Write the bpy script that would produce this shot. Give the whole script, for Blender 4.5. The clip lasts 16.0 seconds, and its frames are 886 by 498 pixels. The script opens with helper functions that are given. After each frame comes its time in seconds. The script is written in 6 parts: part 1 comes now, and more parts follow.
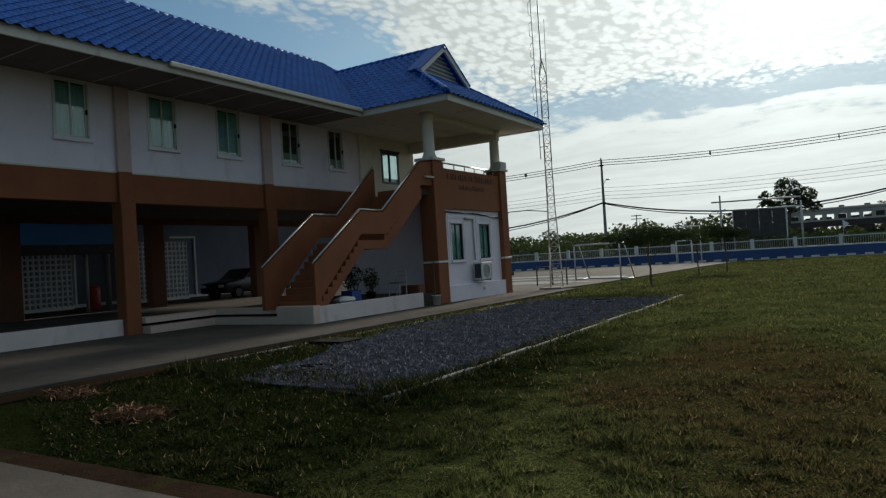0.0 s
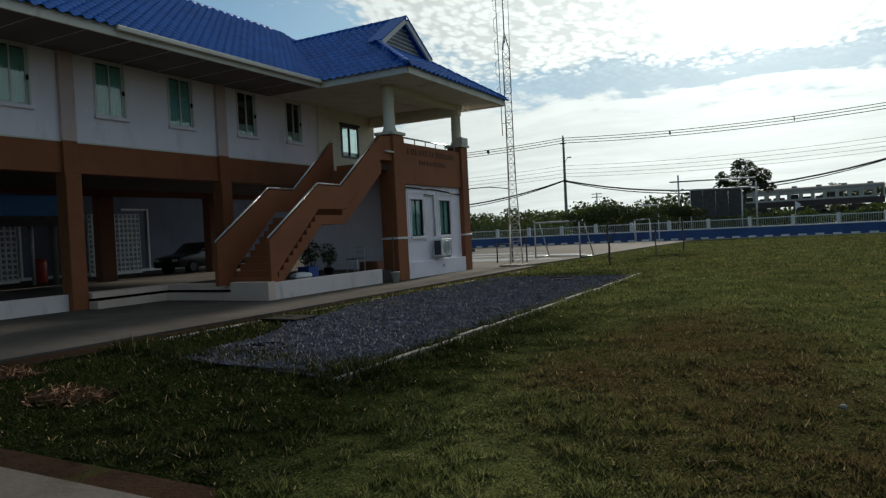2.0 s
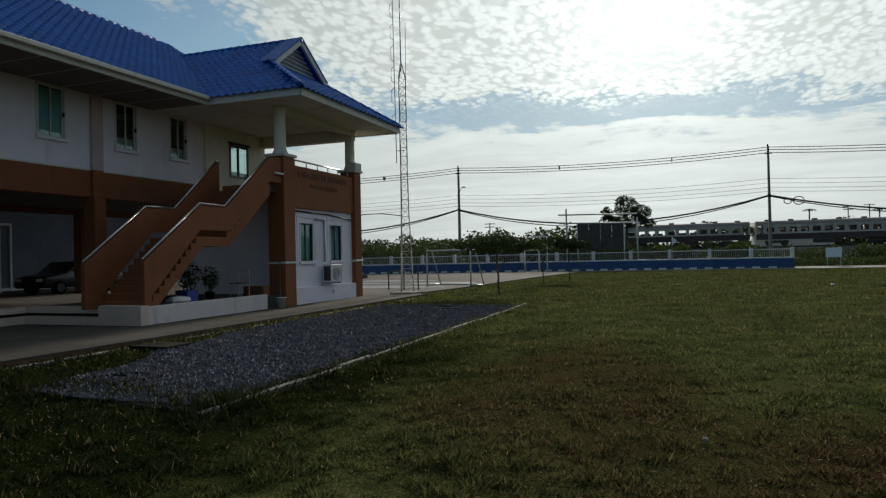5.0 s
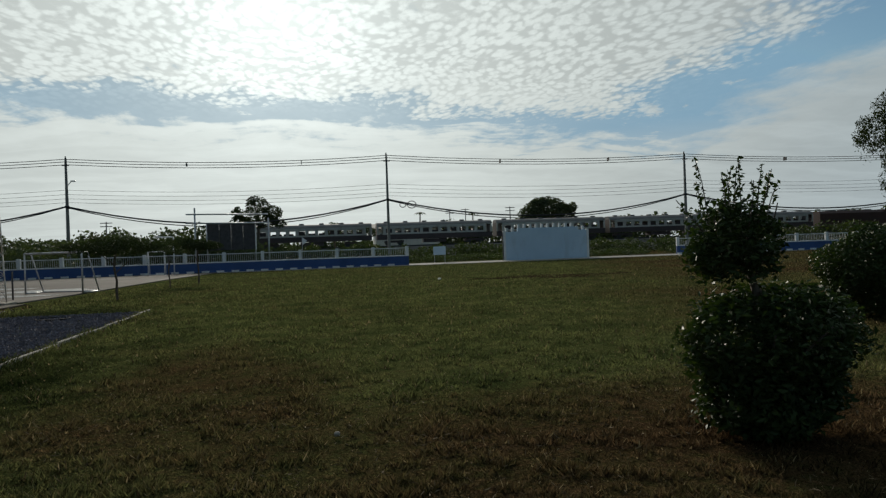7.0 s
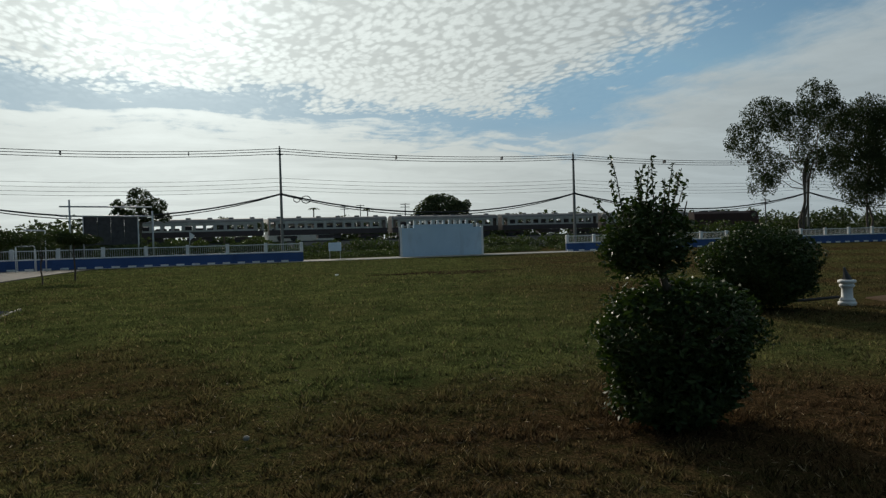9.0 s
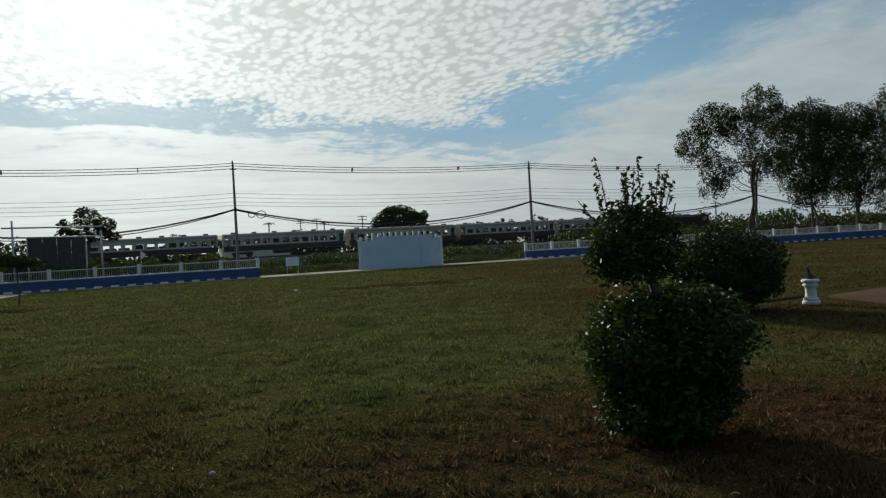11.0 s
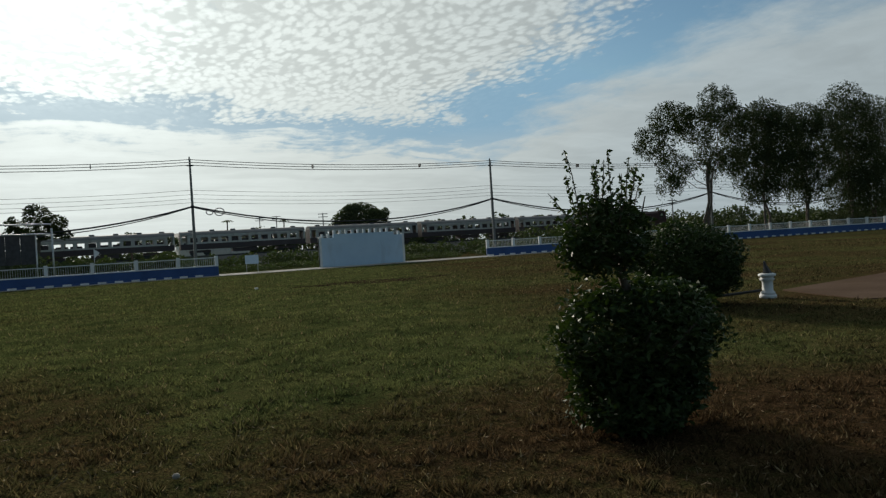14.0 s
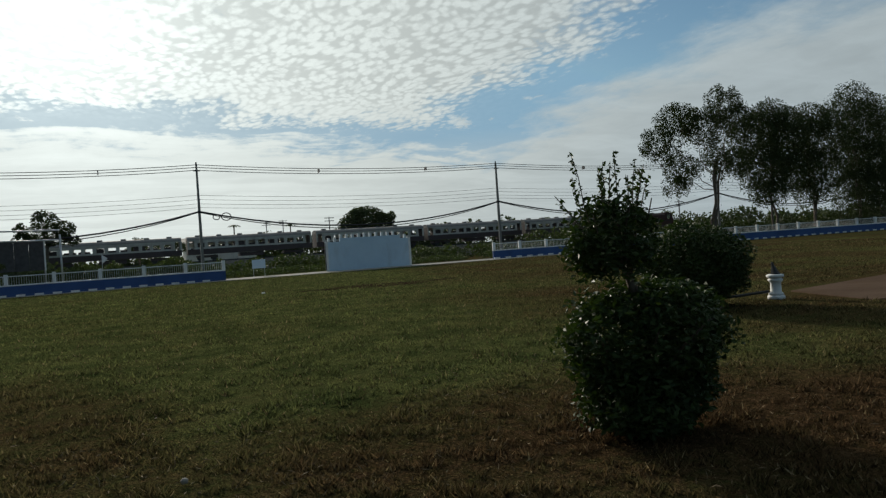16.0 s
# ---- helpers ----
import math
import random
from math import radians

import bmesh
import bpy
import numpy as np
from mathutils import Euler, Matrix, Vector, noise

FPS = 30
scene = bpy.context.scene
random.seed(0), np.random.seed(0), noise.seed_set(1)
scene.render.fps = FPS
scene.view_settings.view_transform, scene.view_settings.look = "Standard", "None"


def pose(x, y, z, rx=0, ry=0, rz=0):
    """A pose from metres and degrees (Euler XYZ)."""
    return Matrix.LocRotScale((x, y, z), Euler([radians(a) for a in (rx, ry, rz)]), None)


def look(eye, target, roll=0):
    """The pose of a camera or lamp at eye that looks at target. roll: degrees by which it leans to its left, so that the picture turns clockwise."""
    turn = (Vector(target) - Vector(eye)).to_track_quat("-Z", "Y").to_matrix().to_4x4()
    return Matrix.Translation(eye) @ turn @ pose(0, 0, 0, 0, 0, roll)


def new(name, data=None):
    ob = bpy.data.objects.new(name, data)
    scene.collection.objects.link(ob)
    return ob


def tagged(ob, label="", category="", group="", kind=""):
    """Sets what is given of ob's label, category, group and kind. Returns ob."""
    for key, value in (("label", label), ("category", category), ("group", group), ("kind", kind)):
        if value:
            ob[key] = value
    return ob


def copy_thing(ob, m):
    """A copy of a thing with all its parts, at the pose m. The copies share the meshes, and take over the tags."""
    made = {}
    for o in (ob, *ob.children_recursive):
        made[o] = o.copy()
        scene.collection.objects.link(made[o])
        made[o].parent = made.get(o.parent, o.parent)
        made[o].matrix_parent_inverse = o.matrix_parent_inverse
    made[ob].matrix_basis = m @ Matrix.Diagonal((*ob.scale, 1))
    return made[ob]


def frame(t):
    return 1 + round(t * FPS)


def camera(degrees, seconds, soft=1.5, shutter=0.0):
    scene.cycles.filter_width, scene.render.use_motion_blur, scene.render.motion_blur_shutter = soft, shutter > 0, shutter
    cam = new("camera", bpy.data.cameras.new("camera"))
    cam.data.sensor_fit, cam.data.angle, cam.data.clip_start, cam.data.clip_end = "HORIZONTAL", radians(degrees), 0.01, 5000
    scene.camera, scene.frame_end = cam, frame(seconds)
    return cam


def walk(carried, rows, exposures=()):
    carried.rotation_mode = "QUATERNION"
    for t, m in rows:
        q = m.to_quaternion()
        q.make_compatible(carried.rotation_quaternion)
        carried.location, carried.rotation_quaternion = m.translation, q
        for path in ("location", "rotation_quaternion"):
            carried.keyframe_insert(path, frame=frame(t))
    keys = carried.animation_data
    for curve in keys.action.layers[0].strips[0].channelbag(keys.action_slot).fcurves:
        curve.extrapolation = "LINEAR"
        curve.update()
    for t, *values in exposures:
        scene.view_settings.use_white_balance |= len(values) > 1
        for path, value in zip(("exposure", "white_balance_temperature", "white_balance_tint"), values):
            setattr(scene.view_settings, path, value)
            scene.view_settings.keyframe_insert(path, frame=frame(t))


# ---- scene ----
cam = camera(64.86, 16.0, 1.3)
PATH = [
    (0.0, pose(0.000, 0.000, 1.528, 90.89, 3.47, 31.54)),
    (0.5, pose(0.031, 0.064, 1.537, 91.08, 2.91, 33.08)),
    (1.0, pose(0.097, 0.104, 1.544, 90.05, 2.28, 31.80)),
    (1.5, pose(0.025, 0.197, 1.547, 88.71, 2.51, 29.69)),
    (2.0, pose(-0.053, 0.245, 1.545, 88.73, 2.83, 28.41)),
    (2.5, pose(-0.073, 0.282, 1.551, 89.72, 1.88, 27.95)),
    (3.0, pose(-0.063, 0.329, 1.555, 89.48, 1.62, 27.46)),
    (5.5, pose(0.049, 0.494, 1.562, 90.51, 1.59, 14.93)),
    (6.0, pose(0.078, 0.510, 1.554, 89.53, 1.94, 8.95)),
    (6.5, pose(0.042, 0.533, 1.561, 89.07, 1.82, 2.48)),
    (7.0, pose(-0.004, 0.622, 1.564, 89.77, 1.96, -9.79)),
    (7.5, pose(-0.073, 0.656, 1.561, 88.86, 1.34, -16.42)),
    (8.0, pose(-0.122, 0.689, 1.552, 88.13, 1.05, -17.81)),
    (10.5, pose(-0.180, 1.063, 1.564, 91.04, 3.41, -20.22)),
    (11.0, pose(-0.197, 1.172, 1.564, 89.96, 3.27, -21.97)),
    (11.5, pose(-0.241, 1.209, 1.558, 90.60, 2.85, -24.12)),
    (12.0, pose(-0.259, 1.208, 1.548, 90.10, 3.44, -25.04)),
    (12.5, pose(-0.246, 1.229, 1.543, 89.01, 3.80, -24.71)),
    (13.0, pose(-0.238, 1.237, 1.545, 89.33, 4.08, -25.27)),
    (13.5, pose(-0.227, 1.262, 1.545, 89.66, 3.74, -25.37)),
    (14.0, pose(-0.232, 1.264, 1.542, 89.56, 3.47, -25.16)),
    (14.5, pose(-0.237, 1.277, 1.544, 89.83, 3.43, -24.01)),
    (15.0, pose(-0.236, 1.274, 1.540, 89.26, 3.62, -24.54)),
    (15.5, pose(-0.231, 1.271, 1.545, 89.34, 3.76, -24.86)),
    (16.0, pose(-0.231, 1.267, 1.542, 89.85, 3.88, -24.64)),
]
walk(cam, PATH, [(0.0, 0.16), (1.0, 0.18), (1.5, 0.36), (2.0, 0.36), (2.5, 0.25), (3.0, 0.16), (5.5, 0.03), (7.0, -0.06), (8.0, -0.05), (10.5, 0.06), (16.0, 0.08)])

W = bpy.data.worlds.new("sky_world")
scene.world = W
W.use_nodes = True


# ---- world and sun ----
SUN_AZ = radians(3.5)      # to the left of +y
SUN_EL = radians(18.0)
SUN_DIR = Vector((-math.sin(SUN_AZ) * math.cos(SUN_EL), math.cos(SUN_AZ) * math.cos(SUN_EL), math.sin(SUN_EL)))


class Nodes:
    """Short way to write node trees."""
    def __init__(self, tree):
        self.t = tree

    def add(self, kind, **kw):
        n = self.t.nodes.new(kind)
        for k, v in kw.items():
            if k == "op":
                n.operation = v
            elif k == "blend":
                n.blend_type = v
            elif k == "dtype":
                n.data_type = v
        return n

    def link(self, a, b):
        self.t.links.new(a, b)

    def put(self, v, sock):
        if isinstance(v, bpy.types.NodeSocket):
            self.link(v, sock)
        else:
            sock.default_value = v

    def math(self, op, a, b=0.0, c=0.0, clamp=False):
        n = self.add("ShaderNodeMath", op=op)
        n.use_clamp = clamp
        self.put(a, n.inputs[0]); self.put(b, n.inputs[1]); self.put(c, n.inputs[2])
        return n.outputs[0]

    def vmath(self, op, a, b=(0, 0, 0)):
        n = self.add("ShaderNodeVectorMath", op=op)
        self.put(a, n.inputs[0]); self.put(b, n.inputs[1])
        return n.outputs["Value"] if op in ("DOT_PRODUCT", "LENGTH", "DISTANCE") else n.outputs["Vector"]

    def mix(self, f, a, b, blend="MIX"):
        n = self.add("ShaderNodeMixRGB", blend=blend)
        self.put(f, n.inputs[0]); self.put(a, n.inputs[1]); self.put(b, n.inputs[2])
        return n.outputs[0]

    def noise(self, vec, scale, detail=4.0, rough=0.55, dist=0.0):
        n = self.add("ShaderNodeTexNoise")
        if vec is not None:
            self.link(vec, n.inputs["Vector"])
        n.inputs["Scale"].default_value = scale
        n.inputs["Detail"].default_value = detail
        n.inputs["Roughness"].default_value = rough
        n.inputs["Distortion"].default_value = dist
        return n.outputs["Fac"]

    def ramp(self, f, lo, hi, a=0.0, b=1.0):
        n = self.add("ShaderNodeMapRange")
        n.interpolation_type = "SMOOTHSTEP"
        self.put(f, n.inputs[0])
        for i, v in enumerate((lo, hi, a, b)):
            n.inputs[i + 1].default_value = v
        return n.outputs[0]

    def scale(self, vec, s):
        n = self.add("ShaderNodeMapping")
        self.link(vec, n.inputs[0])
        n.inputs["Scale"].default_value = s
        return n.outputs[0]


def build_sky():
    n = Nodes(W.node_tree)
    W.node_tree.nodes.clear()
    out = n.add("ShaderNodeOutputWorld")
    bg = n.add("ShaderNodeBackground")
    bg.inputs["Strength"].default_value = SKY_STRENGTH
    n.link(bg.outputs[0], out.inputs[0])
    sky = n.add("ShaderNodeTexSky")
    sky.sky_type, sky.sun_disc = "NISHITA", False
    sky.sun_elevation, sky.sun_rotation = SUN_EL, -SUN_AZ
    sky.air_density, sky.dust_density, sky.ozone_density = 1.0, 0.6, 1.6
    d = n.add("ShaderNodeTexCoord").outputs["Generated"]
    sep = n.add("ShaderNodeSeparateXYZ")
    n.link(d, sep.inputs[0])
    x, y, z = sep.outputs
    up = n.math("ADD", n.math("MAXIMUM", z, 0.0), 0.10)
    com = n.add("ShaderNodeCombineXYZ")
    n.link(n.math("DIVIDE", x, up), com.inputs[0])
    n.link(n.math("DIVIDE", y, up), com.inputs[1])
    p = com.outputs[0]                       # the cloud layer seen as a flat sheet
    px, py = n.math("DIVIDE", x, up), n.math("DIVIDE", y, up)
    warp = n.add("ShaderNodeVectorMath", op="ADD")
    wn = n.add("ShaderNodeTexNoise")
    n.link(p, wn.inputs["Vector"]); wn.inputs["Scale"].default_value = 1.6
    wn.inputs["Detail"].default_value = 4.0
    n.link(p, warp.inputs[0])
    n.link(n.vmath("MULTIPLY", n.vmath("SUBTRACT", wn.outputs["Color"], (0.5, 0.5, 0.5)), (0.7, 0.7, 0.0)), warp.inputs[1])
    pw = warp.outputs[0]
    soft = n.vmath("ADD", p, n.vmath("MULTIPLY", n.vmath("SUBTRACT", pw, p), (0.3, 0.3, 0.0)))
    turn = n.add("ShaderNodeMapping")
    n.link(soft, turn.inputs[0])
    turn.inputs["Rotation"].default_value = (0, 0, radians(24))
    turn.inputs["Scale"].default_value = (33.0, 21.0, 1.0)
    vor = n.add("ShaderNodeTexVoronoi")
    vor.feature = "SMOOTH_F1"
    n.link(turn.outputs[0], vor.inputs["Vector"])
    vor.inputs["Scale"].default_value = 1.0
    vor.inputs["Smoothness"].default_value = 0.45
    vor.inputs["Randomness"].default_value = 0.95
    fleck = n.noise(turn.outputs[0], 1.35, 4.0, 0.6)
    cells = n.ramp(vor.outputs["Distance"], 0.85, 0.30)
    cells = n.math("ADD", n.math("MULTIPLY", cells, 0.62), n.math("MULTIPLY", n.ramp(fleck, 0.25, 0.75), 0.38))
    puffs = n.noise(n.scale(soft, (4.5, 3.0, 1.0)), 1.0, 6.0, 0.62)
    patch = n.noise(pw, 1.1, 3.0, 0.5)
    streak = n.noise(n.scale(pw, (0.55, 2.6, 1.0)), 1.0, 5.0, 0.6)
    sw = n.add("ShaderNodeSeparateXYZ")
    n.link(pw, sw.inputs[0])
    wx, wy = sw.outputs[0], sw.outputs[1]
    rag = n.math("ADD", n.math("MULTIPLY", n.math("SUBTRACT", puffs, 0.5), 0.75), n.math("MULTIPLY", n.math("SUBTRACT", cells, 0.5), 0.22))
    # the rippled sheet overhead, bounded by the blue gaps
    edge = n.math("MINIMUM", n.math("MINIMUM", n.math("ADD", wx, SHEET_LEFT), n.math("SUBTRACT", SHEET_RIGHT, wx)), n.math("SUBTRACT", n.math("MULTIPLY_ADD", wx, 0.16, SHEET_FAR), wy))
    sheet = n.ramp(n.math("ADD", edge, rag), -0.12, 0.22)
    holes = n.ramp(n.math("ADD", n.math("MULTIPLY", puffs, 0.6), n.math("MULTIPLY", patch, 0.4)), 0.30, 0.40, 0.7, 1.0)
    sheet = n.math("MULTIPLY", sheet, holes)
    veil = n.ramp(n.math("ADD", wx, n.math("MULTIPLY", n.math("SUBTRACT", puffs, 0.5), 0.9)), VEIL_X - 0.2, VEIL_X + 0.45)
    bank = n.ramp(n.math("ADD", n.math("MULTIPLY_ADD", wx, -0.22, wy), n.math("ADD", n.math("MULTIPLY", n.math("SUBTRACT", streak, 0.5), 2.6), n.math("MULTIPLY", n.math("SUBTRACT", puffs, 0.5), 1.8))), BANK_Y - 0.35, BANK_Y + 0.45)
    loose = n.math("MULTIPLY", n.ramp(puffs, 0.54, 0.68), 0.85)
    cover = n.math("MAXIMUM", n.math("MAXIMUM", sheet, veil), n.math("MAXIMUM", bank, loose))
    low = n.ramp(z, 0.04, 0.25, 1.0, 0.0)            # milky towards the horizon
    cover = n.math("MAXIMUM", cover, n.math("MULTIPLY", n.ramp(z, 0.06, 0.19, 1.0, 0.0), 0.93))
    # clouds glow round the sun and are dull on the far side of the sky
    a = n.vmath("DOT_PRODUCT", d, tuple(SUN_DIR))
    ap = n.math("MAXIMUM", a, 0.0)
    near = n.math("POWER", ap, 10.0)
    cover = n.math("MAXIMUM", cover, n.math("MULTIPLY", near, 0.56))
    glow = n.math("ADD", n.math("MULTIPLY", n.math("POWER", ap, 8.0), 0.90), n.math("MULTIPLY", n.math("POWER", ap, 130.0), 0.8))
    cover = n.math("MULTIPLY", cover, n.ramp(a, -0.2, 0.45, 0.38, 1.0))
    cell_shade = n.ramp(n.math("ADD", n.math("MULTIPLY", cells, 0.62), n.math("MULTIPLY", puffs, 0.5)), 0.38, 0.85, 0.79, 1.09)
    calm = n.math("ADD", n.ramp(puffs, 0.3, 0.7, 0.42, 0.50), n.ramp(streak, 0.3, 0.7, 0.42, 0.52))
    flat = n.math("MAXIMUM", n.ramp(n.math("SUBTRACT", wx, VEIL_X), -0.5, 0.2), n.math("MAXIMUM", n.ramp(n.math("SUBTRACT", wy, BANK_Y), -0.6, 0.2), n.ramp(n.math("ADD", wx, SHEET_LEFT), 0.3, -0.1)))
    shade = n.math("ADD", n.math("MULTIPLY", cell_shade, n.math("SUBTRACT", 1.0, flat)), n.math("MULTIPLY", calm, flat))
    shade = n.math("ADD", n.math("MULTIPLY", shade, n.math("SUBTRACT", 1.0, n.math("MULTIPLY", low, 0.6))), n.math("MULTIPLY", low, n.ramp(streak, 0.3, 0.7, 0.50, 0.59)))
    bright = n.math("MULTIPLY", n.math("ADD", n.ramp(a, -0.3, 0.75, CLOUD_BASE * 0.5, CLOUD_BASE), n.math("MULTIPLY", glow, CLOUD_GLOW)), shade)
    cc = n.mix(1.0, n.mix(n.ramp(a, 0.6, 0.97), (0.83, 0.97, 1.02, 1), (0.92, 1.0, 0.965, 1)), bright, "MULTIPLY")
    clear = n.mix(1.0, n.mix(1.0, sky.outputs[0], (0.8, 1.0, 1.02, 1), "MULTIPLY"), n.ramp(a, -0.3, 0.6, CLEAR * 0.8, CLEAR), "MULTIPLY")
    clear = n.vmath("MINIMUM", clear, (2.1, 3.7, 5.0))
    n.link(n.mix(cover, clear, cc), bg.inputs["Color"])


# edges of the cloud sheets on the flat layer (over height)
SHEET_LEFT, SHEET_RIGHT, SHEET_FAR, VEIL_X, BANK_Y = 1.42, 1.52, 3.22, 1.98, 3.38
SKY_STRENGTH, CLOUD_BASE, CLOUD_GLOW, CLEAR = 0.10, 4.8, 4.8, 0.75
build_sky()

lamp = bpy.data.lights.new("sun", "SUN")
lamp.energy, lamp.angle, lamp.color = 3.5, radians(5.0), (1.0, 0.92, 0.78)
sun = new("sun", lamp)
sun.matrix_world = look((0, 0, 60), Vector((0, 0, 60)) - SUN_DIR)


# ---- materials ----
def material(name, a, b, scale=3.0, rough=0.8, bump=0.15, fine=60.0, metal=0.0, stain=None, stain_amount=0.0, spec=0.4, rand=0.0, island=False, space="Object", obj_rand=False):
    """A surface whose colour goes between a and b at two scales, with fine relief and stains."""
    m = bpy.data.materials.new(name)
    m.use_nodes = True
    n = Nodes(m.node_tree)
    bs = m.node_tree.nodes["Principled BSDF"]
    if space == "World":
        v = n.add("ShaderNodeNewGeometry").outputs["Position"]
    else:
        v = n.add("ShaderNodeTexCoord").outputs["Object"]
    big = n.noise(v, scale, 5.0, 0.6)
    small = n.noise(v, fine, 3.0, 0.6)
    f = n.math("ADD", n.math("MULTIPLY", n.ramp(big, 0.3, 0.7), 0.65), n.math("MULTIPLY", n.ramp(small, 0.25, 0.75), 0.35))
    col = n.mix(f, (*a, 1), (*b, 1))
    if stain:
        s = n.ramp(n.noise(n.scale(v, (1, 1, 0.35)), scale * 1.7, 6.0, 0.65, 0.4), 0.52, 0.72)
        col = n.mix(n.math("MULTIPLY", s, stain_amount), col, (*stain, 1))
    if rand:
        if island:
            r = n.add("ShaderNodeNewGeometry").outputs["Random Per Island"]
        else:
            r = n.add("ShaderNodeObjectInfo").outputs["Random"]
        k = n.math("ADD", n.math("MULTIPLY", r, rand), 1 - rand * 0.5)
        col = n.mix(1.0, col, k, "MULTIPLY")
    n.link(col, bs.inputs["Base Color"])
    n.link(n.ramp(small, 0.2, 0.8, max(rough - 0.1, 0.02), min(rough + 0.1, 1.0)), bs.inputs["Roughness"])
    bs.inputs["Metallic"].default_value = metal
    bs.inputs["Specular IOR Level"].default_value = spec
    if bump:
        bp = n.add("ShaderNodeBump")
        bp.inputs["Strength"].default_value = bump
        bp.inputs["Distance"].default_value = 0.02
        n.link(n.math("ADD", small, n.math("MULTIPLY", big, 0.6)), bp.inputs["Height"])
        n.link(bp.outputs[0], bs.inputs["Normal"])
    return m


def glass_material(name, tint, rough=0.05, alpha=0.4):
    m = bpy.data.materials.new(name)
    m.use_nodes = True
    n = Nodes(m.node_tree)
    m.node_tree.nodes.clear()
    out = n.add("ShaderNodeOutputMaterial")
    tr = n.add("ShaderNodeBsdfTransparent")
    tr.inputs[0].default_value = (*tint, 1)
    gl = n.add("ShaderNodeBsdfGlossy")
    gl.inputs["Roughness"].default_value = rough
    mx = n.add("ShaderNodeMixShader")
    mx.inputs[0].default_value = 0.09
    n.link(tr.outputs[0], mx.inputs[1]); n.link(gl.outputs[0], mx.inputs[2])
    n.link(mx.outputs[0], out.inputs[0])
    return m


def leaf_material(name, a, b, trans=0.35, rough=0.5):
    """Leaves that let some light through, each a little different."""
    m = bpy.data.materials.new(name)
    m.use_nodes = True
    n = Nodes(m.node_tree)
    bs = m.node_tree.nodes["Principled BSDF"]
    out = m.node_tree.nodes["Material Output"]
    g = n.add("ShaderNodeNewGeometry")
    big = n.noise(g.outputs["Position"], 1.6, 3.0)
    f = n.math("ADD", n.math("MULTIPLY", g.outputs["Random Per Island"], 0.65), n.math("MULTIPLY", big, 0.35))
    col = n.mix(f, (*a, 1), (*b, 1))
    n.link(col, bs.inputs["Base Color"])
    bs.inputs["Roughness"].default_value = rough
    bs.inputs["Specular IOR Level"].default_value = 0.18
    tl = n.add("ShaderNodeBsdfTranslucent")
    n.link(n.mix(1.0, col, (1.5, 1.7, 0.5, 1), "MULTIPLY"), tl.inputs[0])
    mx = n.add("ShaderNodeMixShader")
    mx.inputs[0].default_value = trans
    n.link(bs.outputs[0], mx.inputs[1]); n.link(tl.outputs[0], mx.inputs[2])
    n.link(mx.outputs[0], out.inputs[0])
    return m


def field_colour(n, v):
    """Grass colour over the plan: green turf with dry, reddish patches, worn earth and painted shade to the west."""
    big = n.noise(v, 0.16, 4.0, 0.6, 0.5)
    mid = n.noise(v, 0.9, 5.0, 0.65)
    fine = n.noise(v, 9.0, 4.0, 0.65)
    streak = n.noise(n.scale(v, (0.10, 0.5, 1)), 1.0, 4.0, 0.6)
    green = n.mix(n.ramp(mid, 0.3, 0.7), (0.060, 0.076, 0.026, 1), (0.142, 0.154, 0.054, 1))
    dry = n.mix(n.ramp(fine, 0.3, 0.7), (0.038, 0.018, 0.011, 1), (0.108, 0.060, 0.034, 1))
    # the drier strip in front of the path
    sep = n.add("ShaderNodeSeparateXYZ")
    n.link(v, sep.inputs[0])
    dx = n.math("DIVIDE", n.math("SUBTRACT", sep.outputs[0], 3.1), 4.1)
    dy = n.math("DIVIDE", n.math("SUBTRACT", sep.outputs[1], 4.9), 3.3)
    worn = n.ramp(n.math("ADD", n.math("MULTIPLY", dx, dx), n.math("MULTIPLY", dy, dy)), 1.5, 0.2)
    k = n.math("ADD", n.math("MULTIPLY", big, 0.5), n.math("ADD", n.math("MULTIPLY", mid, 0.35), n.math("MULTIPLY", streak, 0.25)))
    # Lusher green towards the building, with shade darkened into the colour.
    lush_shade = n.ramp(n.math("ADD", sep.outputs[0], n.math("MULTIPLY", n.math("SUBTRACT", mid, 0.5), 2.4)), -2.0, -4.2)
    lush_shade = n.math("MULTIPLY", lush_shade, n.ramp(n.math("ADD", sep.outputs[1], n.math("MULTIPLY", n.math("SUBTRACT", mid, 0.5), 5.0)), 17.0, 8.5))
    green = n.mix(n.math("MULTIPLY", lush_shade, 0.88), green, (0.007, 0.013, 0.004, 1))
    k = n.math("ADD", k, n.math("MULTIPLY", worn, 0.225))
    tx = n.math("DIVIDE", n.math("ADD", sep.outputs[0], 1.6), 1.9)
    ty = n.math("DIVIDE", n.math("SUBTRACT", sep.outputs[1], 8.7), 4.2)
    tongue = n.ramp(n.math("ADD", n.math("MULTIPLY", tx, tx), n.math("MULTIPLY", ty, ty)), 1.3, 0.2)
    k = n.math("ADD", k, n.math("MULTIPLY", tongue, 0.18))
    k = n.math("SUBTRACT", k, n.math("MULTIPLY", lush_shade, 0.16))
    # drier turf out to the east
    k = n.math("ADD", k, n.math("MULTIPLY", n.ramp(n.math("SUBTRACT", sep.outputs[0], n.math("MULTIPLY", sep.outputs[1], 0.35)), -0.5, 6.0), 0.17))
    k = n.math("ADD", k, n.math("MULTIPLY", n.math("SUBTRACT", fine, 0.5), 0.25))
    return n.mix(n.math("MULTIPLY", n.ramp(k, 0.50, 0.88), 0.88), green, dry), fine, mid


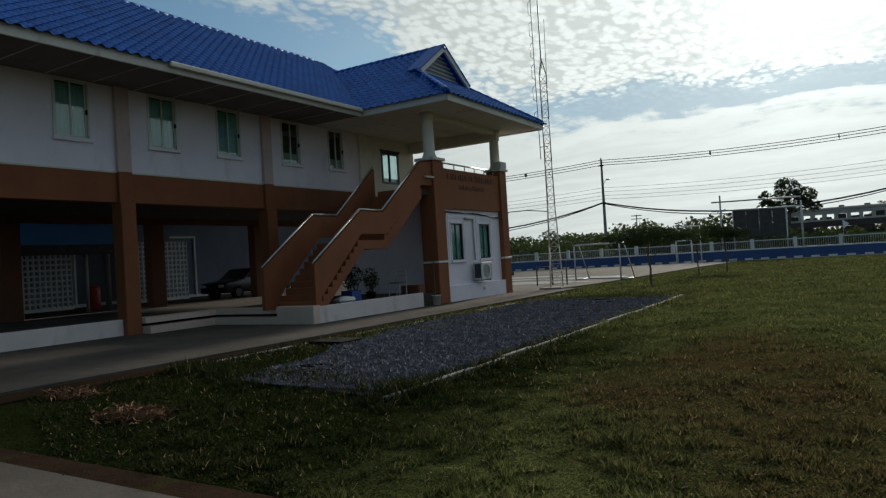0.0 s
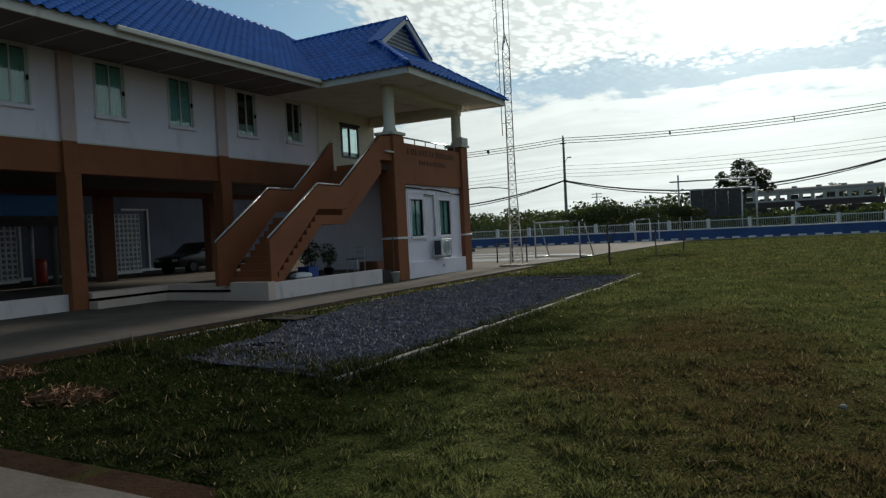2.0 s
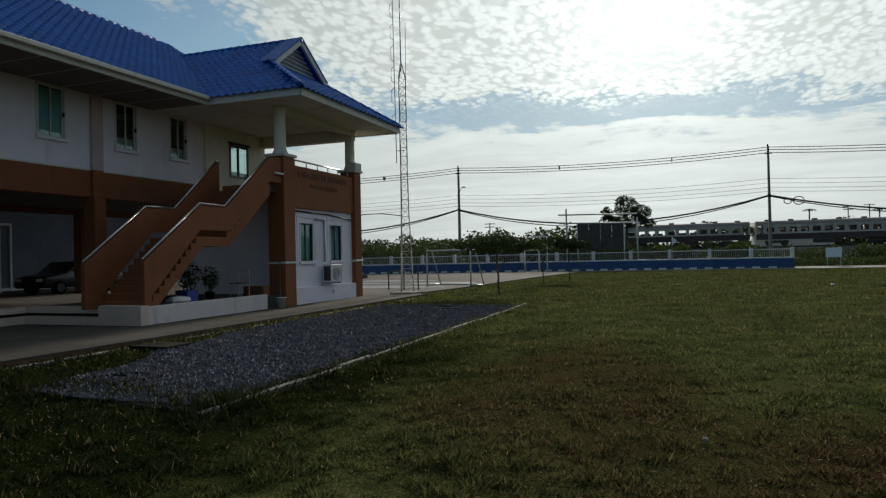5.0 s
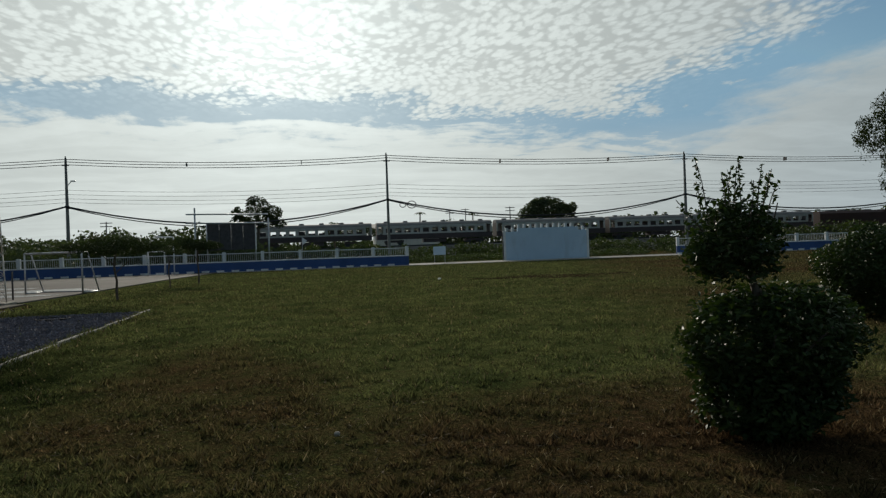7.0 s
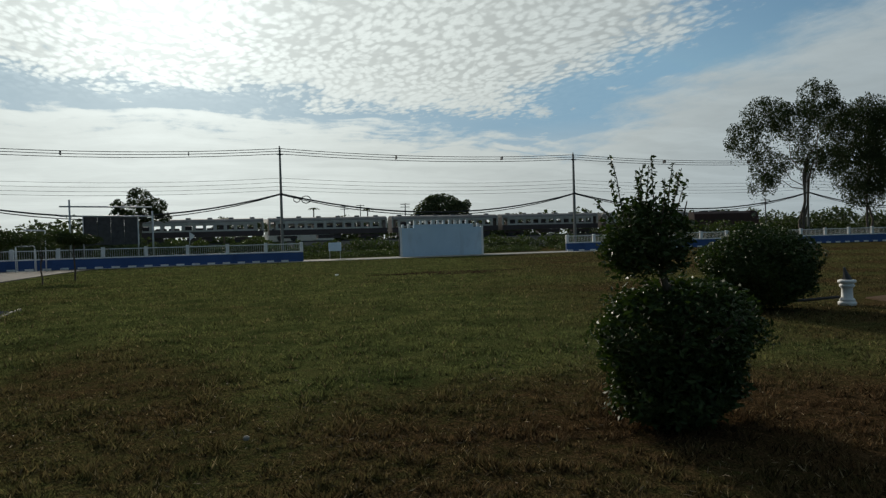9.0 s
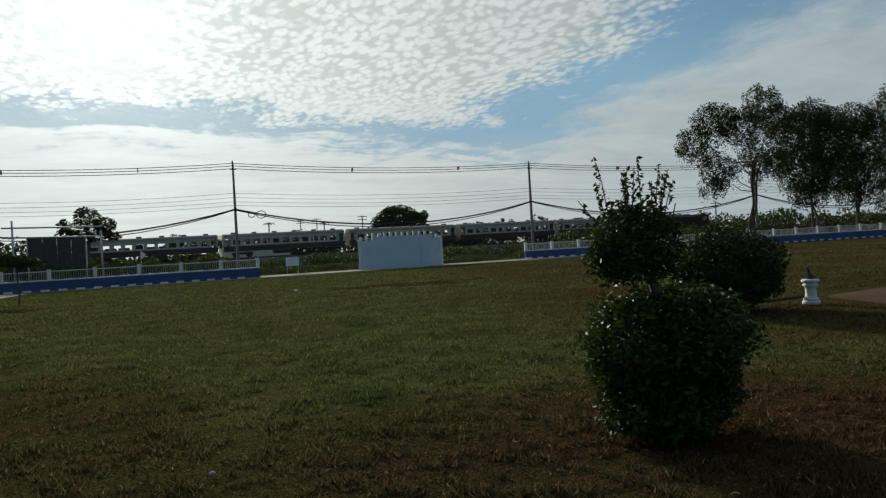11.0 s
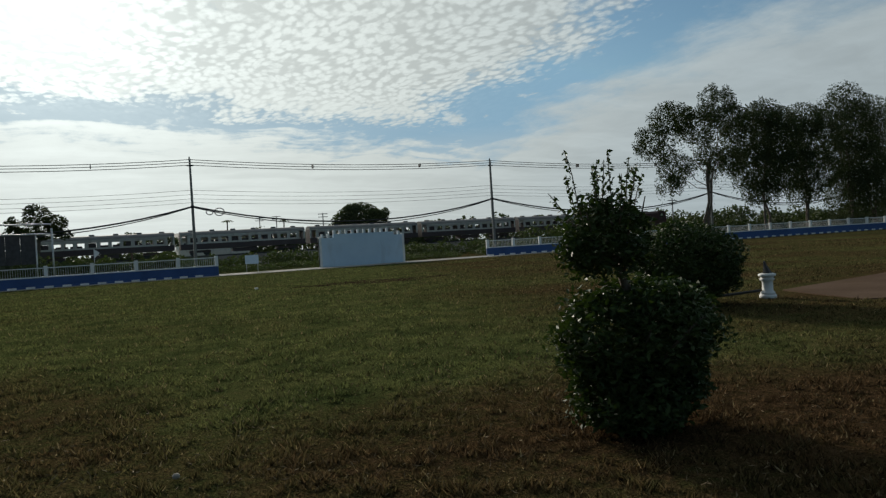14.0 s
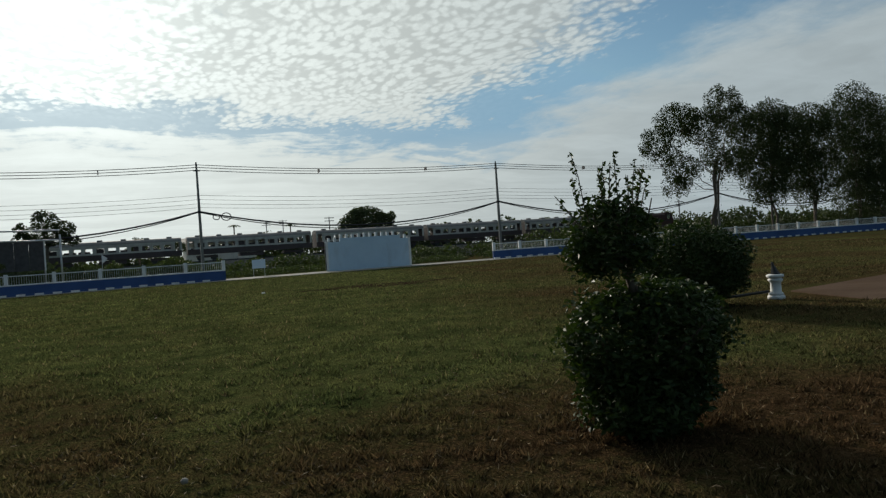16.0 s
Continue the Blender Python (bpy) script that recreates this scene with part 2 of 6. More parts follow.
def field_material():
    m = bpy.data.materials.new("turf")
    m.use_nodes = True
    n = Nodes(m.node_tree)
    bs = m.node_tree.nodes["Principled BSDF"]
    v = n.add("ShaderNodeNewGeometry").outputs["Position"]
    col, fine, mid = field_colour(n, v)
    blade = n.noise(n.scale(v, (1, 0.6, 1)), 55.0, 4.0, 0.7)
    col = n.mix(1.0, col, n.ramp(blade, 0.3, 0.75, 0.35, 1.25), "MULTIPLY")
    n.link(col, bs.inputs["Base Color"])
    bs.inputs["Roughness"].default_value = 1.0
    bs.inputs["Specular IOR Level"].default_value = 0.0
    bp = n.add("ShaderNodeBump")
    bp.inputs["Strength"].default_value = 0.8
    bp.inputs["Distance"].default_value = 0.05
    n.link(n.math("ADD", blade, n.math("MULTIPLY", fine, 1.5)), bp.inputs["Height"])
    n.link(bp.outputs[0], bs.inputs["Normal"])
    return m


def blade_material():
    m = bpy.data.materials.new("grass_blades")
    m.use_nodes = True
    n = Nodes(m.node_tree)
    bs = m.node_tree.nodes["Principled BSDF"]
    out = m.node_tree.nodes["Material Output"]
    g = n.add("ShaderNodeNewGeometry")
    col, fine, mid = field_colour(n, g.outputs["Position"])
    r = g.outputs["Random Per Island"]
    col = n.mix(n.ramp(r, 0.925, 0.95), col, (0.165, 0.13, 0.07, 1))
    col = n.mix(1.0, col, n.math("ADD", n.math("MULTIPLY", n.math("FRACT", n.math("MULTIPLY", r, 7.3)), 1.5), 0.28), "MULTIPLY")
    n.link(col, bs.inputs["Base Color"])
    bs.inputs["Roughness"].default_value = 0.8
    bs.inputs["Specular IOR Level"].default_value = 0.02
    tl = n.add("ShaderNodeBsdfTranslucent")
    n.link(col, tl.inputs[0])
    mx = n.add("ShaderNodeMixShader")
    mx.inputs[0].default_value = 0.34
    n.link(bs.outputs[0], mx.inputs[1]); n.link(tl.outputs[0], mx.inputs[2])
    n.link(mx.outputs[0], out.inputs[0])
    return m


TURF = field_material()
BLADES = blade_material()
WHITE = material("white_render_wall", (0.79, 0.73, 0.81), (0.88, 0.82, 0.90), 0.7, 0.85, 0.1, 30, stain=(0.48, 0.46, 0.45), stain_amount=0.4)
CREAM = material("cream_wall", (0.66, 0.63, 0.53), (0.78, 0.74, 0.63), 0.8, 0.85, 0.1, 30, stain=(0.40, 0.36, 0.28), stain_amount=0.35)
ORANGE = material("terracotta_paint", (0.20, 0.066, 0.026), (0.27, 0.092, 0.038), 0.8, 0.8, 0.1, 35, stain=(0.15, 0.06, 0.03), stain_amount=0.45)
# On the rear columns and beam this dark tone carries the undercroft shade.
MAROON = material("dark_terracotta_and_shade", (0.13, 0.05, 0.03), (0.19, 0.075, 0.04), 0.8, 0.8, 0.1, 35)
PILASTER = material("faded_pink_render", (0.54, 0.40, 0.38), (0.64, 0.49, 0.47), 1.0, 0.85, 0.1, 30, stain=(0.30, 0.17, 0.13), stain_amount=0.5)
PINKISH = material("pinkish_render", (0.55, 0.42, 0.36), (0.66, 0.52, 0.45), 1.2, 0.85, 0.12, 30, stain=(0.33, 0.25, 0.2), stain_amount=0.5)
PLINTH = material("plinth_render", (0.62, 0.55, 0.55), (0.74, 0.66, 0.66), 1.0, 0.85, 0.12, 30, stain=(0.30, 0.27, 0.24), stain_amount=0.55, spec=0.12)
TILE = material("blue_roof_tile", (0.003, 0.075, 0.30), (0.006, 0.12, 0.45), 0.5, 0.6, 0.06, 25, rand=0.28, spec=0.25, stain=(0.004, 0.035, 0.13), stain_amount=0.4)
TILE_STUFF = material("blue_roof_tile_joined", (0.003, 0.075, 0.30), (0.006, 0.12, 0.45), 0.5, 0.6, 0.06, 25, rand=0.28, island=True, spec=0.25, stain=(0.004, 0.035, 0.13), stain_amount=0.4)
FASCIA = material("fascia_board", (0.58, 0.55, 0.50), (0.70, 0.67, 0.61), 1.0, 0.7, 0.08, 20, stain=(0.34, 0.30, 0.25), stain_amount=0.5)
# Brown boards, with the shade under the main eaves darkened into the colour.
EAVES = material("shaded_eaves_soffit", (0.17, 0.14, 0.125), (0.24, 0.20, 0.18), 0.9, 0.85, 0.05, 25, stain=(0.1, 0.08, 0.07), stain_amount=0.5)
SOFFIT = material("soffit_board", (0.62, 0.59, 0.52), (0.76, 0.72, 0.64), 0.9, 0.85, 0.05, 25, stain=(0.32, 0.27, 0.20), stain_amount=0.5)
CONCRETE = material("concrete_paving", (0.058, 0.052, 0.047), (0.112, 0.10, 0.091), 0.6, 0.9, 0.25, 25, stain=(0.05, 0.042, 0.034), stain_amount=0.6, spec=0.04)
COURT = material("court_concrete", (0.078, 0.072, 0.066), (0.15, 0.138, 0.126), 0.12, 0.9, 0.2, 8, stain=(0.06, 0.05, 0.042), stain_amount=0.7, spec=0.04)
ROAD = material("street_concrete", (0.22, 0.21, 0.195), (0.31, 0.30, 0.28), 0.2, 0.9, 0.2, 10, stain=(0.2, 0.18, 0.16), stain_amount=0.5, spec=0.05)
EARTH = material("bare_earth", (0.018, 0.012, 0.009), (0.042, 0.026, 0.018), 1.1, 0.95, 0.5, 30, stain=(0.03, 0.035, 0.012), stain_amount=0.7, spec=0.0)
DIRT = material("dirt_track", (0.080, 0.055, 0.040), (0.13, 0.092, 0.070), 0.5, 0.95, 0.4, 22, stain=(0.09, 0.06, 0.036), stain_amount=0.5, spec=0.0)
GRAVEL_BED = material("gravel_bed", (0.026, 0.026, 0.032), (0.072, 0.072, 0.086), 2.5, 0.9, 0.8, 45, spec=0.0)
STONE = material("gravel_stone", (0.060, 0.060, 0.074), (0.155, 0.155, 0.19), 3.0, 0.85, 0.2, 60, rand=0.9, island=True, spec=0.06)
KERB = material("kerb_concrete", (0.20, 0.185, 0.165), (0.32, 0.30, 0.27), 2.0, 0.9, 0.25, 35, stain=(0.12, 0.13, 0.08), stain_amount=0.6, spec=0.12)
STEEL = material("stainless_rail", (0.55, 0.54, 0.52), (0.68, 0.67, 0.65), 4.0, 0.3, 0.02, 50, metal=0.9)
GALV = material("galvanised_steel", (0.36, 0.37, 0.38), (0.52, 0.53, 0.54), 3.0, 0.5, 0.05, 40, metal=0.5)
MAST_PAINT = material("mast_paint", (0.45, 0.43, 0.40), (0.62, 0.60, 0.56), 3.0, 0.6, 0.08, 40, stain=(0.28, 0.14, 0.07), stain_amount=0.6)
DARKSTEEL = material("dark_steel", (0.035, 0.035, 0.038), (0.07, 0.07, 0.075), 3.0, 0.6, 0.05, 40, metal=0.3)
POLE_CONC = material("pole_concrete", (0.16, 0.155, 0.15), (0.24, 0.235, 0.225), 2.0, 0.9, 0.15, 30)
CABLE = material("black_cable", (0.018, 0.018, 0.02), (0.035, 0.035, 0.038), 4.0, 0.7, 0.0)
BLUEWALL = material("blue_wall_paint", (0.030, 0.070, 0.19), (0.045, 0.100, 0.26), 0.5, 0.75, 0.1, 20, stain=(0.02, 0.045, 0.13), stain_amount=0.5)
WHITEPAINT = material("white_paint", (0.62, 0.63, 0.63), (0.76, 0.76, 0.76), 1.5, 0.7, 0.08, 30, stain=(0.40, 0.38, 0.35), stain_amount=0.45)
PALEBLUE = material("pale_blue_paint", (0.46, 0.58, 0.70), (0.55, 0.67, 0.78), 0.5, 0.75, 0.08, 15, stain=(0.38, 0.45, 0.52), stain_amount=0.4)
ALU = material("dark_aluminium", (0.03, 0.035, 0.045), (0.055, 0.06, 0.07), 4.0, 0.4, 0.03, 40, metal=0.6)
WHITEALU = material("white_window_frame", (0.60, 0.60, 0.59), (0.70, 0.70, 0.69), 4.0, 0.5, 0.03, 40)
GLASS = glass_material("window_glass", (0.72, 0.84, 0.82), 0.04)
# Curtain colour brightened to stand in for sky reflected in the panes.
CURTAIN = material("pale_green_curtain_sky_tint", (0.50, 0.72, 0.70), (0.66, 0.84, 0.82), 3.0, 0.9, 0.2, 25)
# Dark colour stands in for shade below the floor slab and indoors.
INTERIOR_SHADE = material("dim_interior_shade", (0.05, 0.05, 0.05), (0.09, 0.085, 0.08), 1.5, 0.9, 0.1, 20)
BARK = material("bark", (0.07, 0.055, 0.042), (0.15, 0.12, 0.095), 6.0, 0.95, 0.6, 40)
PALEBARK = material("pale_bark", (0.20, 0.18, 0.15), (0.34, 0.31, 0.27), 3.0, 0.9, 0.4, 30)
LEAF_SHRUB = leaf_material("shrub_leaves", (0.016, 0.032, 0.010), (0.050, 0.074, 0.022), 0.12, 0.52)
LEAF_TREE = leaf_material("tree_leaves", (0.020, 0.032, 0.013), (0.050, 0.066, 0.026), 0.12, 0.7)
# Leaf colour raised a little to stand in for haze over distance.
LEAF_FAR_HAZE = leaf_material("far_foliage_haze", (0.040, 0.056, 0.030), (0.095, 0.112, 0.060), 0.15, 0.7)
WEEDS = leaf_material("weed_leaves", (0.040, 0.056, 0.020), (0.085, 0.105, 0.042), 0.12, 0.7)
BLACK = material("black_matter", (0.008, 0.008, 0.009), (0.016, 0.016, 0.017), 3.0, 0.9, 0.1, spec=0.05)


# ---- builders ----
def box(bm, x0, x1, y0, y1, z0, z1, bevel=0.0):
    """A box between two corners, its edges broken where bevel is given."""
    r = bmesh.ops.create_cube(bm, size=1.0)
    vs = r["verts"]
    for v in vs:
        v.co = ((x0 + x1) / 2 + v.co.x * (x1 - x0), (y0 + y1) / 2 + v.co.y * (y1 - y0), (z0 + z1) / 2 + v.co.z * (z1 - z0))
    if bevel:
        es = list({e for v in vs for e in v.link_edges})
        bmesh.ops.bevel(bm, geom=es, offset=bevel, segments=1, affect="EDGES", profile=0.5)
    return bm


def rod(bm, p, q, r0, r1=None, seg=8, caps=True):
    """A round bar from p to q."""
    p, q = Vector(p), Vector(q)
    r1 = r0 if r1 is None else r1
    m = Matrix.Translation((p + q) / 2) @ (q - p).to_track_quat("Z", "Y").to_matrix().to_4x4()
    bmesh.ops.create_cone(bm, cap_ends=caps, segments=seg, radius1=r0, radius2=r1, depth=(q - p).length, matrix=m)
    return bm


def polyrod(bm, pts, r, seg=6):
    for a, b in zip(pts, pts[1:]):
        rod(bm, a, b, r, r, seg)
    return bm


def prism(bm, outline, axis, a, b):
    """Pushes an outline of (u, v) pairs along an axis from a to b. x: (y, z), y: (x, z), z: (x, y)."""
    def place(u, v, w):
        return (w, u, v) if axis == "x" else (u, w, v) if axis == "y" else (u, v, w)
    f = [bm.verts.new(place(u, v, a)) for u, v in outline]
    g = [bm.verts.new(place(u, v, b)) for u, v in outline]
    bm.faces.new(f)
    bm.faces.new(list(reversed(g)))
    n = len(f)
    for i in range(n):
        bm.faces.new((f[i], g[i], g[(i + 1) % n], f[(i + 1) % n]))
    bmesh.ops.recalc_face_normals(bm, faces=bm.faces)
    return bm


def lathe(bm, rings, cx=0.0, cy=0.0, seg=16):
    """Turns (radius, height) rings round an upright axis."""
    prev = None
    for r, z in rings:
        ring = [bm.verts.new((cx + r * math.cos(i * math.tau / seg), cy + r * math.sin(i * math.tau / seg), z)) for i in range(seg)]
        if prev:
            for i in range(seg):
                bm.faces.new((prev[i], prev[(i + 1) % seg], ring[(i + 1) % seg], ring[i]))
        else:
            bm.faces.new(list(reversed(ring)))
        prev = ring
    bm.faces.new(prev)
    return bm


def origin(ob):
    o = Vector((0, 0, 0))
    while ob:
        o += ob.location
        ob = ob.parent
    return o


def part(name, bm, mat, parent=None, label="", smooth=False):
    """Links a bmesh, drawn in world coordinates, as one mesh object under parent."""
    me = bpy.data.meshes.new(name)
    if parent:
        bm.transform(Matrix.Translation(-origin(parent)))
    bm.to_mesh(me)
    bm.free()
    me.materials.append(mat)
    if smooth:
        for p in me.polygons:
            p.use_smooth = True
    ob = new(name, me)
    if parent:
        ob.parent = parent
    if label:
        ob["label"] = label
    return ob


def mesh_part(name, verts, faces, mat, parent=None, label="", smooth=False):
    """The same from lists of corners and faces, for large joined meshes."""
    me = bpy.data.meshes.new(name)
    o = origin(parent)
    v = np.asarray(verts, float) - np.array(o)
    me.from_pydata(v.tolist(), [], faces if isinstance(faces, list) else faces.tolist())
    me.materials.append(mat)
    if smooth:
        for p in me.polygons:
            p.use_smooth = True
    ob = new(name, me)
    if parent:
        ob.parent = parent
    if label:
        ob["label"] = label
    return ob


def thing(name, loc, label, category, group="", kind=""):
    ob = new(name)
    ob.location = loc
    ob.empty_display_size = 0.1
    return tagged(ob, label, category, group, kind)


def boxpart(name, dims, mat, parent, label="", bevel=0.0):
    return part(name, box(bmesh.new(), *dims, bevel=bevel), mat, parent, label)


# ---- ground ----
def uneven(x, y):
    return 0.03 * noise.noise(Vector((x * 0.35, y * 0.35, 3.0)))


def build_ground():
    xs = np.concatenate([np.array([-2500, -800, -300, -140, -90]), np.arange(-60, 60.1, 1.5), np.array([90, 140, 300, 800, 2500])])
    ys = np.concatenate([np.array([-2500, -800, -200, -60, -20]), np.arange(-8, 80.1, 1.5), np.array([100, 140, 300, 800, 2500])])
    verts, faces = [], []
    for y in ys:
        for x in xs:
            flat = x < -9 or x > 40 or y > 58 or y < -4
            verts.append((x, y, -0.02 if flat else -0.01 + uneven(x, y) * 0.6))
    nx = len(xs)
    for j in range(len(ys) - 1):
        for i in range(nx - 1):
            a = j * nx + i
            faces.append((a, a + 1, a + nx + 1, a + nx))
    g = mesh_part("ground", verts, faces, TURF, smooth=True)
    tagged(g, "patchy green and dry brown mown grass field", "lawn", kind="structure")


build_ground()


def slab(name, outline, z0, z1, mat, label, category):
    bm = bmesh.new()
    prism(bm, outline, "z", z0, z1)
    ob = part(name, bm, mat)
    return tagged(ob, label, category, kind="structure")


slab("pavement", [(-40, -6), (-11.0, -6), (-10.45, 5.0), (-10.3, 12.0), (-10.25, 27.0), (-40, 27.0)], -0.3, 0.05, CONCRETE, "weathered grey concrete apron along the building", "pavement")
slab("pavement_path", [(-30, -6), (-1.0, -6), (-1.0, 0.4), (-3.6, 3.05), (-30, 3.2)], -0.3, 0.035, CONCRETE, "worn pale concrete footpath beside the grass", "path")
slab("earth_strip", [(-30, 3.2), (-3.6, 3.05), (-1.0, 0.4), (-0.8, 0.6), (-3.45, 3.35), (-30, 3.55)], -0.3, 0.02, EARTH, "dark bare earth strip along the footpath", "earth")
slab("earth_strip_wall", [(-10.45, 4.4), (-9.75, 4.4), (-9.65, 12.0), (-9.7, 27.0), (-10.25, 27.0), (-10.3, 12.0)], -0.3, 0.012, EARTH, "brown bare earth strip beside the concrete apron", "earth")
slab("pavement_court", [(-90, 27.0), (-11.2, 27.0), (-10.6, 33), (-9.9, 48.5), (-8.6, 61.0), (-90, 58.5)], -0.3, 0.03, COURT, "pale concrete yard with dark water stains", "yard")
slab("road", [(-8.6, 60.0), (46, 60.2), (46, 66.0), (-8.6, 66.0)], -0.3, 0.025, ROAD, "pale concrete entrance road beyond the lawn", "road")
slab("dirt_track", [(12.6, 9.9), (13.6, 12.5), (18.4, 13.4), (42, 19), (60, 16), (40, 8), (20, 6)], -0.3, 0.012, DIRT, "reddish bare dirt track across the grass", "track")


# ---- school building ----
FX, WX = -16.8, -12.5           # facade and front of the stair wing
Y_END = 25.4
EAVE_Z, RIDGE_X, RIDGE_Z, EAVE_X = 6.62, -19.8, 10.3, -14.55
WEAVE_X, WY0, WY1, WRIDGE_Y, WRIDGE_Z, GABLE_X = -11.15, 18.95, 26.4, 22.55, 9.5, -13.3

house = thing("school_building", (FX, 16.0, 0.0), "two-storey white and terracotta building with blue tiled roof", "building")


def wall_with_holes(bm, x0, x1, y0, y1, z0, z1, holes):
    """A wall in a plane of constant x with openings (y0, y1, z0, z1) that go through it."""
    ys = sorted({y0, y1, *[h[0] for h in holes], *[h[1] for h in holes]})
    zs = sorted({z0, z1, *[h[2] for h in holes], *[h[3] for h in holes]})
    for a, b in zip(ys, ys[1:]):
        run = None
        for c, d in zip(zs, zs[1:]):
            my, mz = (a + b) / 2, (c + d) / 2
            if any(h[0] < my < h[1] and h[2] < mz < h[3] for h in holes):
                continue
            box(bm, x0, x1, a, b, c, d)
    bmesh.ops.remove_doubles(bm, verts=bm.verts, dist=0.0005)
    dead = [f for f in bm.faces if sum(1 for g in f.verts[0].link_faces if g is not f and set(g.verts) == set(f.verts))]
    bmesh.ops.delete(bm, geom=dead, context="FACES")
    return bm


WINDOWS = [(9.62, 10.5), (12.25, 13.15), (14.63, 15.52), (17.38, 18.24), (19.78, 20.6)]
EARLIER = [(4.4, 5.2), (7.0, 7.8)]
SILL, HEAD = 5.14, 6.60
holes = [(a, b, SILL, HEAD) for a, b in EARLIER + WINDOWS]
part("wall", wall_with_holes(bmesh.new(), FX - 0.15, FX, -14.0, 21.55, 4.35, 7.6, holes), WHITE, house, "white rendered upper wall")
part("wall", wall_with_holes(bmesh.new(), FX - 0.15, FX, 21.55, Y_END, 3.95, 7.6, [(23.07, 24.5, 4.84, 6.03)]), CREAM, house, "cream wall behind the upper landing")
boxpart("beam", (FX - 0.3, FX + 0.02, -14.0, 21.55, 3.55, 4.35), ORANGE, house, "terracotta floor beam band", 0.01)
boxpart("trim", (FX + 0.02, FX + 0.04, -14.0, 21.55, 4.33, 4.37), FASCIA, house, "thin pale drip line above the band")
bm = bmesh.new()
wall_with_holes(bm, Y_END - 0.15, Y_END, 0.0, 6.0, 3.95, 7.6, [(0.25, 2.6, 4.3, 6.6)])
bm.transform(Matrix(((0, -1, 0, FX - 0.15), (1, 0, 0, 0), (0, 0, 1, 0), (0, 0, 0, 1))))
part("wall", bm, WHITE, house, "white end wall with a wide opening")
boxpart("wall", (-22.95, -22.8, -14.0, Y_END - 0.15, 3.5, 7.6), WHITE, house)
boxpart("floor_slab", (-22.8, FX - 0.3, -14.0, Y_END - 0.15, 3.72, 3.95), INTERIOR_SHADE, house, "concrete upper floor slab, coloured dark for shade")
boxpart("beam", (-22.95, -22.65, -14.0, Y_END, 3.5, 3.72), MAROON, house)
# unseen walls between the rooms, added in dark colour to keep the windows dark
boxpart("partition", (-22.8, FX - 0.15, 16.4, 16.5, 3.95, 7.0), INTERIOR_SHADE, house)
boxpart("partition", (-22.8, FX - 0.15, 21.5, 21.6, 3.95, 7.0), INTERIOR_SHADE, house)
boxpart("partition", (-18.9, -18.8, -14.0, 21.5, 3.95, 7.0), INTERIOR_SHADE, house)
boxpart("ceiling_board", (-22.8, FX - 0.15, -14.0, 21.5, 6.95, 7.0), INTERIOR_SHADE, house)
for cy in (-9.2, -4.05, 1.1, 6.25, 11.4, 16.6, 21.7):
    col = boxpart("column", (FX - 0.25, FX + 0.18, cy - 0.22, cy + 0.22, 0.0, 3.55), ORANGE, house, "terracotta painted column", 0.02)
    boxpart("beam_block", (FX + 0.02, FX + 0.12, cy - 0.2, cy + 0.2, 3.55, 4.36), ORANGE, house, "", 0.01)
    boxpart("pilaster", (FX, FX + 0.12, cy - 0.2, cy + 0.2, 4.36, 6.62), PILASTER if cy < 21 else CREAM, house, "faded pink pilaster between windows", 0.01)
    boxpart("column", (-23.0, -22.6, cy - 0.3, cy + 0.3, 0.0, 3.5), MAROON, house, "rear column, terracotta darkened for shade under the building", 0.02)
# plinths and ground floor
boxpart("plinth", (FX - 0.2, FX, -14.0, 11.2, 0.0, 0.47), PLINTH, house, "low white plinth wall with stains", 0.012)
boxpart("ground_floor_slab", (-23.2, FX - 0.2, -14.0, Y_END, 0.0, 0.42), CONCRETE, house, "ground floor slab under the building")
boxpart("ground_floor_slab", (FX - 0.2, WX - 0.15, 14.4, 20.4, 0.0, 0.44), CONCRETE, house)
bm = bmesh.new(); box(bm, -17.0, -16.3, 11.63, 13.75, 0.05, 0.24); box(bm, -17.0, -13.8, 13.75, 14.4, 0.05, 0.24)
part("step", bm, PINKISH, house, "pinkish concrete lower step")
# Black strips draw the shadow gap under the upper step's nosing.
boxpart("recess", (FX - 0.2, -16.72, 11.63, 14.2, 0.242, 0.32), BLACK, house)
boxpart("recess", (FX - 0.2, -13.84, 14.2, 14.5, 0.242, 0.32), BLACK, house)
bm = bmesh.new(); box(bm, FX - 0.2, -16.5, 11.63, 13.98, 0.32, 0.47); box(bm, FX - 0.2, -13.82, 13.98, 14.5, 0.32, 0.47)
part("step", bm, PINKISH, house, "pinkish concrete upper step")


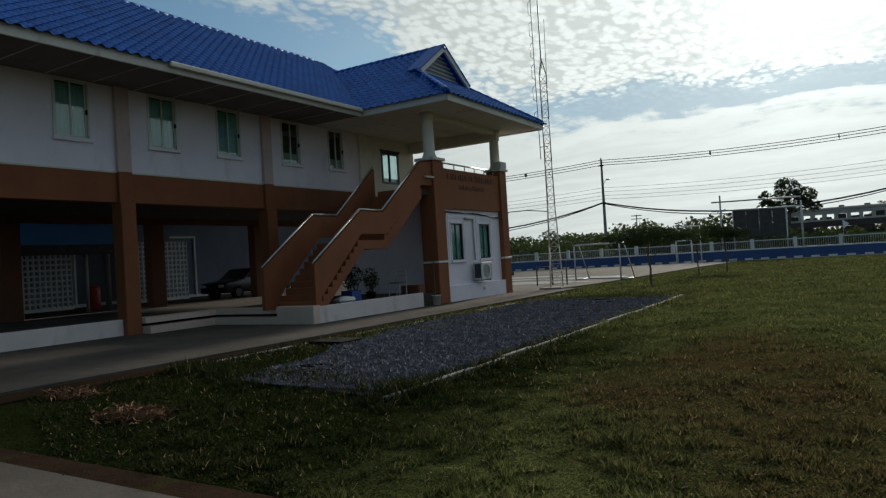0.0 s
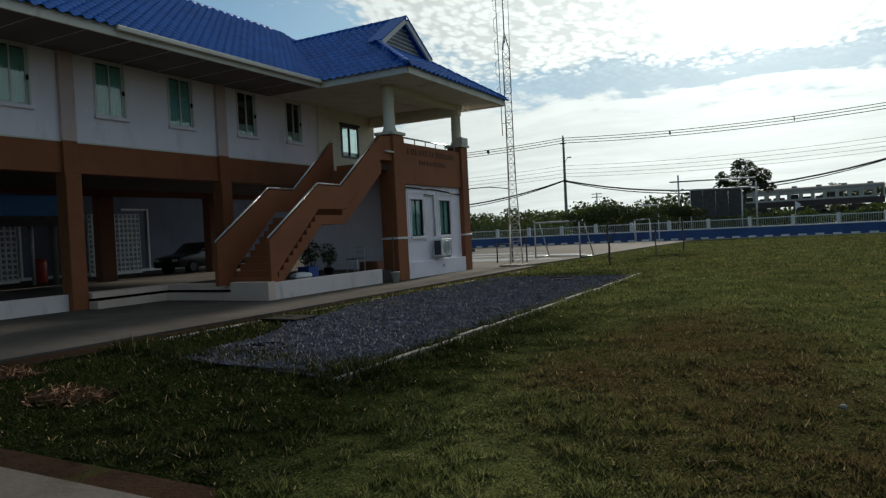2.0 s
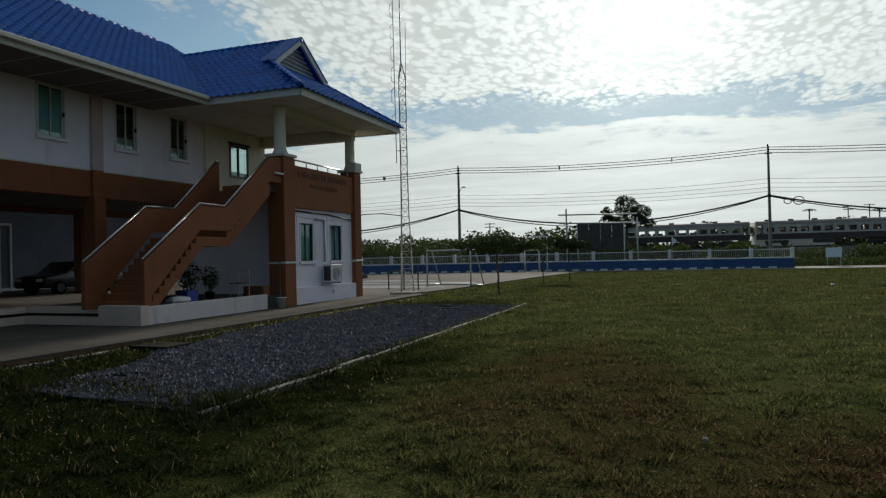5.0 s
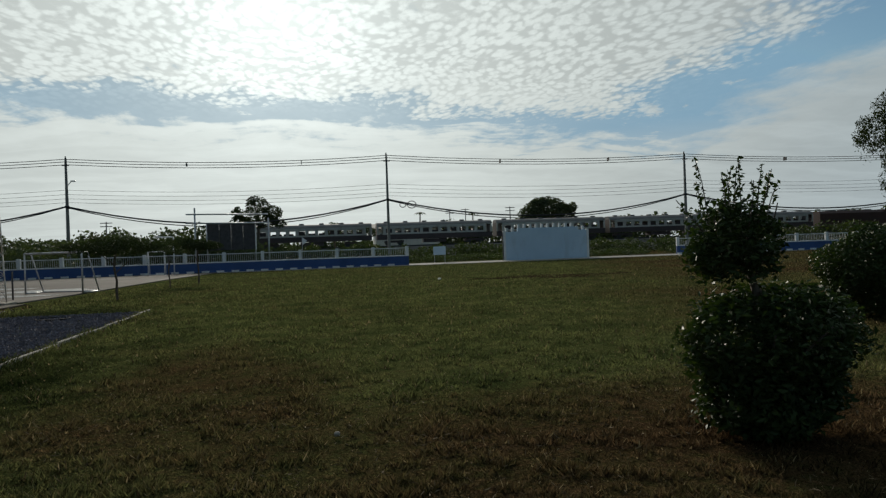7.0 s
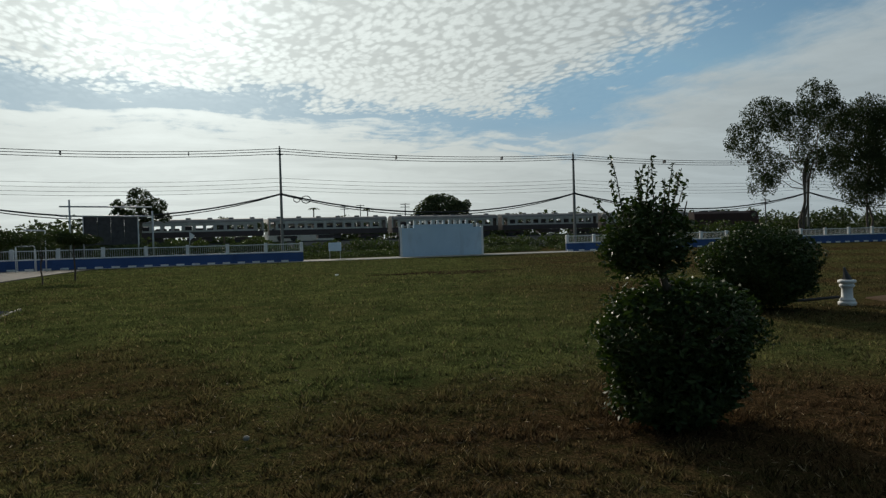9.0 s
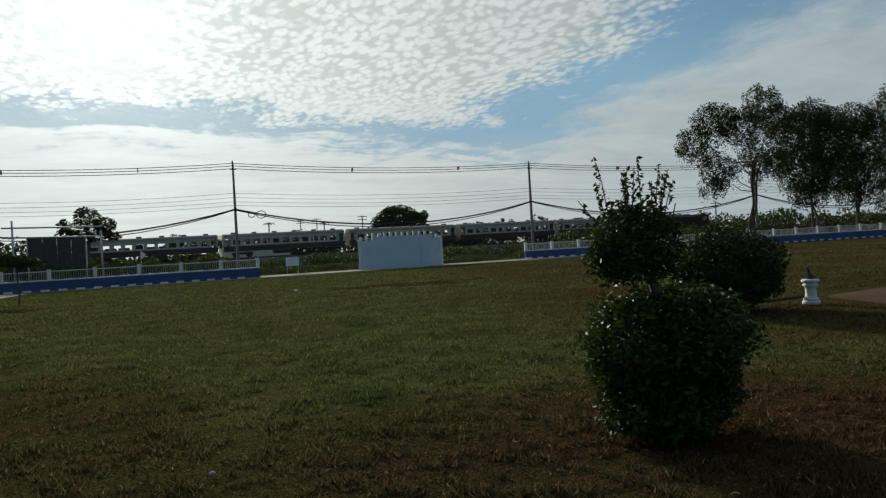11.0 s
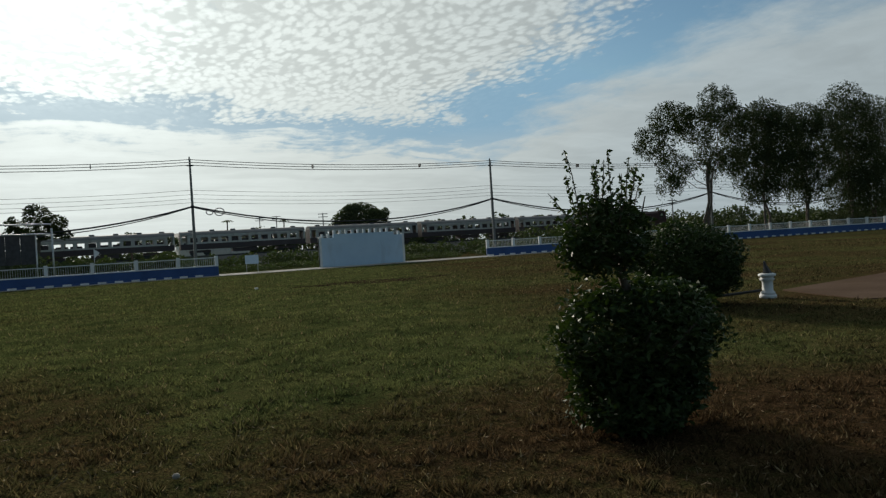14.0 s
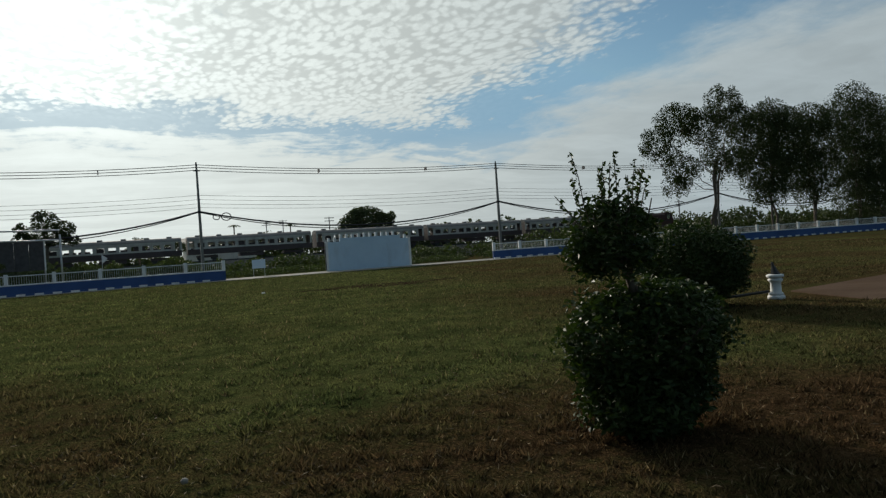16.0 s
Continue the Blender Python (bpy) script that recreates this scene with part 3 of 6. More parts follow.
def window_at(y0, y1, curtain):
    """A sliding window in the facade: frame, sill, two panes, a curtain behind it."""
    bm = bmesh.new()
    xo = FX + 0.03
    t = 0.05
    box(bm, FX - 0.1, xo, y0 - 0.03, y0 + 0.02, SILL, HEAD + 0.03); box(bm, FX - 0.1, xo, y1 - 0.02, y1 + 0.03, SILL, HEAD + 0.03)
    box(bm, FX - 0.1, xo, y0 + 0.02, y1 - 0.02, HEAD - 0.02, HEAD + 0.03)
    w = part("window", bm, WHITEALU, house, "white framed sliding window")
    bm = bmesh.new(); box(bm, FX, FX + 0.1, y0 - 0.07, y1 + 0.07, SILL - 0.1, SILL, 0.01)
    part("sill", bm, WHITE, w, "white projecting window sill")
    bm = bmesh.new()
    m = (y0 + y1) / 2
    for a, b, dx in ((y0 + 0.02, m + 0.02, -0.03), (m - 0.02, y1 - 0.02, -0.058)):
        x = FX + dx
        box(bm, x, x + 0.025, a, a + 0.04, SILL, HEAD - 0.02); box(bm, x, x + 0.025, b - 0.04, b, SILL, HEAD - 0.02)
        box(bm, x, x + 0.025, a + 0.04, b - 0.04, SILL, SILL + 0.05); box(bm, x, x + 0.025, a + 0.04, b - 0.04, HEAD - 0.07, HEAD - 0.02)
    part("sash", bm, WHITEALU, w)
    for a, b, dx in ((y0 + 0.06, m - 0.02, -0.02), (m + 0.02, y1 - 0.06, -0.048)):
        p = boxpart("pane", (FX + dx, FX + dx + 0.006, a, b, SILL + 0.05, HEAD - 0.07), GLASS, w, "tinted glass pane")
        p.visible_shadow = False
    boxpart("latch", (FX - 0.02, FX + 0.035, y1 - 0.05, y1 - 0.015, SILL + 0.62, SILL + 0.74), BLACK, w, "black window latch")
    if curtain:
        bm = bmesh.new()
        k = 24
        top = HEAD - 0.09 * (curtain > 0)
        ye = y1
        for i in range(k):
            a, b = y0 + (ye - y0) * i / k, y0 + (ye - y0) * (i + 1) / k
            xa, xb = FX - 0.095 - 0.008 * math.sin(i * 1.9), FX - 0.095 - 0.008 * math.sin((i + 1) * 1.9)
            lo = SILL if curtain > 0 else SILL
            hi = top if curtain > 0 else SILL + 0.38
            f = [bm.verts.new(c) for c in ((xa, a, lo), (xb, b, lo), (xb, b, hi), (xa, a, hi))]
            bm.faces.new(f)
        bmesh.ops.remove_doubles(bm, verts=bm.verts, dist=0.001)
        part("curtain", bm, CURTAIN if curtain > 0 else WHITEPAINT, w, "pale curtain behind the glass, coloured for reflected sky" if curtain > 0 else "white papers behind the lower glass")


for (a, b), c in zip(EARLIER + WINDOWS, (1, 1, 1, 1, 1, -1, -1)):
    window_at(a, b, c)

# glazed door to the upper landing, seen through to the far sky
dw = part("window", box(box(box(box(bmesh.new(), FX - 0.12, FX + 0.03, 23.02, 23.1, 4.8, 6.1), FX - 0.03, FX + 0.03, 24.14, 24.22, 4.8, 6.1), FX - 0.12, FX + 0.03, 23.1, 24.14, 6.02, 6.1), FX - 0.12, FX + 0.03, 23.1, 24.14, 4.8, 4.87), ALU, house, "dark framed landing window")
boxpart("mullion", (FX - 0.08, FX, 23.59, 23.65, 4.87, 6.02), ALU, dw)
for a, b in ((23.1, 23.59), (23.65, 24.14)):
    boxpart("pane", (FX - 0.05, FX - 0.044, a, b, 4.87, 6.02), GLASS, dw, "bright glass pane").visible_shadow = False
boxpart("lintel", (FX, FX + 0.06, 22.95, 24.3, 6.1, 6.18), ALU, dw)
boxpart("side_panel", (FX - 0.012, FX, 24.22, 24.5, 4.84, 6.03), CREAM, dw, "cream side panel")

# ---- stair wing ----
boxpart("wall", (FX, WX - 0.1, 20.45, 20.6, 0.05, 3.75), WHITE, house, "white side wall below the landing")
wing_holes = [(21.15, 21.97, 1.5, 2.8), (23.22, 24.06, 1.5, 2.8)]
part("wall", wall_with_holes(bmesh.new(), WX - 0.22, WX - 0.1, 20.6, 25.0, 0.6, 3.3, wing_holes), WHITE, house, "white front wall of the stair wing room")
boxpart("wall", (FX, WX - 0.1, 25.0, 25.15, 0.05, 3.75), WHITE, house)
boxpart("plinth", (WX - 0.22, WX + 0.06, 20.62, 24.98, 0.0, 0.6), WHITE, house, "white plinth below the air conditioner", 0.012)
for a, b in ((19.95, 20.6), (24.95, 25.5)):
    boxpart("column", (WX - 0.55, WX + 0.08, a, b, 0.0, 4.93), ORANGE, house, "terracotta corner pier", 0.02)
    boxpart("band", (WX - 0.58, WX + 0.11, a - 0.03, b + 0.03, 1.43, 1.50), WHITEPAINT, house, "thin white band round the pier", 0.008)
    boxpart("cap", (WX - 0.62, WX + 0.14, a - 0.08, b + 0.08, 4.93, 5.03), FASCIA, house, "pale pier cap", 0.012)
    bm = bmesh.new(); lathe(bm, [(0.26, 5.03), (0.24, 5.12), (0.2, 5.2), (0.185, 6.4), (0.24, 6.5), (0.26, 6.62)], WX - 0.24, (a + b) / 2, 20)
    part("column", bm, CREAM, house, "round cream porch column", True)
boxpart("parapet", (WX - 0.2, WX, 20.6, 24.95, 3.3, 4.72), ORANGE, house, "terracotta parapet wall with raised lettering", 0.012)
part("landing_slab", box(box(bmesh.new(), FX, WX - 0.2, 20.45, 25.15, 3.752, 3.95), -14.2, WX - 0.2, 19.3, 20.45, 3.752, 3.95), CONCRETE, house, "upper landing slab")
boxpart("parapet", (FX, WX - 0.2, 25.15, 25.3, 3.95, 4.72), ORANGE, house, "")
boxpart("beam", (FX, WX - 0.05, 25.05, 25.35, 6.2, 6.62), CREAM, house, "pale porch roof beam", 0.01)
boxpart("beam", (WX - 0.4, WX - 0.1, 20.5, 25.05, 6.42, 6.62), CREAM, house, "pale porch roof beam", 0.01)
# rail on the parapet
bm = bmesh.new(); rod(bm, (WX - 0.1, 20.6, 4.92), (WX - 0.1, 24.95, 4.92), 0.03)
for i in range(6):
    rod(bm, (WX - 0.1, 20.9 + i * 0.76, 4.72), (WX - 0.1, 20.9 + i * 0.76, 4.92), 0.02)
part("rail", bm, STEEL, house, "steel rail on the parapet", True)
boxpart("perforated_block", (WX - 0.1, WX + 0.16, 24.9, 25.42, 5.03, 5.3), FASCIA, house, "pale pierced block on the pier", 0.01)

# parapet lettering: bars of the size of words that cannot be read
random.seed(4)
y = 20.85
while y < 24.4:
    w = random.uniform(0.07, 0.15)
    if random.random() < 0.14:
        y += 0.12
    boxpart("letter_bar", (WX, WX + 0.02, y, y + w, 4.36, 4.36 + random.uniform(0.16, 0.22)), MAROON, house)
    y += w + 0.04
y = 21.75
while y < 23.7:
    w = random.uniform(0.06, 0.12)
    boxpart("letter_bar", (WX, WX + 0.02, y, y + w, 4.04, 4.04 + random.uniform(0.1, 0.17)), MAROON, house)
    y += w + 0.03


def wing_window(y0, y1):
    x = WX - 0.1
    bm = bmesh.new()
    for d in ((x - 0.1, x + 0.03, y0 - 0.05, y0, 1.5, 2.85), (x - 0.1, x + 0.03, y1, y1 + 0.05, 1.5, 2.85), (x - 0.1, x + 0.03, y0, y1, 2.8, 2.85)):
        box(bm, *d)
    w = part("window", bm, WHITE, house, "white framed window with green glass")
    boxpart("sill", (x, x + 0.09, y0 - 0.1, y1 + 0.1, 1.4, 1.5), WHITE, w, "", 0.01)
    bm = bmesh.new()
    for a in (y0, (y0 + y1) / 2 - 0.025, y1 - 0.05):
        box(bm, x - 0.06, x - 0.02, a, a + 0.05, 1.5, 2.8)
    box(bm, x - 0.06, x - 0.02, y0, y1, 1.5, 1.55); box(bm, x - 0.06, x - 0.02, y0, y1, 2.75, 2.8)
    part("sash", bm, ALU, w)
    boxpart("pane", (x - 0.045, x - 0.04, y0 + 0.05, y1 - 0.05, 1.55, 2.75), GLASS, w, "green tinted pane").visible_shadow = False
    boxpart("curtain", (x - 0.11, x - 0.095, y0 + 0.005, y1 - 0.005, 1.505, 2.795), CURTAIN, w, "pale green blind, brightened for sky in the glass")
    # raised surround
    bm = bmesh.new()
    for d in ((x, x + 0.02, y0 - 0.2, y0 - 0.1, 1.3, 3.1), (x, x + 0.02, y1 + 0.1, y1 + 0.2, 1.3, 3.1), (x, x + 0.02, y0 - 0.1, y1 + 0.1, 3.0, 3.1)):
        box(bm, *d)
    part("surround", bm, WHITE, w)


for a, b, *_ in wing_holes:
    wing_window(a, b)
# cable conduit over the wing windows
bm = bmesh.new()
polyrod(bm, [(WX - 0.06, 20.75, 2.9), (WX - 0.06, 20.8, 3.2), (WX - 0.06, 22.9, 3.18), (WX - 0.06, 24.9, 3.05)], 0.025)
part("cable", bm, CABLE, house, "dark cable across the wall", True)
bm = bmesh.new()
polyrod(bm, [(WX - 0.05, 22.1, 2.98), (WX - 0.05, 22.75, 2.98), (WX - 0.05, 22.75, 1.45)], 0.035)
part("pipe", bm, GALV, house, "grey insulated pipe to the air conditioner", True)
bm = bmesh.new(); polyrod(bm, [(WX - 0.05, 20.72, 0.05), (WX - 0.05, 20.72, 0.75), (WX - 0.05, 20.62, 0.8)], 0.02)
part("pipe", bm, GALV, house, "", True)


# stairs
S = [(13.88, 1.65), (16.0, 3.14), (17.08, 3.14), (19.3, 4.86), (19.95, 4.93)]
def balustrade(x0, x1, name_label, full=True):
    rail = S if full else [(13.6, 1.62), (15.72, 3.12), (16.85, 3.12), (18.85, 4.78)]
    top = [(y, z - 0.06) for y, z in rail]
    low = [(19.95, 4.05), (19.3, 4.05), (17.2, 2.42), (15.95, 2.42), (14.12, 0.75), (14.12, 0.44), (13.88, 0.44)]
    low = low if full else [(18.85, 3.6)] + low[2:-1] + [(13.6, 0.44)]
    bm = bmesh.new(); prism(bm, top + low, "x", x0, x1)
    b = part("balustrade", bm, ORANGE, house, name_label)
    bm = bmesh.new()
    polyrod(bm, [((x0 + x1) / 2, y, z) for y, z in (S[:4] if full else rail)], 0.03, 8)
    part("handrail", bm, STEEL, b, "bright steel handrail", True)


balustrade(WX - 0.12, WX, "terracotta stair balustrade wall")
balustrade(-14.2, -14.08, "terracotta stair balustrade wall", False)
bm = bmesh.new()
saw = [(14.0, 0.44)]
n = 10
for i in range(n):
    y = 14.0 + 2.0 * i / n
    saw += [(y, 0.44 + 1.8 * (i + 1) / n), (y + 2.0 / n, 0.44 + 1.8 * (i + 1) / n)]
saw.append((17.1, 2.24))
for i in range(n):
    y = 17.1 + 2.1 * i / n
    saw += [(y, 2.24 + 1.71 * (i + 1) / n), (y + 2.1 / n, 2.24 + 1.71 * (i + 1) / n)]
under = [(19.3, 3.95), (19.3, 3.62), (17.25, 1.98), (16.1, 1.98), (14.3, 0.44)]
prism(bm, saw + under, "x", -14.08, WX - 0.03)
part("stair_flight", bm, ORANGE, house, "terracotta concrete stair with stepped edge below the balustrade")
# low wall in front of the store under the stairs
boxpart("plinth", (WX - 0.15, WX + 0.02, 13.95, 19.0, 0.0, 0.50), PLINTH, house, "stained white low wall under the stairs", 0.012)
boxpart("plinth", (WX - 1.3, WX + 0.024, 13.72, 13.99, 0.0, 0.53), PINKISH, house, "pinkish stair foot block", 0.012)

# ---- roof ----
def soffit_and_fascia():
    th = 0.05
    bm = bmesh.new()
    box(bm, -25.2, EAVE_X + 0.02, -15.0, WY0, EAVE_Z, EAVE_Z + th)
    part("soffit", bm, EAVES, house, "brown soffit under the main eaves, darkened for eaves shade")
    bm = bmesh.new(); box(bm, -25.2, WEAVE_X + 0.02, WY0, WY1, EAVE_Z - 0.004, EAVE_Z + th - 0.004)
    part("soffit", bm, SOFFIT, house, "pale porch ceiling with stained boards")
    f = 0.06
    boxpart("fascia", (EAVE_X, EAVE_X + f, -15.0, WY0 - 0.03, EAVE_Z - 0.06, EAVE_Z + 0.20), FASCIA, house, "cream eaves fascia board", 0.008)
    boxpart("fascia", (WEAVE_X, WEAVE_X + f, WY0, WY1, EAVE_Z - 0.06, EAVE_Z + 0.20), FASCIA, house, "cream eaves fascia board", 0.008)
    boxpart("fascia", (EAVE_X, WEAVE_X, WY0 - f, WY0 - 0.002, EAVE_Z - 0.06, EAVE_Z + 0.20), FASCIA, house, "", 0.008)
    boxpart("fascia", (-25.2, WEAVE_X, WY1 + 0.002, WY1 + f, EAVE_Z - 0.06, EAVE_Z + 0.20), FASCIA, house, "", 0.008)
    y = 1.0
    while y < WY0:
        boxpart("soffit_strip", (FX + 0.1, EAVE_X, y, y + 0.025, EAVE_Z - 0.012, EAVE_Z), FASCIA, house)
        y += 1.2
    for i in range(6):
        boxpart("soffit_strip", (FX + 0.2 + i * 0.85, FX + 0.225 + i * 0.85, 20.0, 25.0, EAVE_Z - 0.014, EAVE_Z - 0.004), FASCIA, house)


soffit_and_fascia()
boxpart("gutter", (EAVE_X + 0.06, EAVE_X + 0.20, 11.2, WY0 - 0.1, EAVE_Z + 0.07, EAVE_Z + 0.20), FASCIA, house, "cream metal gutter length", 0.02)
boxpart("ledge", (WX - 0.3, WX + 0.1, 19.5, 19.96, 4.30, 4.36), FASCIA, house, "pale ledge on the pier", 0.01)
ROOF_Z = EAVE_Z + 0.20
MS = (RIDGE_Z - ROOF_Z) / (EAVE_X - RIDGE_X)            # rise over run
bm = bmesh.new()
prism(bm, [(EAVE_X + 0.05, ROOF_Z - 0.03), (RIDGE_X, RIDGE_Z - 0.03), (2 * RIDGE_X - EAVE_X, ROOF_Z - 0.03)], "y", -15.0, WY1)
part("roof", bm, TILE, house, "blue main roof body")
# wing roof body: a ridge with a small gable over a hipped front
FRONT_DROP = WRIDGE_Z - 1.15
def wing_roof_body():
    bm = bmesh.new()
    z0, e = ROOF_Z - 0.03, 0.05
    hx = GABLE_X - 0.25
    s = (WRIDGE_Z - z0) / (WRIDGE_Y - WY0)
    zb = FRONT_DROP
    ya, yb = WRIDGE_Y - (WRIDGE_Z - zb) / s, WRIDGE_Y + (WRIDGE_Z - zb) / s * (WY1 - WRIDGE_Y) / (WRIDGE_Y - WY0)
    v = {k: bm.verts.new(c) for k, c in {
        "rb": (RIDGE_X, WRIDGE_Y, WRIDGE_Z - 0.03), "rf": (hx, WRIDGE_Y, WRIDGE_Z - 0.03),
        "ga": (hx, ya, zb), "gb": (hx, yb, zb),
        "ea": (WEAVE_X + e, WY0 - e, z0), "eb": (WEAVE_X + e, WY1 + e, z0),
        "ba": (RIDGE_X, WY0 - e, z0), "bb": (RIDGE_X, WY1 + e, z0)}.items()}
    for f in (("rb", "ba", "ea", "ga", "rf"), ("rb", "rf", "gb", "eb", "bb"), ("rf", "ga", "gb"), ("ga", "ea", "eb", "gb"), ("ba", "rb", "bb"), ("ba", "bb", "eb", "ea")):
        bm.faces.new([v[i] for i in f])
    bmesh.ops.recalc_face_normals(bm, faces=bm.faces)
    part("roof", bm, TILE, house, "blue wing roof body")
    return ya, yb, zb, hx


GYA, GYB, GZB, GHX = wing_roof_body()
# small gable: triangular louvre board and white barge boards
bm = bmesh.new(); prism(bm, [(GYA + 0.1, GZB), (GYB - 0.1, GZB), (WRIDGE_Y, WRIDGE_Z - 0.1)], "x", GHX, GHX + 0.04)
part("gable_board", bm, material("gable_grey", (0.15, 0.15, 0.16), (0.22, 0.22, 0.23), 2.0), house, "grey louvred gable board")
bm = bmesh.new()
for i in range(6):
    z = GZB + 0.08 + i * 0.15
    k = 1 - (z - GZB) / (WRIDGE_Z - GZB)
    box(bm, GHX + 0.04, GHX + 0.07, WRIDGE_Y - (WRIDGE_Y - GYA - 0.15) * k, WRIDGE_Y + (GYB - 0.15 - WRIDGE_Y) * k, z, z + 0.03)
part("louvre", bm, FASCIA, house)
for s, yb in ((-1, GYA), (1, GYB)):
    bm = bmesh.new()
    prism(bm, [(WRIDGE_Y, WRIDGE_Z + 0.12), (yb + s * 0.2, GZB + 0.02), (yb + s * 0.2, GZB - 0.2), (WRIDGE_Y, WRIDGE_Z - 0.14)], "x", GHX + 0.25, GHX + 0.33)
    part("barge_board", bm, FASCIA, house, "white gable barge board")
    bm = bmesh.new()
    prism(bm, [(WRIDGE_Y, WRIDGE_Z + 0.14), (yb + s * 0.22, GZB + 0.04), (yb + s * 0.22, GZB), (WRIDGE_Y, WRIDGE_Z + 0.08)], "x", GHX - 0.3, GHX + 0.36)
    part("verge", bm, TILE, house)


# ---- leaves and trees ----
RNG = np.random.default_rng(7)


def leaf_cloud(centres, size, spread=0.35, droop=0.0, aspect=0.45):
    """Folded leaves (two triangles each) with random turns round the given centres; returns corners and faces."""
    c = np.asarray(centres, float)
    n = len(c)
    u = RNG.normal(size=(n, 3))
    u[:, 2] = u[:, 2] * 0.6 - droop
    u /= np.linalg.norm(u, axis=1, keepdims=True)
    w = RNG.normal(size=(n, 3))
    w -= (w * u).sum(1, keepdims=True) * u
    w /= np.linalg.norm(w, axis=1, keepdims=True)
    s = size * (1 + spread * RNG.uniform(-1, 1, (n, 1)))
    k = np.cross(u, w) * s * 0.12
    a, b = c - u * s * 0.5, c + u * s * 0.5
    l, r = c + w * s * aspect * 0.5 + k, c - w * s * aspect * 0.5 + k
    verts = np.stack([a, l, b, r], 1).reshape(-1, 3)
    i = np.arange(n)[:, None] * 4
    return verts, np.concatenate([i + [0, 1, 2], i + [0, 2, 3]], 1).reshape(-1, 3)


def in_blobs(blobs, n, shell=0.5, gap=0.0, gscale=1.0):
    """n random points in ellipsoids (x, y, z, rx, ry, rz), denser towards the skin, thinned by noise for gaps."""
    out = []
    vol = np.array([b[3] * b[4] * b[5] for b in blobs]) ** 0.8
    for b, k in zip(blobs, np.maximum(1, (vol / vol.sum() * n).astype(int))):
        d = RNG.normal(size=(k, 3))
        d /= np.linalg.norm(d, axis=1, keepdims=True)
        r = RNG.uniform(0, 1, (k, 1)) ** (1 / 3 * (1 - shell) + 0.05)
        lump = np.array([1 + 0.22 * noise.noise(Vector((q * 2.2 + np.array(b[:3])).tolist())) for q in d])[:, None]
        p = np.array(b[:3]) + d * r * lump * np.array(b[3:])
        if gap:
            keep = np.array([noise.noise(Vector((q * gscale).tolist())) > gap - 0.75 for q in p])
            p = p[keep]
        out.append(p)
    return np.concatenate(out)


def limb_mesh(bm, p, q, r0, r1, bends=3, wob=0.08):
    pts = [Vector(p).lerp(Vector(q), i / bends) for i in range(bends + 1)]
    L = (Vector(q) - Vector(p)).length
    for i in range(1, bends):
        pts[i] += Vector(RNG.normal(size=3).tolist()) * wob * L
    for i in range(bends):
        rod(bm, pts[i], pts[i + 1], r0 + (r1 - r0) * i / bends, r0 + (r1 - r0) * (i + 1) / bends, 7, False)


def tree(name, base, trunk_top, r, blobs, leaves, size, leaf_mat, bark, label, droop=0.0, gap=0.0, gscale=1.0, shell=0.4, aspect=0.45, group="", stems=1, hang=0.0):
    t = thing(name, base, label, "tree" if "tree" in name else "shrub", group)
    bm = bmesh.new()
    for s in range(stems):
        off = Vector((RNG.uniform(-1, 1) * 0.6 * (stems > 1), RNG.uniform(-1, 1) * 0.4 * (stems > 1), 0))
        top = Vector(trunk_top) + off * 2.5
        limb_mesh(bm, Vector(base) - Vector((0, 0, 0.1)) + off * 0.4, top, r, r * 0.6, 4, 0.02)
        for b in blobs[s::stems] if stems > 1 else blobs:
            start = Vector(base).lerp(top, RNG.uniform(0.6, 1.0)) + off * 0.2
            limb_mesh(bm, start, (b[0], b[1], b[2] + b[5] * 0.3), r * 0.42, r * 0.08, 4, 0.05)
    part("trunk", bm, bark, t, "", True)
    pts = in_blobs(blobs, leaves, shell, gap, gscale)
    if hang:
        k = RNG.uniform(0, 1, len(pts)) < 0.5
        pts[k, 2] -= RNG.exponential(hang, k.sum())
    v, f = leaf_cloud(pts, size, droop=droop, aspect=aspect)
    mesh_part("crown", v, f, leaf_mat, t)
    return t


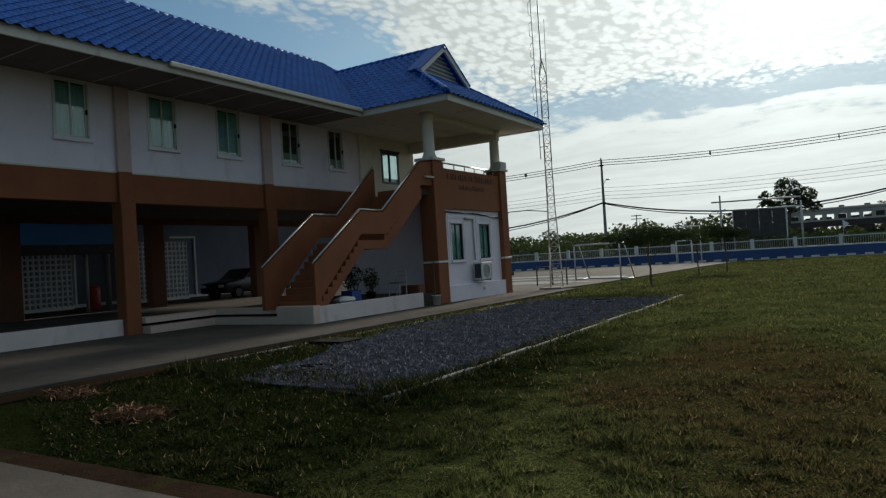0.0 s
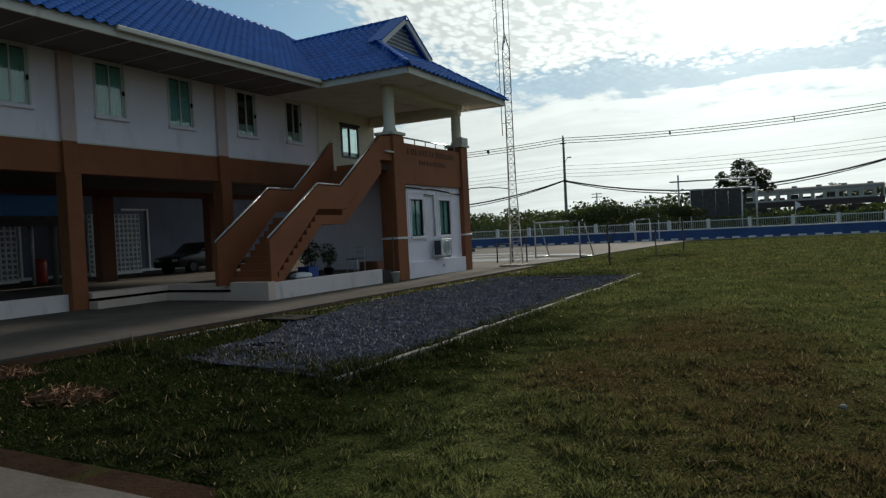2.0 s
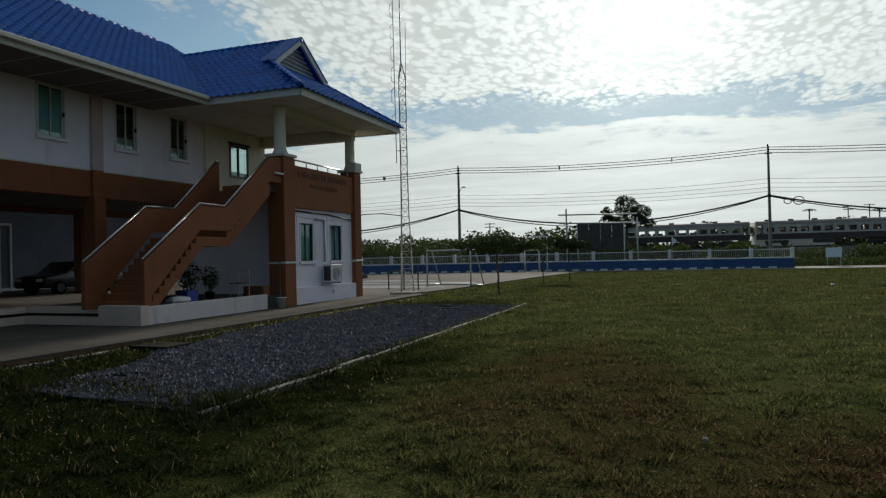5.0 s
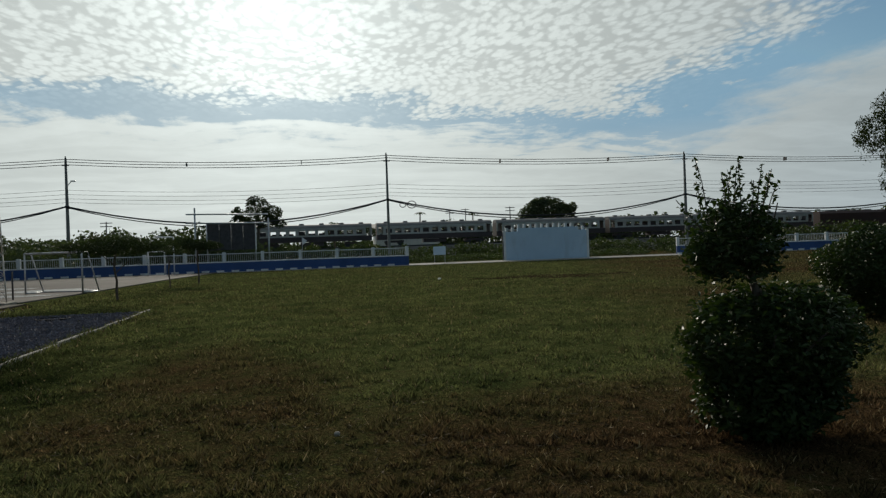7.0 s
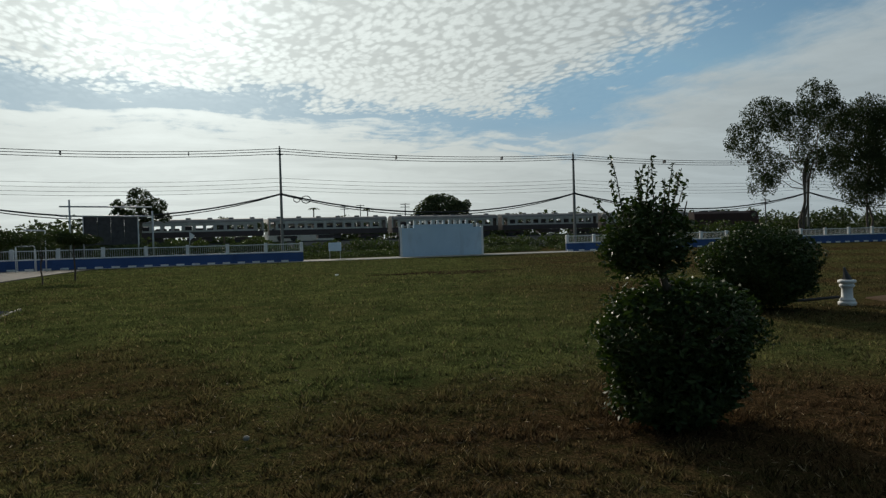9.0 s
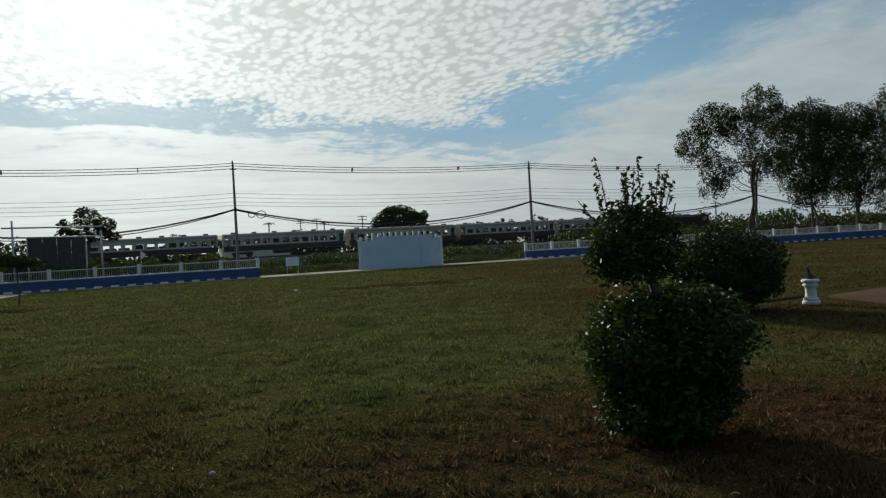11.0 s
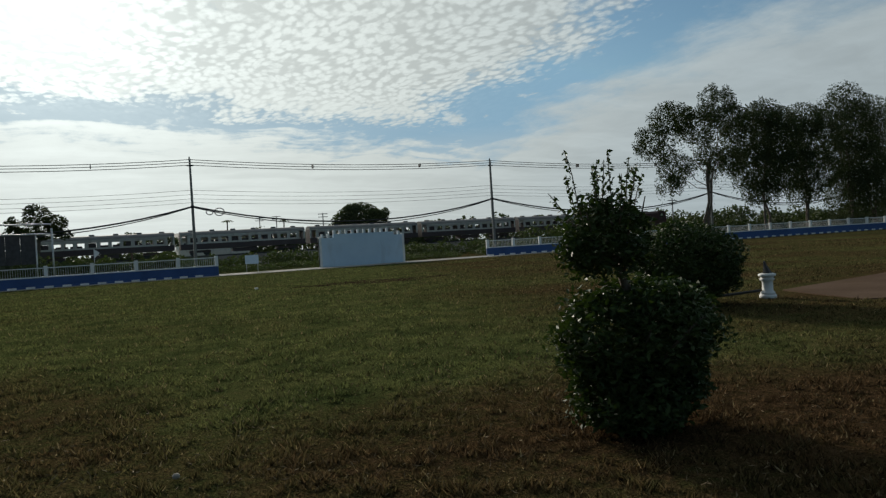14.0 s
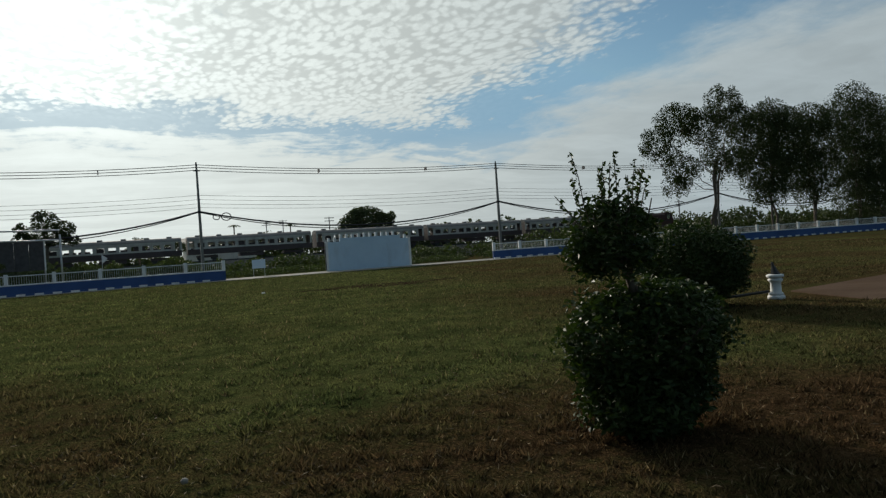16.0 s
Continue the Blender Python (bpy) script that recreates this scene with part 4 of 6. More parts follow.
# clipped shrub beside the camera: a ball on the ground and a smaller one on its stem
def near_shrub():
    t = thing("topiary_shrub", (3.45, 5.65, 0.0), "dark leafy shrub clipped into two balls on grass", "shrub")
    bm = bmesh.new()
    limb_mesh(bm, (3.4, 5.6, -0.05), (3.28, 5.5, 1.15), 0.05, 0.035, 4, 0.01)
    limb_mesh(bm, (3.28, 5.5, 1.1), (3.1, 5.5, 1.8), 0.032, 0.012, 4, 0.02)
    for i in range(9):
        a = i * 0.7
        limb_mesh(bm, (3.4, 5.6, 0.12 + 0.03 * i), (3.42 + 0.6 * math.cos(a), 5.6 + 0.6 * math.sin(a), 0.55 + 0.05 * i), 0.018, 0.006, 3, 0.05)
    for i in range(7):
        a = i * 0.9
        limb_mesh(bm, (3.25, 5.5, 1.2 + 0.03 * i), (3.12 + 0.3 * math.cos(a), 5.5 + 0.3 * math.sin(a), 1.5 + 0.05 * i), 0.012, 0.004, 3, 0.06)
    part("trunk", bm, BARK, t, "", True)
    lower = [(3.46, 5.65, 0.72, 0.64, 0.60, 0.42), (3.42, 5.6, 0.36, 0.48, 0.46, 0.34), (3.90, 5.7, 0.76, 0.40, 0.40, 0.32), (3.75, 5.65, 0.42, 0.34, 0.34, 0.30), (3.08, 5.55, 0.74, 0.36, 0.36, 0.38), (3.14, 5.55, 0.42, 0.30, 0.30, 0.30), (3.38, 5.55, 0.16, 0.40, 0.38, 0.17), (3.28, 5.6, 0.28, 0.44, 0.42, 0.26), (3.66, 5.62, 0.30, 0.40, 0.38, 0.27), (3.52, 5.6, 0.98, 0.42, 0.42, 0.20)]
    v, f = leaf_cloud(in_blobs(lower, 17000, 0.7, 0.30, 3.2), 0.06, aspect=0.55)
    ragged = in_blobs([(b[0], b[1], b[2], b[3] * 1.1, b[4] * 1.1, b[5] * 1.12) for b in lower], 3000, 0.97, 0.55, 4.0)
    ragged = ragged[ragged[:, 2] > 0.06]
    v2, f2 = leaf_cloud(ragged, 0.068, aspect=0.5)
    v, f = np.concatenate([v, v2]), np.concatenate([f, f2 + len(v)])
    mesh_part("lower_ball", v, f, LEAF_SHRUB, t, "wide clipped ball of dark leaves")
    upper = [(3.06, 5.5, 1.50, 0.31, 0.33, 0.27), (3.24, 5.5, 1.48, 0.22, 0.28, 0.23), (2.90, 5.5, 1.42, 0.19, 0.20, 0.18), (3.1, 5.5, 1.68, 0.22, 0.22, 0.16)]
    v, f = leaf_cloud(in_blobs(upper, 3900, 0.4, 0.45, 4.5), 0.05, aspect=0.55)
    v2, f2 = leaf_cloud(in_blobs([(b[0], b[1], b[2], b[3] * 1.15, b[4] * 1.15, b[5] * 1.2) for b in upper], 1300, 0.95, 0.6, 5.0), 0.055, aspect=0.5)
    v, f = np.concatenate([v, v2]), np.concatenate([f, f2 + len(v)])
    mesh_part("upper_ball", v, f, LEAF_SHRUB, t, "smaller looser ball of dark leaves")
    bm = bmesh.new()
    pts = []
    for k, (dx, h, lean) in enumerate([(-0.21, 2.18, -0.06), (-0.18, 2.0, -0.04), (0.02, 2.16, 0.0), (0.07, 2.10, 0.06), (0.2, 2.10, 0.04), (0.26, 2.06, 0.1), (-0.08, 2.05, -0.02), (0.36, 1.98, 0.08), (0.44, 1.80, 0.12), (-0.38, 1.85, -0.08), (0.13, 2.12, 0.02), (0.31, 2.04, 0.02), (-0.02, 2.02, 0.02), (0.48, 1.66, 0.1), (0.16, 1.98, -0.05)]):
        a = Vector((3.05 + dx * 0.55, 5.5 + RNG.uniform(-0.15, 0.15), 1.6))
        b = Vector((3.05 + dx + lean * 0.3, a.y + RNG.uniform(-0.05, 0.05), h))
        limb_mesh(bm, a, b, 0.006, 0.0025, 3, 0.02)
        m = int((b - a).length / 0.015)
        for i in range(m):
            q = a.lerp(b, 0.15 + 0.85 * i / m)
            pts.append((q.x + RNG.uniform(-0.022, 0.022), q.y + RNG.uniform(-0.022, 0.022), q.z))
    for i in range(520):     # loose sprigs on the lower ball
        a = RNG.uniform(0, math.tau)
        rr = RNG.uniform(0.75, 1.1)
        pts.append((3.46 + 0.70 * rr * math.cos(a), 5.6 + 0.64 * rr * math.sin(a), 0.66 + RNG.uniform(0.0, 0.55) * (1.15 - rr) * 2.4))
    part("twig_growth", bm, BARK, t, "thin upright shoots", True)["kind"] = "stuff"
    v, f = leaf_cloud(pts, 0.045, aspect=0.55)
    mesh_part("shoot_leaves", v, f, LEAF_SHRUB, t, "small leaves along upright shoots")


near_shrub()
tree("topiary_shrub_round", (10.15, 11.95, 0), (10.15, 11.95, 0.8), 0.07, [(10.12, 11.95, 0.90, 1.16, 1.1, 0.78), (10.2, 11.95, 0.66, 1.06, 1.0, 0.64), (9.8, 11.8, 1.02, 0.7, 0.7, 0.6), (10.6, 11.9, 0.95, 0.62, 0.7, 0.62)], 22000, 0.07, LEAF_SHRUB, BARK, "dense round clipped dark green shrub on grass", shell=0.8, aspect=0.6)


# garden post
def garden_post():
    t = thing("garden_post", (12.05, 11.6, 0), "short white turned concrete post with dark broken spike", "post")
    bm = bmesh.new()
    lathe(bm, [(0.17, 0.0), (0.17, 0.06), (0.155, 0.075)], 12.05, 11.6, 20)
    part("base", bm, WHITEPAINT, t, "", True)
    bm = bmesh.new()
    lathe(bm, [(0.135, 0.075), (0.15, 0.10), (0.135, 0.13), (0.108, 0.15), (0.104, 0.33), (0.112, 0.35), (0.146, 0.38), (0.146, 0.41), (0.12, 0.42), (0.13, 0.44), (0.17, 0.46), (0.17, 0.50), (0.13, 0.515)], 12.05, 11.6, 20)
    part("shaft", bm, WHITEPAINT, t, "weathered white shaft", True)
    bm = bmesh.new()
    rod(bm, (12.06, 11.6, 0.50), (12.0, 11.6, 0.70), 0.10, 0.03, 7)
    rod(bm, (12.0, 11.6, 0.69), (11.985, 11.6, 0.77), 0.035, 0.02, 7)
    part("spike", bm, DARKSTEEL, t, "dark tilted spike")
    p = tagged(part("hose", polyrod(bmesh.new(), [(9.6, 12.2, 0.05), (10.6, 12.05, 0.09), (11.5, 11.9, 0.12), (11.95, 11.7, 0.16)], 0.03), CABLE, None), "black hose lying on the grass beside the post", "hose")


garden_post()

# ---- gravel bed and kerb ----
slab("gravel_bed", [(-7.7, 6.9), (-4.75, 6.3), (-4.82, 21.3), (-9.6, 21.4), (-9.5, 14.0), (-8.9, 10.9), (-8.1, 8.6)], -0.3, 0.02, GRAVEL_BED, "grey crushed stone bed edged by a kerb", "gravel")


def gravel_edge(y):
    """The overgrown side of the stone bed."""
    return np.interp(y, [6.9, 8.6, 10.9, 14.0, 21.4], [-7.7, -8.1, -8.9, -9.5, -9.6])


def gravel():
    n = 26000
    y = 6.6 + 14.6 * RNG.uniform(0, 1, n) ** 1.6
    x = RNG.uniform(-9.5, -4.85, n)
    ok = y > 7.1 + (x + 9.65) * (-0.8 / 4.9)
    ok &= x > gravel_edge(y) + 0.25 * np.sin(y * 2.3) * RNG.uniform(0, 1, n)
    # bare, grassy margins
    ok &= np.array([noise.noise(Vector((a * 0.6, b * 0.6, 0))) > -0.85 for a, b in zip(x, y)])
    x, y = x[ok], y[ok]
    n = len(x)
    s = RNG.uniform(0.012, 0.034, n)
    c = np.stack([x, y, 0.02 + s * 0.4], 1)
    base = np.array([[1, 0, 0], [-0.5, 0.87, 0], [-0.5, -0.87, 0], [0.1, 0.05, 0.9]])
    a = RNG.uniform(0, math.tau, n)
    ca, sa = np.cos(a)[:, None], np.sin(a)[:, None]
    b = base[None] * RNG.uniform(0.7, 1.3, (n, 4, 3))
    v = np.stack([b[:, :, 0] * ca - b[:, :, 1] * sa, b[:, :, 0] * sa + b[:, :, 1] * ca, b[:, :, 2]], 2) * s[:, None, None] + c[:, None]
    i = np.arange(n)[:, None] * 4
    f = np.concatenate([i + [0, 1, 3], i + [1, 2, 3], i + [2, 0, 3]], 1).reshape(-1, 3)
    tagged(mesh_part("gravel_stones", v.reshape(-1, 3), f, STONE), "loose grey crushed stones", "gravel", kind="stuff")


gravel()
kerb = thing("kerb", (-4.7, 6.2, 0), "thin weathered concrete kerb edging the gravel bed", "kerb")
y = 6.2
random.seed(3)
while y < 21.4:
    w = 1.0
    bm = bmesh.new()
    dx = -0.015 * (y - 6.2) + random.uniform(-0.012, 0.012)
    box(bm, -4.70 + dx, -4.635 + dx, y, min(y + w - 0.012, 21.45), -0.05, 0.06 + random.uniform(-0.014, 0.012), 0.012)
    part("kerb_stone", bm, KERB, kerb)
    y += w
kerb2 = thing("kerb_wall_side", (-9.7, 9, 0), "half-buried pale kerb beside the building apron", "kerb")
for i in (0, 1, 3, 4, 7, 8, 11):
    boxpart("kerb_stone", (-9.78, -9.66, 8.0 + i * 1.35, 9.3 + i * 1.35, -0.05, 0.03), KERB, kerb2, "", 0.012)


def cover(name, x, y, r, sq, label):
    t = thing(name, (x, y, 0.02), label, "manhole")
    bm = bmesh.new()
    if sq:
        box(bm, x - r, x + r, y - r * 0.8, y + r * 0.8, 0.02, 0.075, 0.015)
    else:
        lathe(bm, [(r, 0.02), (r, 0.05), (r * 0.92, 0.055), (r * 0.88, 0.03)], x, y, 20)
    part("lid", bm, BLACK, t)
    bm = bmesh.new()
    rod(bm, (x - 0.1, y, 0.07), (x + 0.1, y, 0.07), 0.012)
    part("handle", bm, BLACK, t)


cover("manhole_cover", -9.2, 10.7, 0.42, True, "dark square drain cover standing proud of the gravel")
cover("manhole_cover", -7.2, 7.75, 0.40, False, "dark round drain ring in the gravel")
cover("manhole_cover", -6.9, 20.0, 0.42, False, "dark drain cover at the end of the gravel")


# ---- lawn ----
def grass_blades():
    """Upright blades, dense by the path and sparser with distance."""
    n = 480000
    az = RNG.uniform(radians(-62), radians(66), n)
    d = 2.4 + 40 * RNG.uniform(0, 1, n) ** 2.0
    x, y = -d * np.sin(az) - 0.1, d * np.cos(az) + 0.7
    patch = np.array([noise.noise(Vector((a * 0.8, b * 0.5, 9))) for a, b in zip(x, y)])
    ok = ~((x < -4.95) & (x > gravel_edge(y)) & (y > 6.8) & (y < 21.2) & (RNG.uniform(0, 1, n) < np.where(x < gravel_edge(y) + 0.7 + patch * 1.8, 0.25, np.where((patch > 0.12) & ((y < 9.0) | (x > -5.4)), 0.45, 0.985))))
    ok &= ~((x < -9.85)) & ~((y < 3.42) & (x < -3.4)) & ~((x + y < 0.6) & (x < -0.5) & (y < 3.3))
    ok &= ~((x > 12.6) & (y > 6.5 + 0.0 * x) & (y < 13 + (x - 13.6) * 0.2) & (y > 9.9 - (x - 12.6) * 0.5))
    x, y, d = x[ok], y[ok], d[ok]
    n = len(x)
    tuft = np.array([noise.noise(Vector((a * 1.7, b * 1.7, 5))) for a, b in zip(x, y)])
    edge = np.exp(-((x + 4.75) / 0.28) ** 2) * ((y > 6) & (y < 21.6)) + np.exp(-((x + 9.6) / 0.3) ** 2) * (y > 7) + np.exp(-((y - 6.7 + (x + 4.7) * 0.16) / 0.45) ** 2) * ((x < -4.4) & (x > -9.6))
    edge += 0.25 * np.exp(-((x - gravel_edge(y)) / 0.4) ** 2) * ((y > 6.5) & (y < 15))
    clump = np.array([noise.noise(Vector((a * 5.5, b * 5.5, 1.5))) for a, b in zip(x, y)])
    h = (0.024 + 0.026 * tuft + 0.075 * np.maximum(clump, -0.2) + 0.07 * edge) * RNG.uniform(0.6, 1.5, n) * np.clip((44 - d) / 16, 0.25, 1.0)
    h = np.maximum(h, 0.012)
    w = 0.0058 * (1 + d * 0.10)
    a = RNG.uniform(0, math.tau, n)
    lean = h * RNG.uniform(0.2, 1.3, n)
    b = RNG.uniform(0, math.tau, n)
    z = np.array([-0.012 + uneven(p, q) * 0.6 for p, q in zip(x, y)])
    z[(x < -4.5)] = 0.0
    p0 = np.stack([x - w * np.cos(a), y - w * np.sin(a), z], 1)
    p1 = np.stack([x + w * np.cos(a), y + w * np.sin(a), z], 1)
    p2 = np.stack([x + lean * np.cos(b), y + lean * np.sin(b), z + h], 1)
    v = np.stack([p0, p1, p2], 1).reshape(-1, 3)
    me = bpy.data.meshes.new("grass")
    me.vertices.add(3 * n); me.loops.add(3 * n); me.polygons.add(n)
    me.vertices.foreach_set("co", v.ravel())
    me.loops.foreach_set("vertex_index", np.arange(3 * n))
    me.polygons.foreach_set("loop_start", np.arange(n) * 3)
    me.update(calc_edges=True)
    me.materials.append(BLADES)
    tagged(new("grass", me), "short green and straw-brown grass blades", "grass", kind="stuff")


grass_blades()


def far_tufts():
    """Broader tufts that roughen the far half of the lawn."""
    n = 130000
    y = 24 + 35.5 * RNG.uniform(0, 1, n)
    x = RNG.uniform(-9.0, 52, n)
    keep = (x > -9.5 + (y - 30) * 0.04) & (RNG.uniform(0, 1, n) < np.clip((y - 20) / 14, 0.2, 1.0))
    x, y = x[keep], y[keep]
    n = len(x)
    lump = np.array([noise.noise(Vector((a * 1.3, b * 0.8, 4))) for a, b in zip(x, y)])
    h = (0.035 + 0.05 * np.maximum(lump, -0.4)) * RNG.uniform(0.6, 1.5, n)
    w = RNG.uniform(0.02, 0.05, n)
    a, b = RNG.uniform(0, math.tau, n), RNG.uniform(0, math.tau, n)
    z = np.full(n, -0.03)
    p0 = np.stack([x - w * np.cos(a), y - w * np.sin(a), z], 1)
    p1 = np.stack([x + w * np.cos(a), y + w * np.sin(a), z], 1)
    p2 = np.stack([x + h * np.cos(b), y + h * np.sin(b), z + h + 0.03], 1)
    v = np.stack([p0, p1, p2], 1).reshape(-1, 3)
    tagged(mesh_part("far_grass", v, np.arange(3 * n).reshape(-1, 3), BLADES), "short tufted grass on the far lawn", "grass", kind="stuff")


far_tufts()


def straw_heap(x, y, r, n):
    c = np.stack([x + RNG.normal(0, r * 0.5, n), y + RNG.normal(0, r * 0.3, n), np.abs(RNG.normal(0.03, 0.03, n))], 1)
    v, f = leaf_cloud(c, 0.14, aspect=0.05)
    m = material("dry_straw", (0.10, 0.042, 0.020), (0.19, 0.095, 0.046), 6.0, 0.9, 0.0, rand=0.5, island=True)
    tagged(mesh_part("dry_clippings", v, f, m), "heap of dry brown grass clippings on the lawn", "clippings", kind="stuff")


bm = bmesh.new()
prism(bm, [(10.6 + (3.6 + 0.9 * math.sin(3 * a)) * math.cos(a), 31.8 + (1.5 + 0.4 * math.sin(4 * a + 1)) * math.sin(a)) for a in [k * math.tau / 40 for k in range(40)]], "z", -0.2, 0.004)
tagged(part("bare_soil", bm, EARTH), "patch of bare reddish soil in the lawn", "earth", kind="structure")
c = np.stack([RNG.uniform(-8.5, -3.2, 90), RNG.normal(3.5, 0.14, 90), RNG.uniform(0.03, 0.06, 90)], 1)
v, f = leaf_cloud(c, 0.04, aspect=0.4)
tagged(mesh_part("fallen_leaves", v, f, DIRT), "pale dry leaves along the footpath edge", "leaves", kind="stuff")
straw_heap(-7.1, 4.75, 0.5, 700)
c = np.stack([RNG.uniform(-2.8, 5.0, 2000), 2.6 + 6.5 * RNG.uniform(0, 1, 2000) ** 1.2, RNG.uniform(0.012, 0.035, 2000)], 1)
c = c[np.array([noise.noise(Vector((q[0] * 0.9, q[1] * 0.9, 2.0))) > -0.12 for q in c])]
c = c[(c[:, 0] + c[:, 1] > 1.2)]
v, f = leaf_cloud(c, 0.058, aspect=0.07)
tagged(mesh_part("loose_straw", v, f, material("pale_straw", (0.13, 0.09, 0.05), (0.24, 0.18, 0.10), 6.0, 0.9, 0.0, rand=0.5, island=True)), "loose pale straw strewn over the dry lawn", "straw", kind="stuff")
straw_heap(-9.3, 5.4, 0.45, 400)
tagged(part("litter", box(bmesh.new(), 0.035, 0.085, 6.48, 6.52, 0.01, 0.05, 0.012), KERB), "crumpled pale scrap of litter on the grass", "litter")
tagged(part("litter", box(bmesh.new(), 5.3, 5.45, 33.0, 33.15, 0.0, 0.08, 0.02), WHITEPAINT), "white scrap of litter far out on the lawn", "litter")


# ---- mast ----
def mast():
    bx, by = -11.3, 27.2
    t = thing("lattice_mast", (bx, by, 0), "slender white lattice radio mast with whip antennas", "mast")
    H = 9.7
    def leg(i, z):
        r = 0.34 - 0.16 * min(z / 4.0, 1.0)
        if z > 9.0:
            r *= max(0.05, (H - z) / 0.7)
        a = i * math.tau / 3 + 0.35
        return Vector((bx + r * math.cos(a), by + r * math.sin(a), z))
    zs = [i * 0.36 for i in range(26)] + [H]
    for i in range(3):
        bm = bmesh.new()
        polyrod(bm, [leg(i, z) for z in zs[::5] + [9.0, H]], 0.024, 6)
        part("leg", bm, MAST_PAINT, t, "", True)
    for k in range(25):
        bm = bmesh.new()
        for i in range(3):
            rod(bm, leg(i, zs[k]), leg((i + 1) % 3, zs[k + 1]), 0.009, None, 4)
            rod(bm, leg(i, zs[k]), leg((i + 1) % 3, zs[k]), 0.009, None, 4)
        part("lattice_bay", bm, MAST_PAINT, t)
    for dx, dy, z0, z1, r in ((-0.28, 0, 5.5, 14.5, 0.02), (0.0, 0, 9.3, 15.0, 0.026), (0.2, 0, 8.2, 11.3, 0.014)):
        part("whip_antenna", rod(bmesh.new(), (bx + dx, by + dy, z0), (bx + dx * 1.2, by + dy, z1), r, r * 0.8, 6), GALV, t, "", True)
    for z in (7.2, 8.3, 9.2, 10.1, 11.0, 11.9):
        bm = bmesh.new()
        polyrod(bm, [(bx - 0.31, by, z - 0.35), (bx - 0.44, by, z - 0.25), (bx - 0.44, by, z + 0.25), (bx - 0.31, by, z + 0.35)], 0.012, 5)
        part("dipole", bm, GALV, t, "", True)
    part("cross_arm", rod(bmesh.new(), (bx - 0.3, by, 6.0), (bx + 0.1, by, 6.0), 0.015), GALV, t)
    boxpart("foot", (bx - 0.5, bx + 0.5, by - 0.5, by + 0.5, 0, 0.12), KERB, t, "concrete mast foot", 0.02)
    c = part("service_cable", polyrod(bmesh.new(), [(WX - 0.3, 25.45, 3.1), (WX - 0.05, 25.9, 3.32), (-12.0, 26.5, 3.36), (bx - 0.1, by - 0.1, 3.28)], 0.018), CABLE)
    tagged(c, "black service cable from the building to the mast", "cable")


mast()


# ---- yard: goal frames, rails, small trees ----
def goal(x, y, w, h, depth, mat, label, turn=0.0):
    t = thing("goal_frame", (x, y, 0.03), label, "goal")
    def P(a, b, z):
        c, s = math.cos(turn), math.sin(turn)
        return (x + a * c - b * s, y + a * s + b * c, z)
    for a in (0, w):
        part("post", rod(bmesh.new(), P(a, 0, 0.03), P(a, 0, h), 0.04), mat, t, "", True)
        part("back_stay", polyrod(bmesh.new(), [P(a, 0, h), P(a, depth * 0.35, h), P(a, depth, 0.05)], 0.03), mat, t, "", True)
        part("ground_bar", rod(bmesh.new(), P(a, 0, 0.06), P(a, depth, 0.06), 0.03), mat, t, "", True)
    part("crossbar", rod(bmesh.new(), P(0, 0, h), P(w, 0, h), 0.045), mat, t, "", True)
    part("back_bar", rod(bmesh.new(), P(0, depth, 0.06), P(w, depth, 0.06), 0.03), mat, t, "", True)


goal(-13.3, 34.9, 2.9, 1.85, 1.1, GALV, "small grey steel football goal frame on the yard", -0.35)
goal(-13.5, 58.3, 1.2, 1.9, 0.9, WHITEPAINT, "small white goal frame beside the blue wall", 0.1)
t = thing("yard_lamp", (-11.5, 58.0, 0.03), "thin white bent pole beside the blue wall", "pole")
part("pole", polyrod(bmesh.new(), [(-11.5, 58, 0.03), (-11.5, 58, 3.0), (-12.9, 58, 3.05)], 0.05), WHITEPAINT, t, "", True)
t = thing("hand_rail", (-12.0, 30.3, 0.03), "low dark steel barrier rail by the yard edge", "rail")
for x, y in ((-13.6, 30.6), (-12.9, 30.8), (-12.1, 30.6)):
    part("post", rod(bmesh.new(), (x, y, 0.03), (x, y, 0.95 if x < -12.5 else 1.15), 0.035), DARKSTEEL, t, "", True)
part("bar", rod(bmesh.new(), (-13.6, 30.6, 0.9), (-12.9, 30.8, 0.9), 0.03), DARKSTEEL, t, "", True)
random.seed(8)
for i in range(5):
    x, y, w = -24 + i * 2.6, 33.5 + (i % 3) * 4.2, random.uniform(3, 6)
    bm = bmesh.new()
    prism(bm, [(x + w * math.cos(a) * (0.8 + 0.3 * math.sin(3 * a + i)), y + 1.5 * math.sin(a)) for a in [k * math.tau / 18 for k in range(18)]], "z", 0.028, 0.036)
    tagged(part("water_stain", bm, material("wet_stain", (0.035, 0.03, 0.028), (0.06, 0.052, 0.045), 1.0, 0.35, 0.0)), "dark wet stain on the concrete yard", "stain", "wet stains")

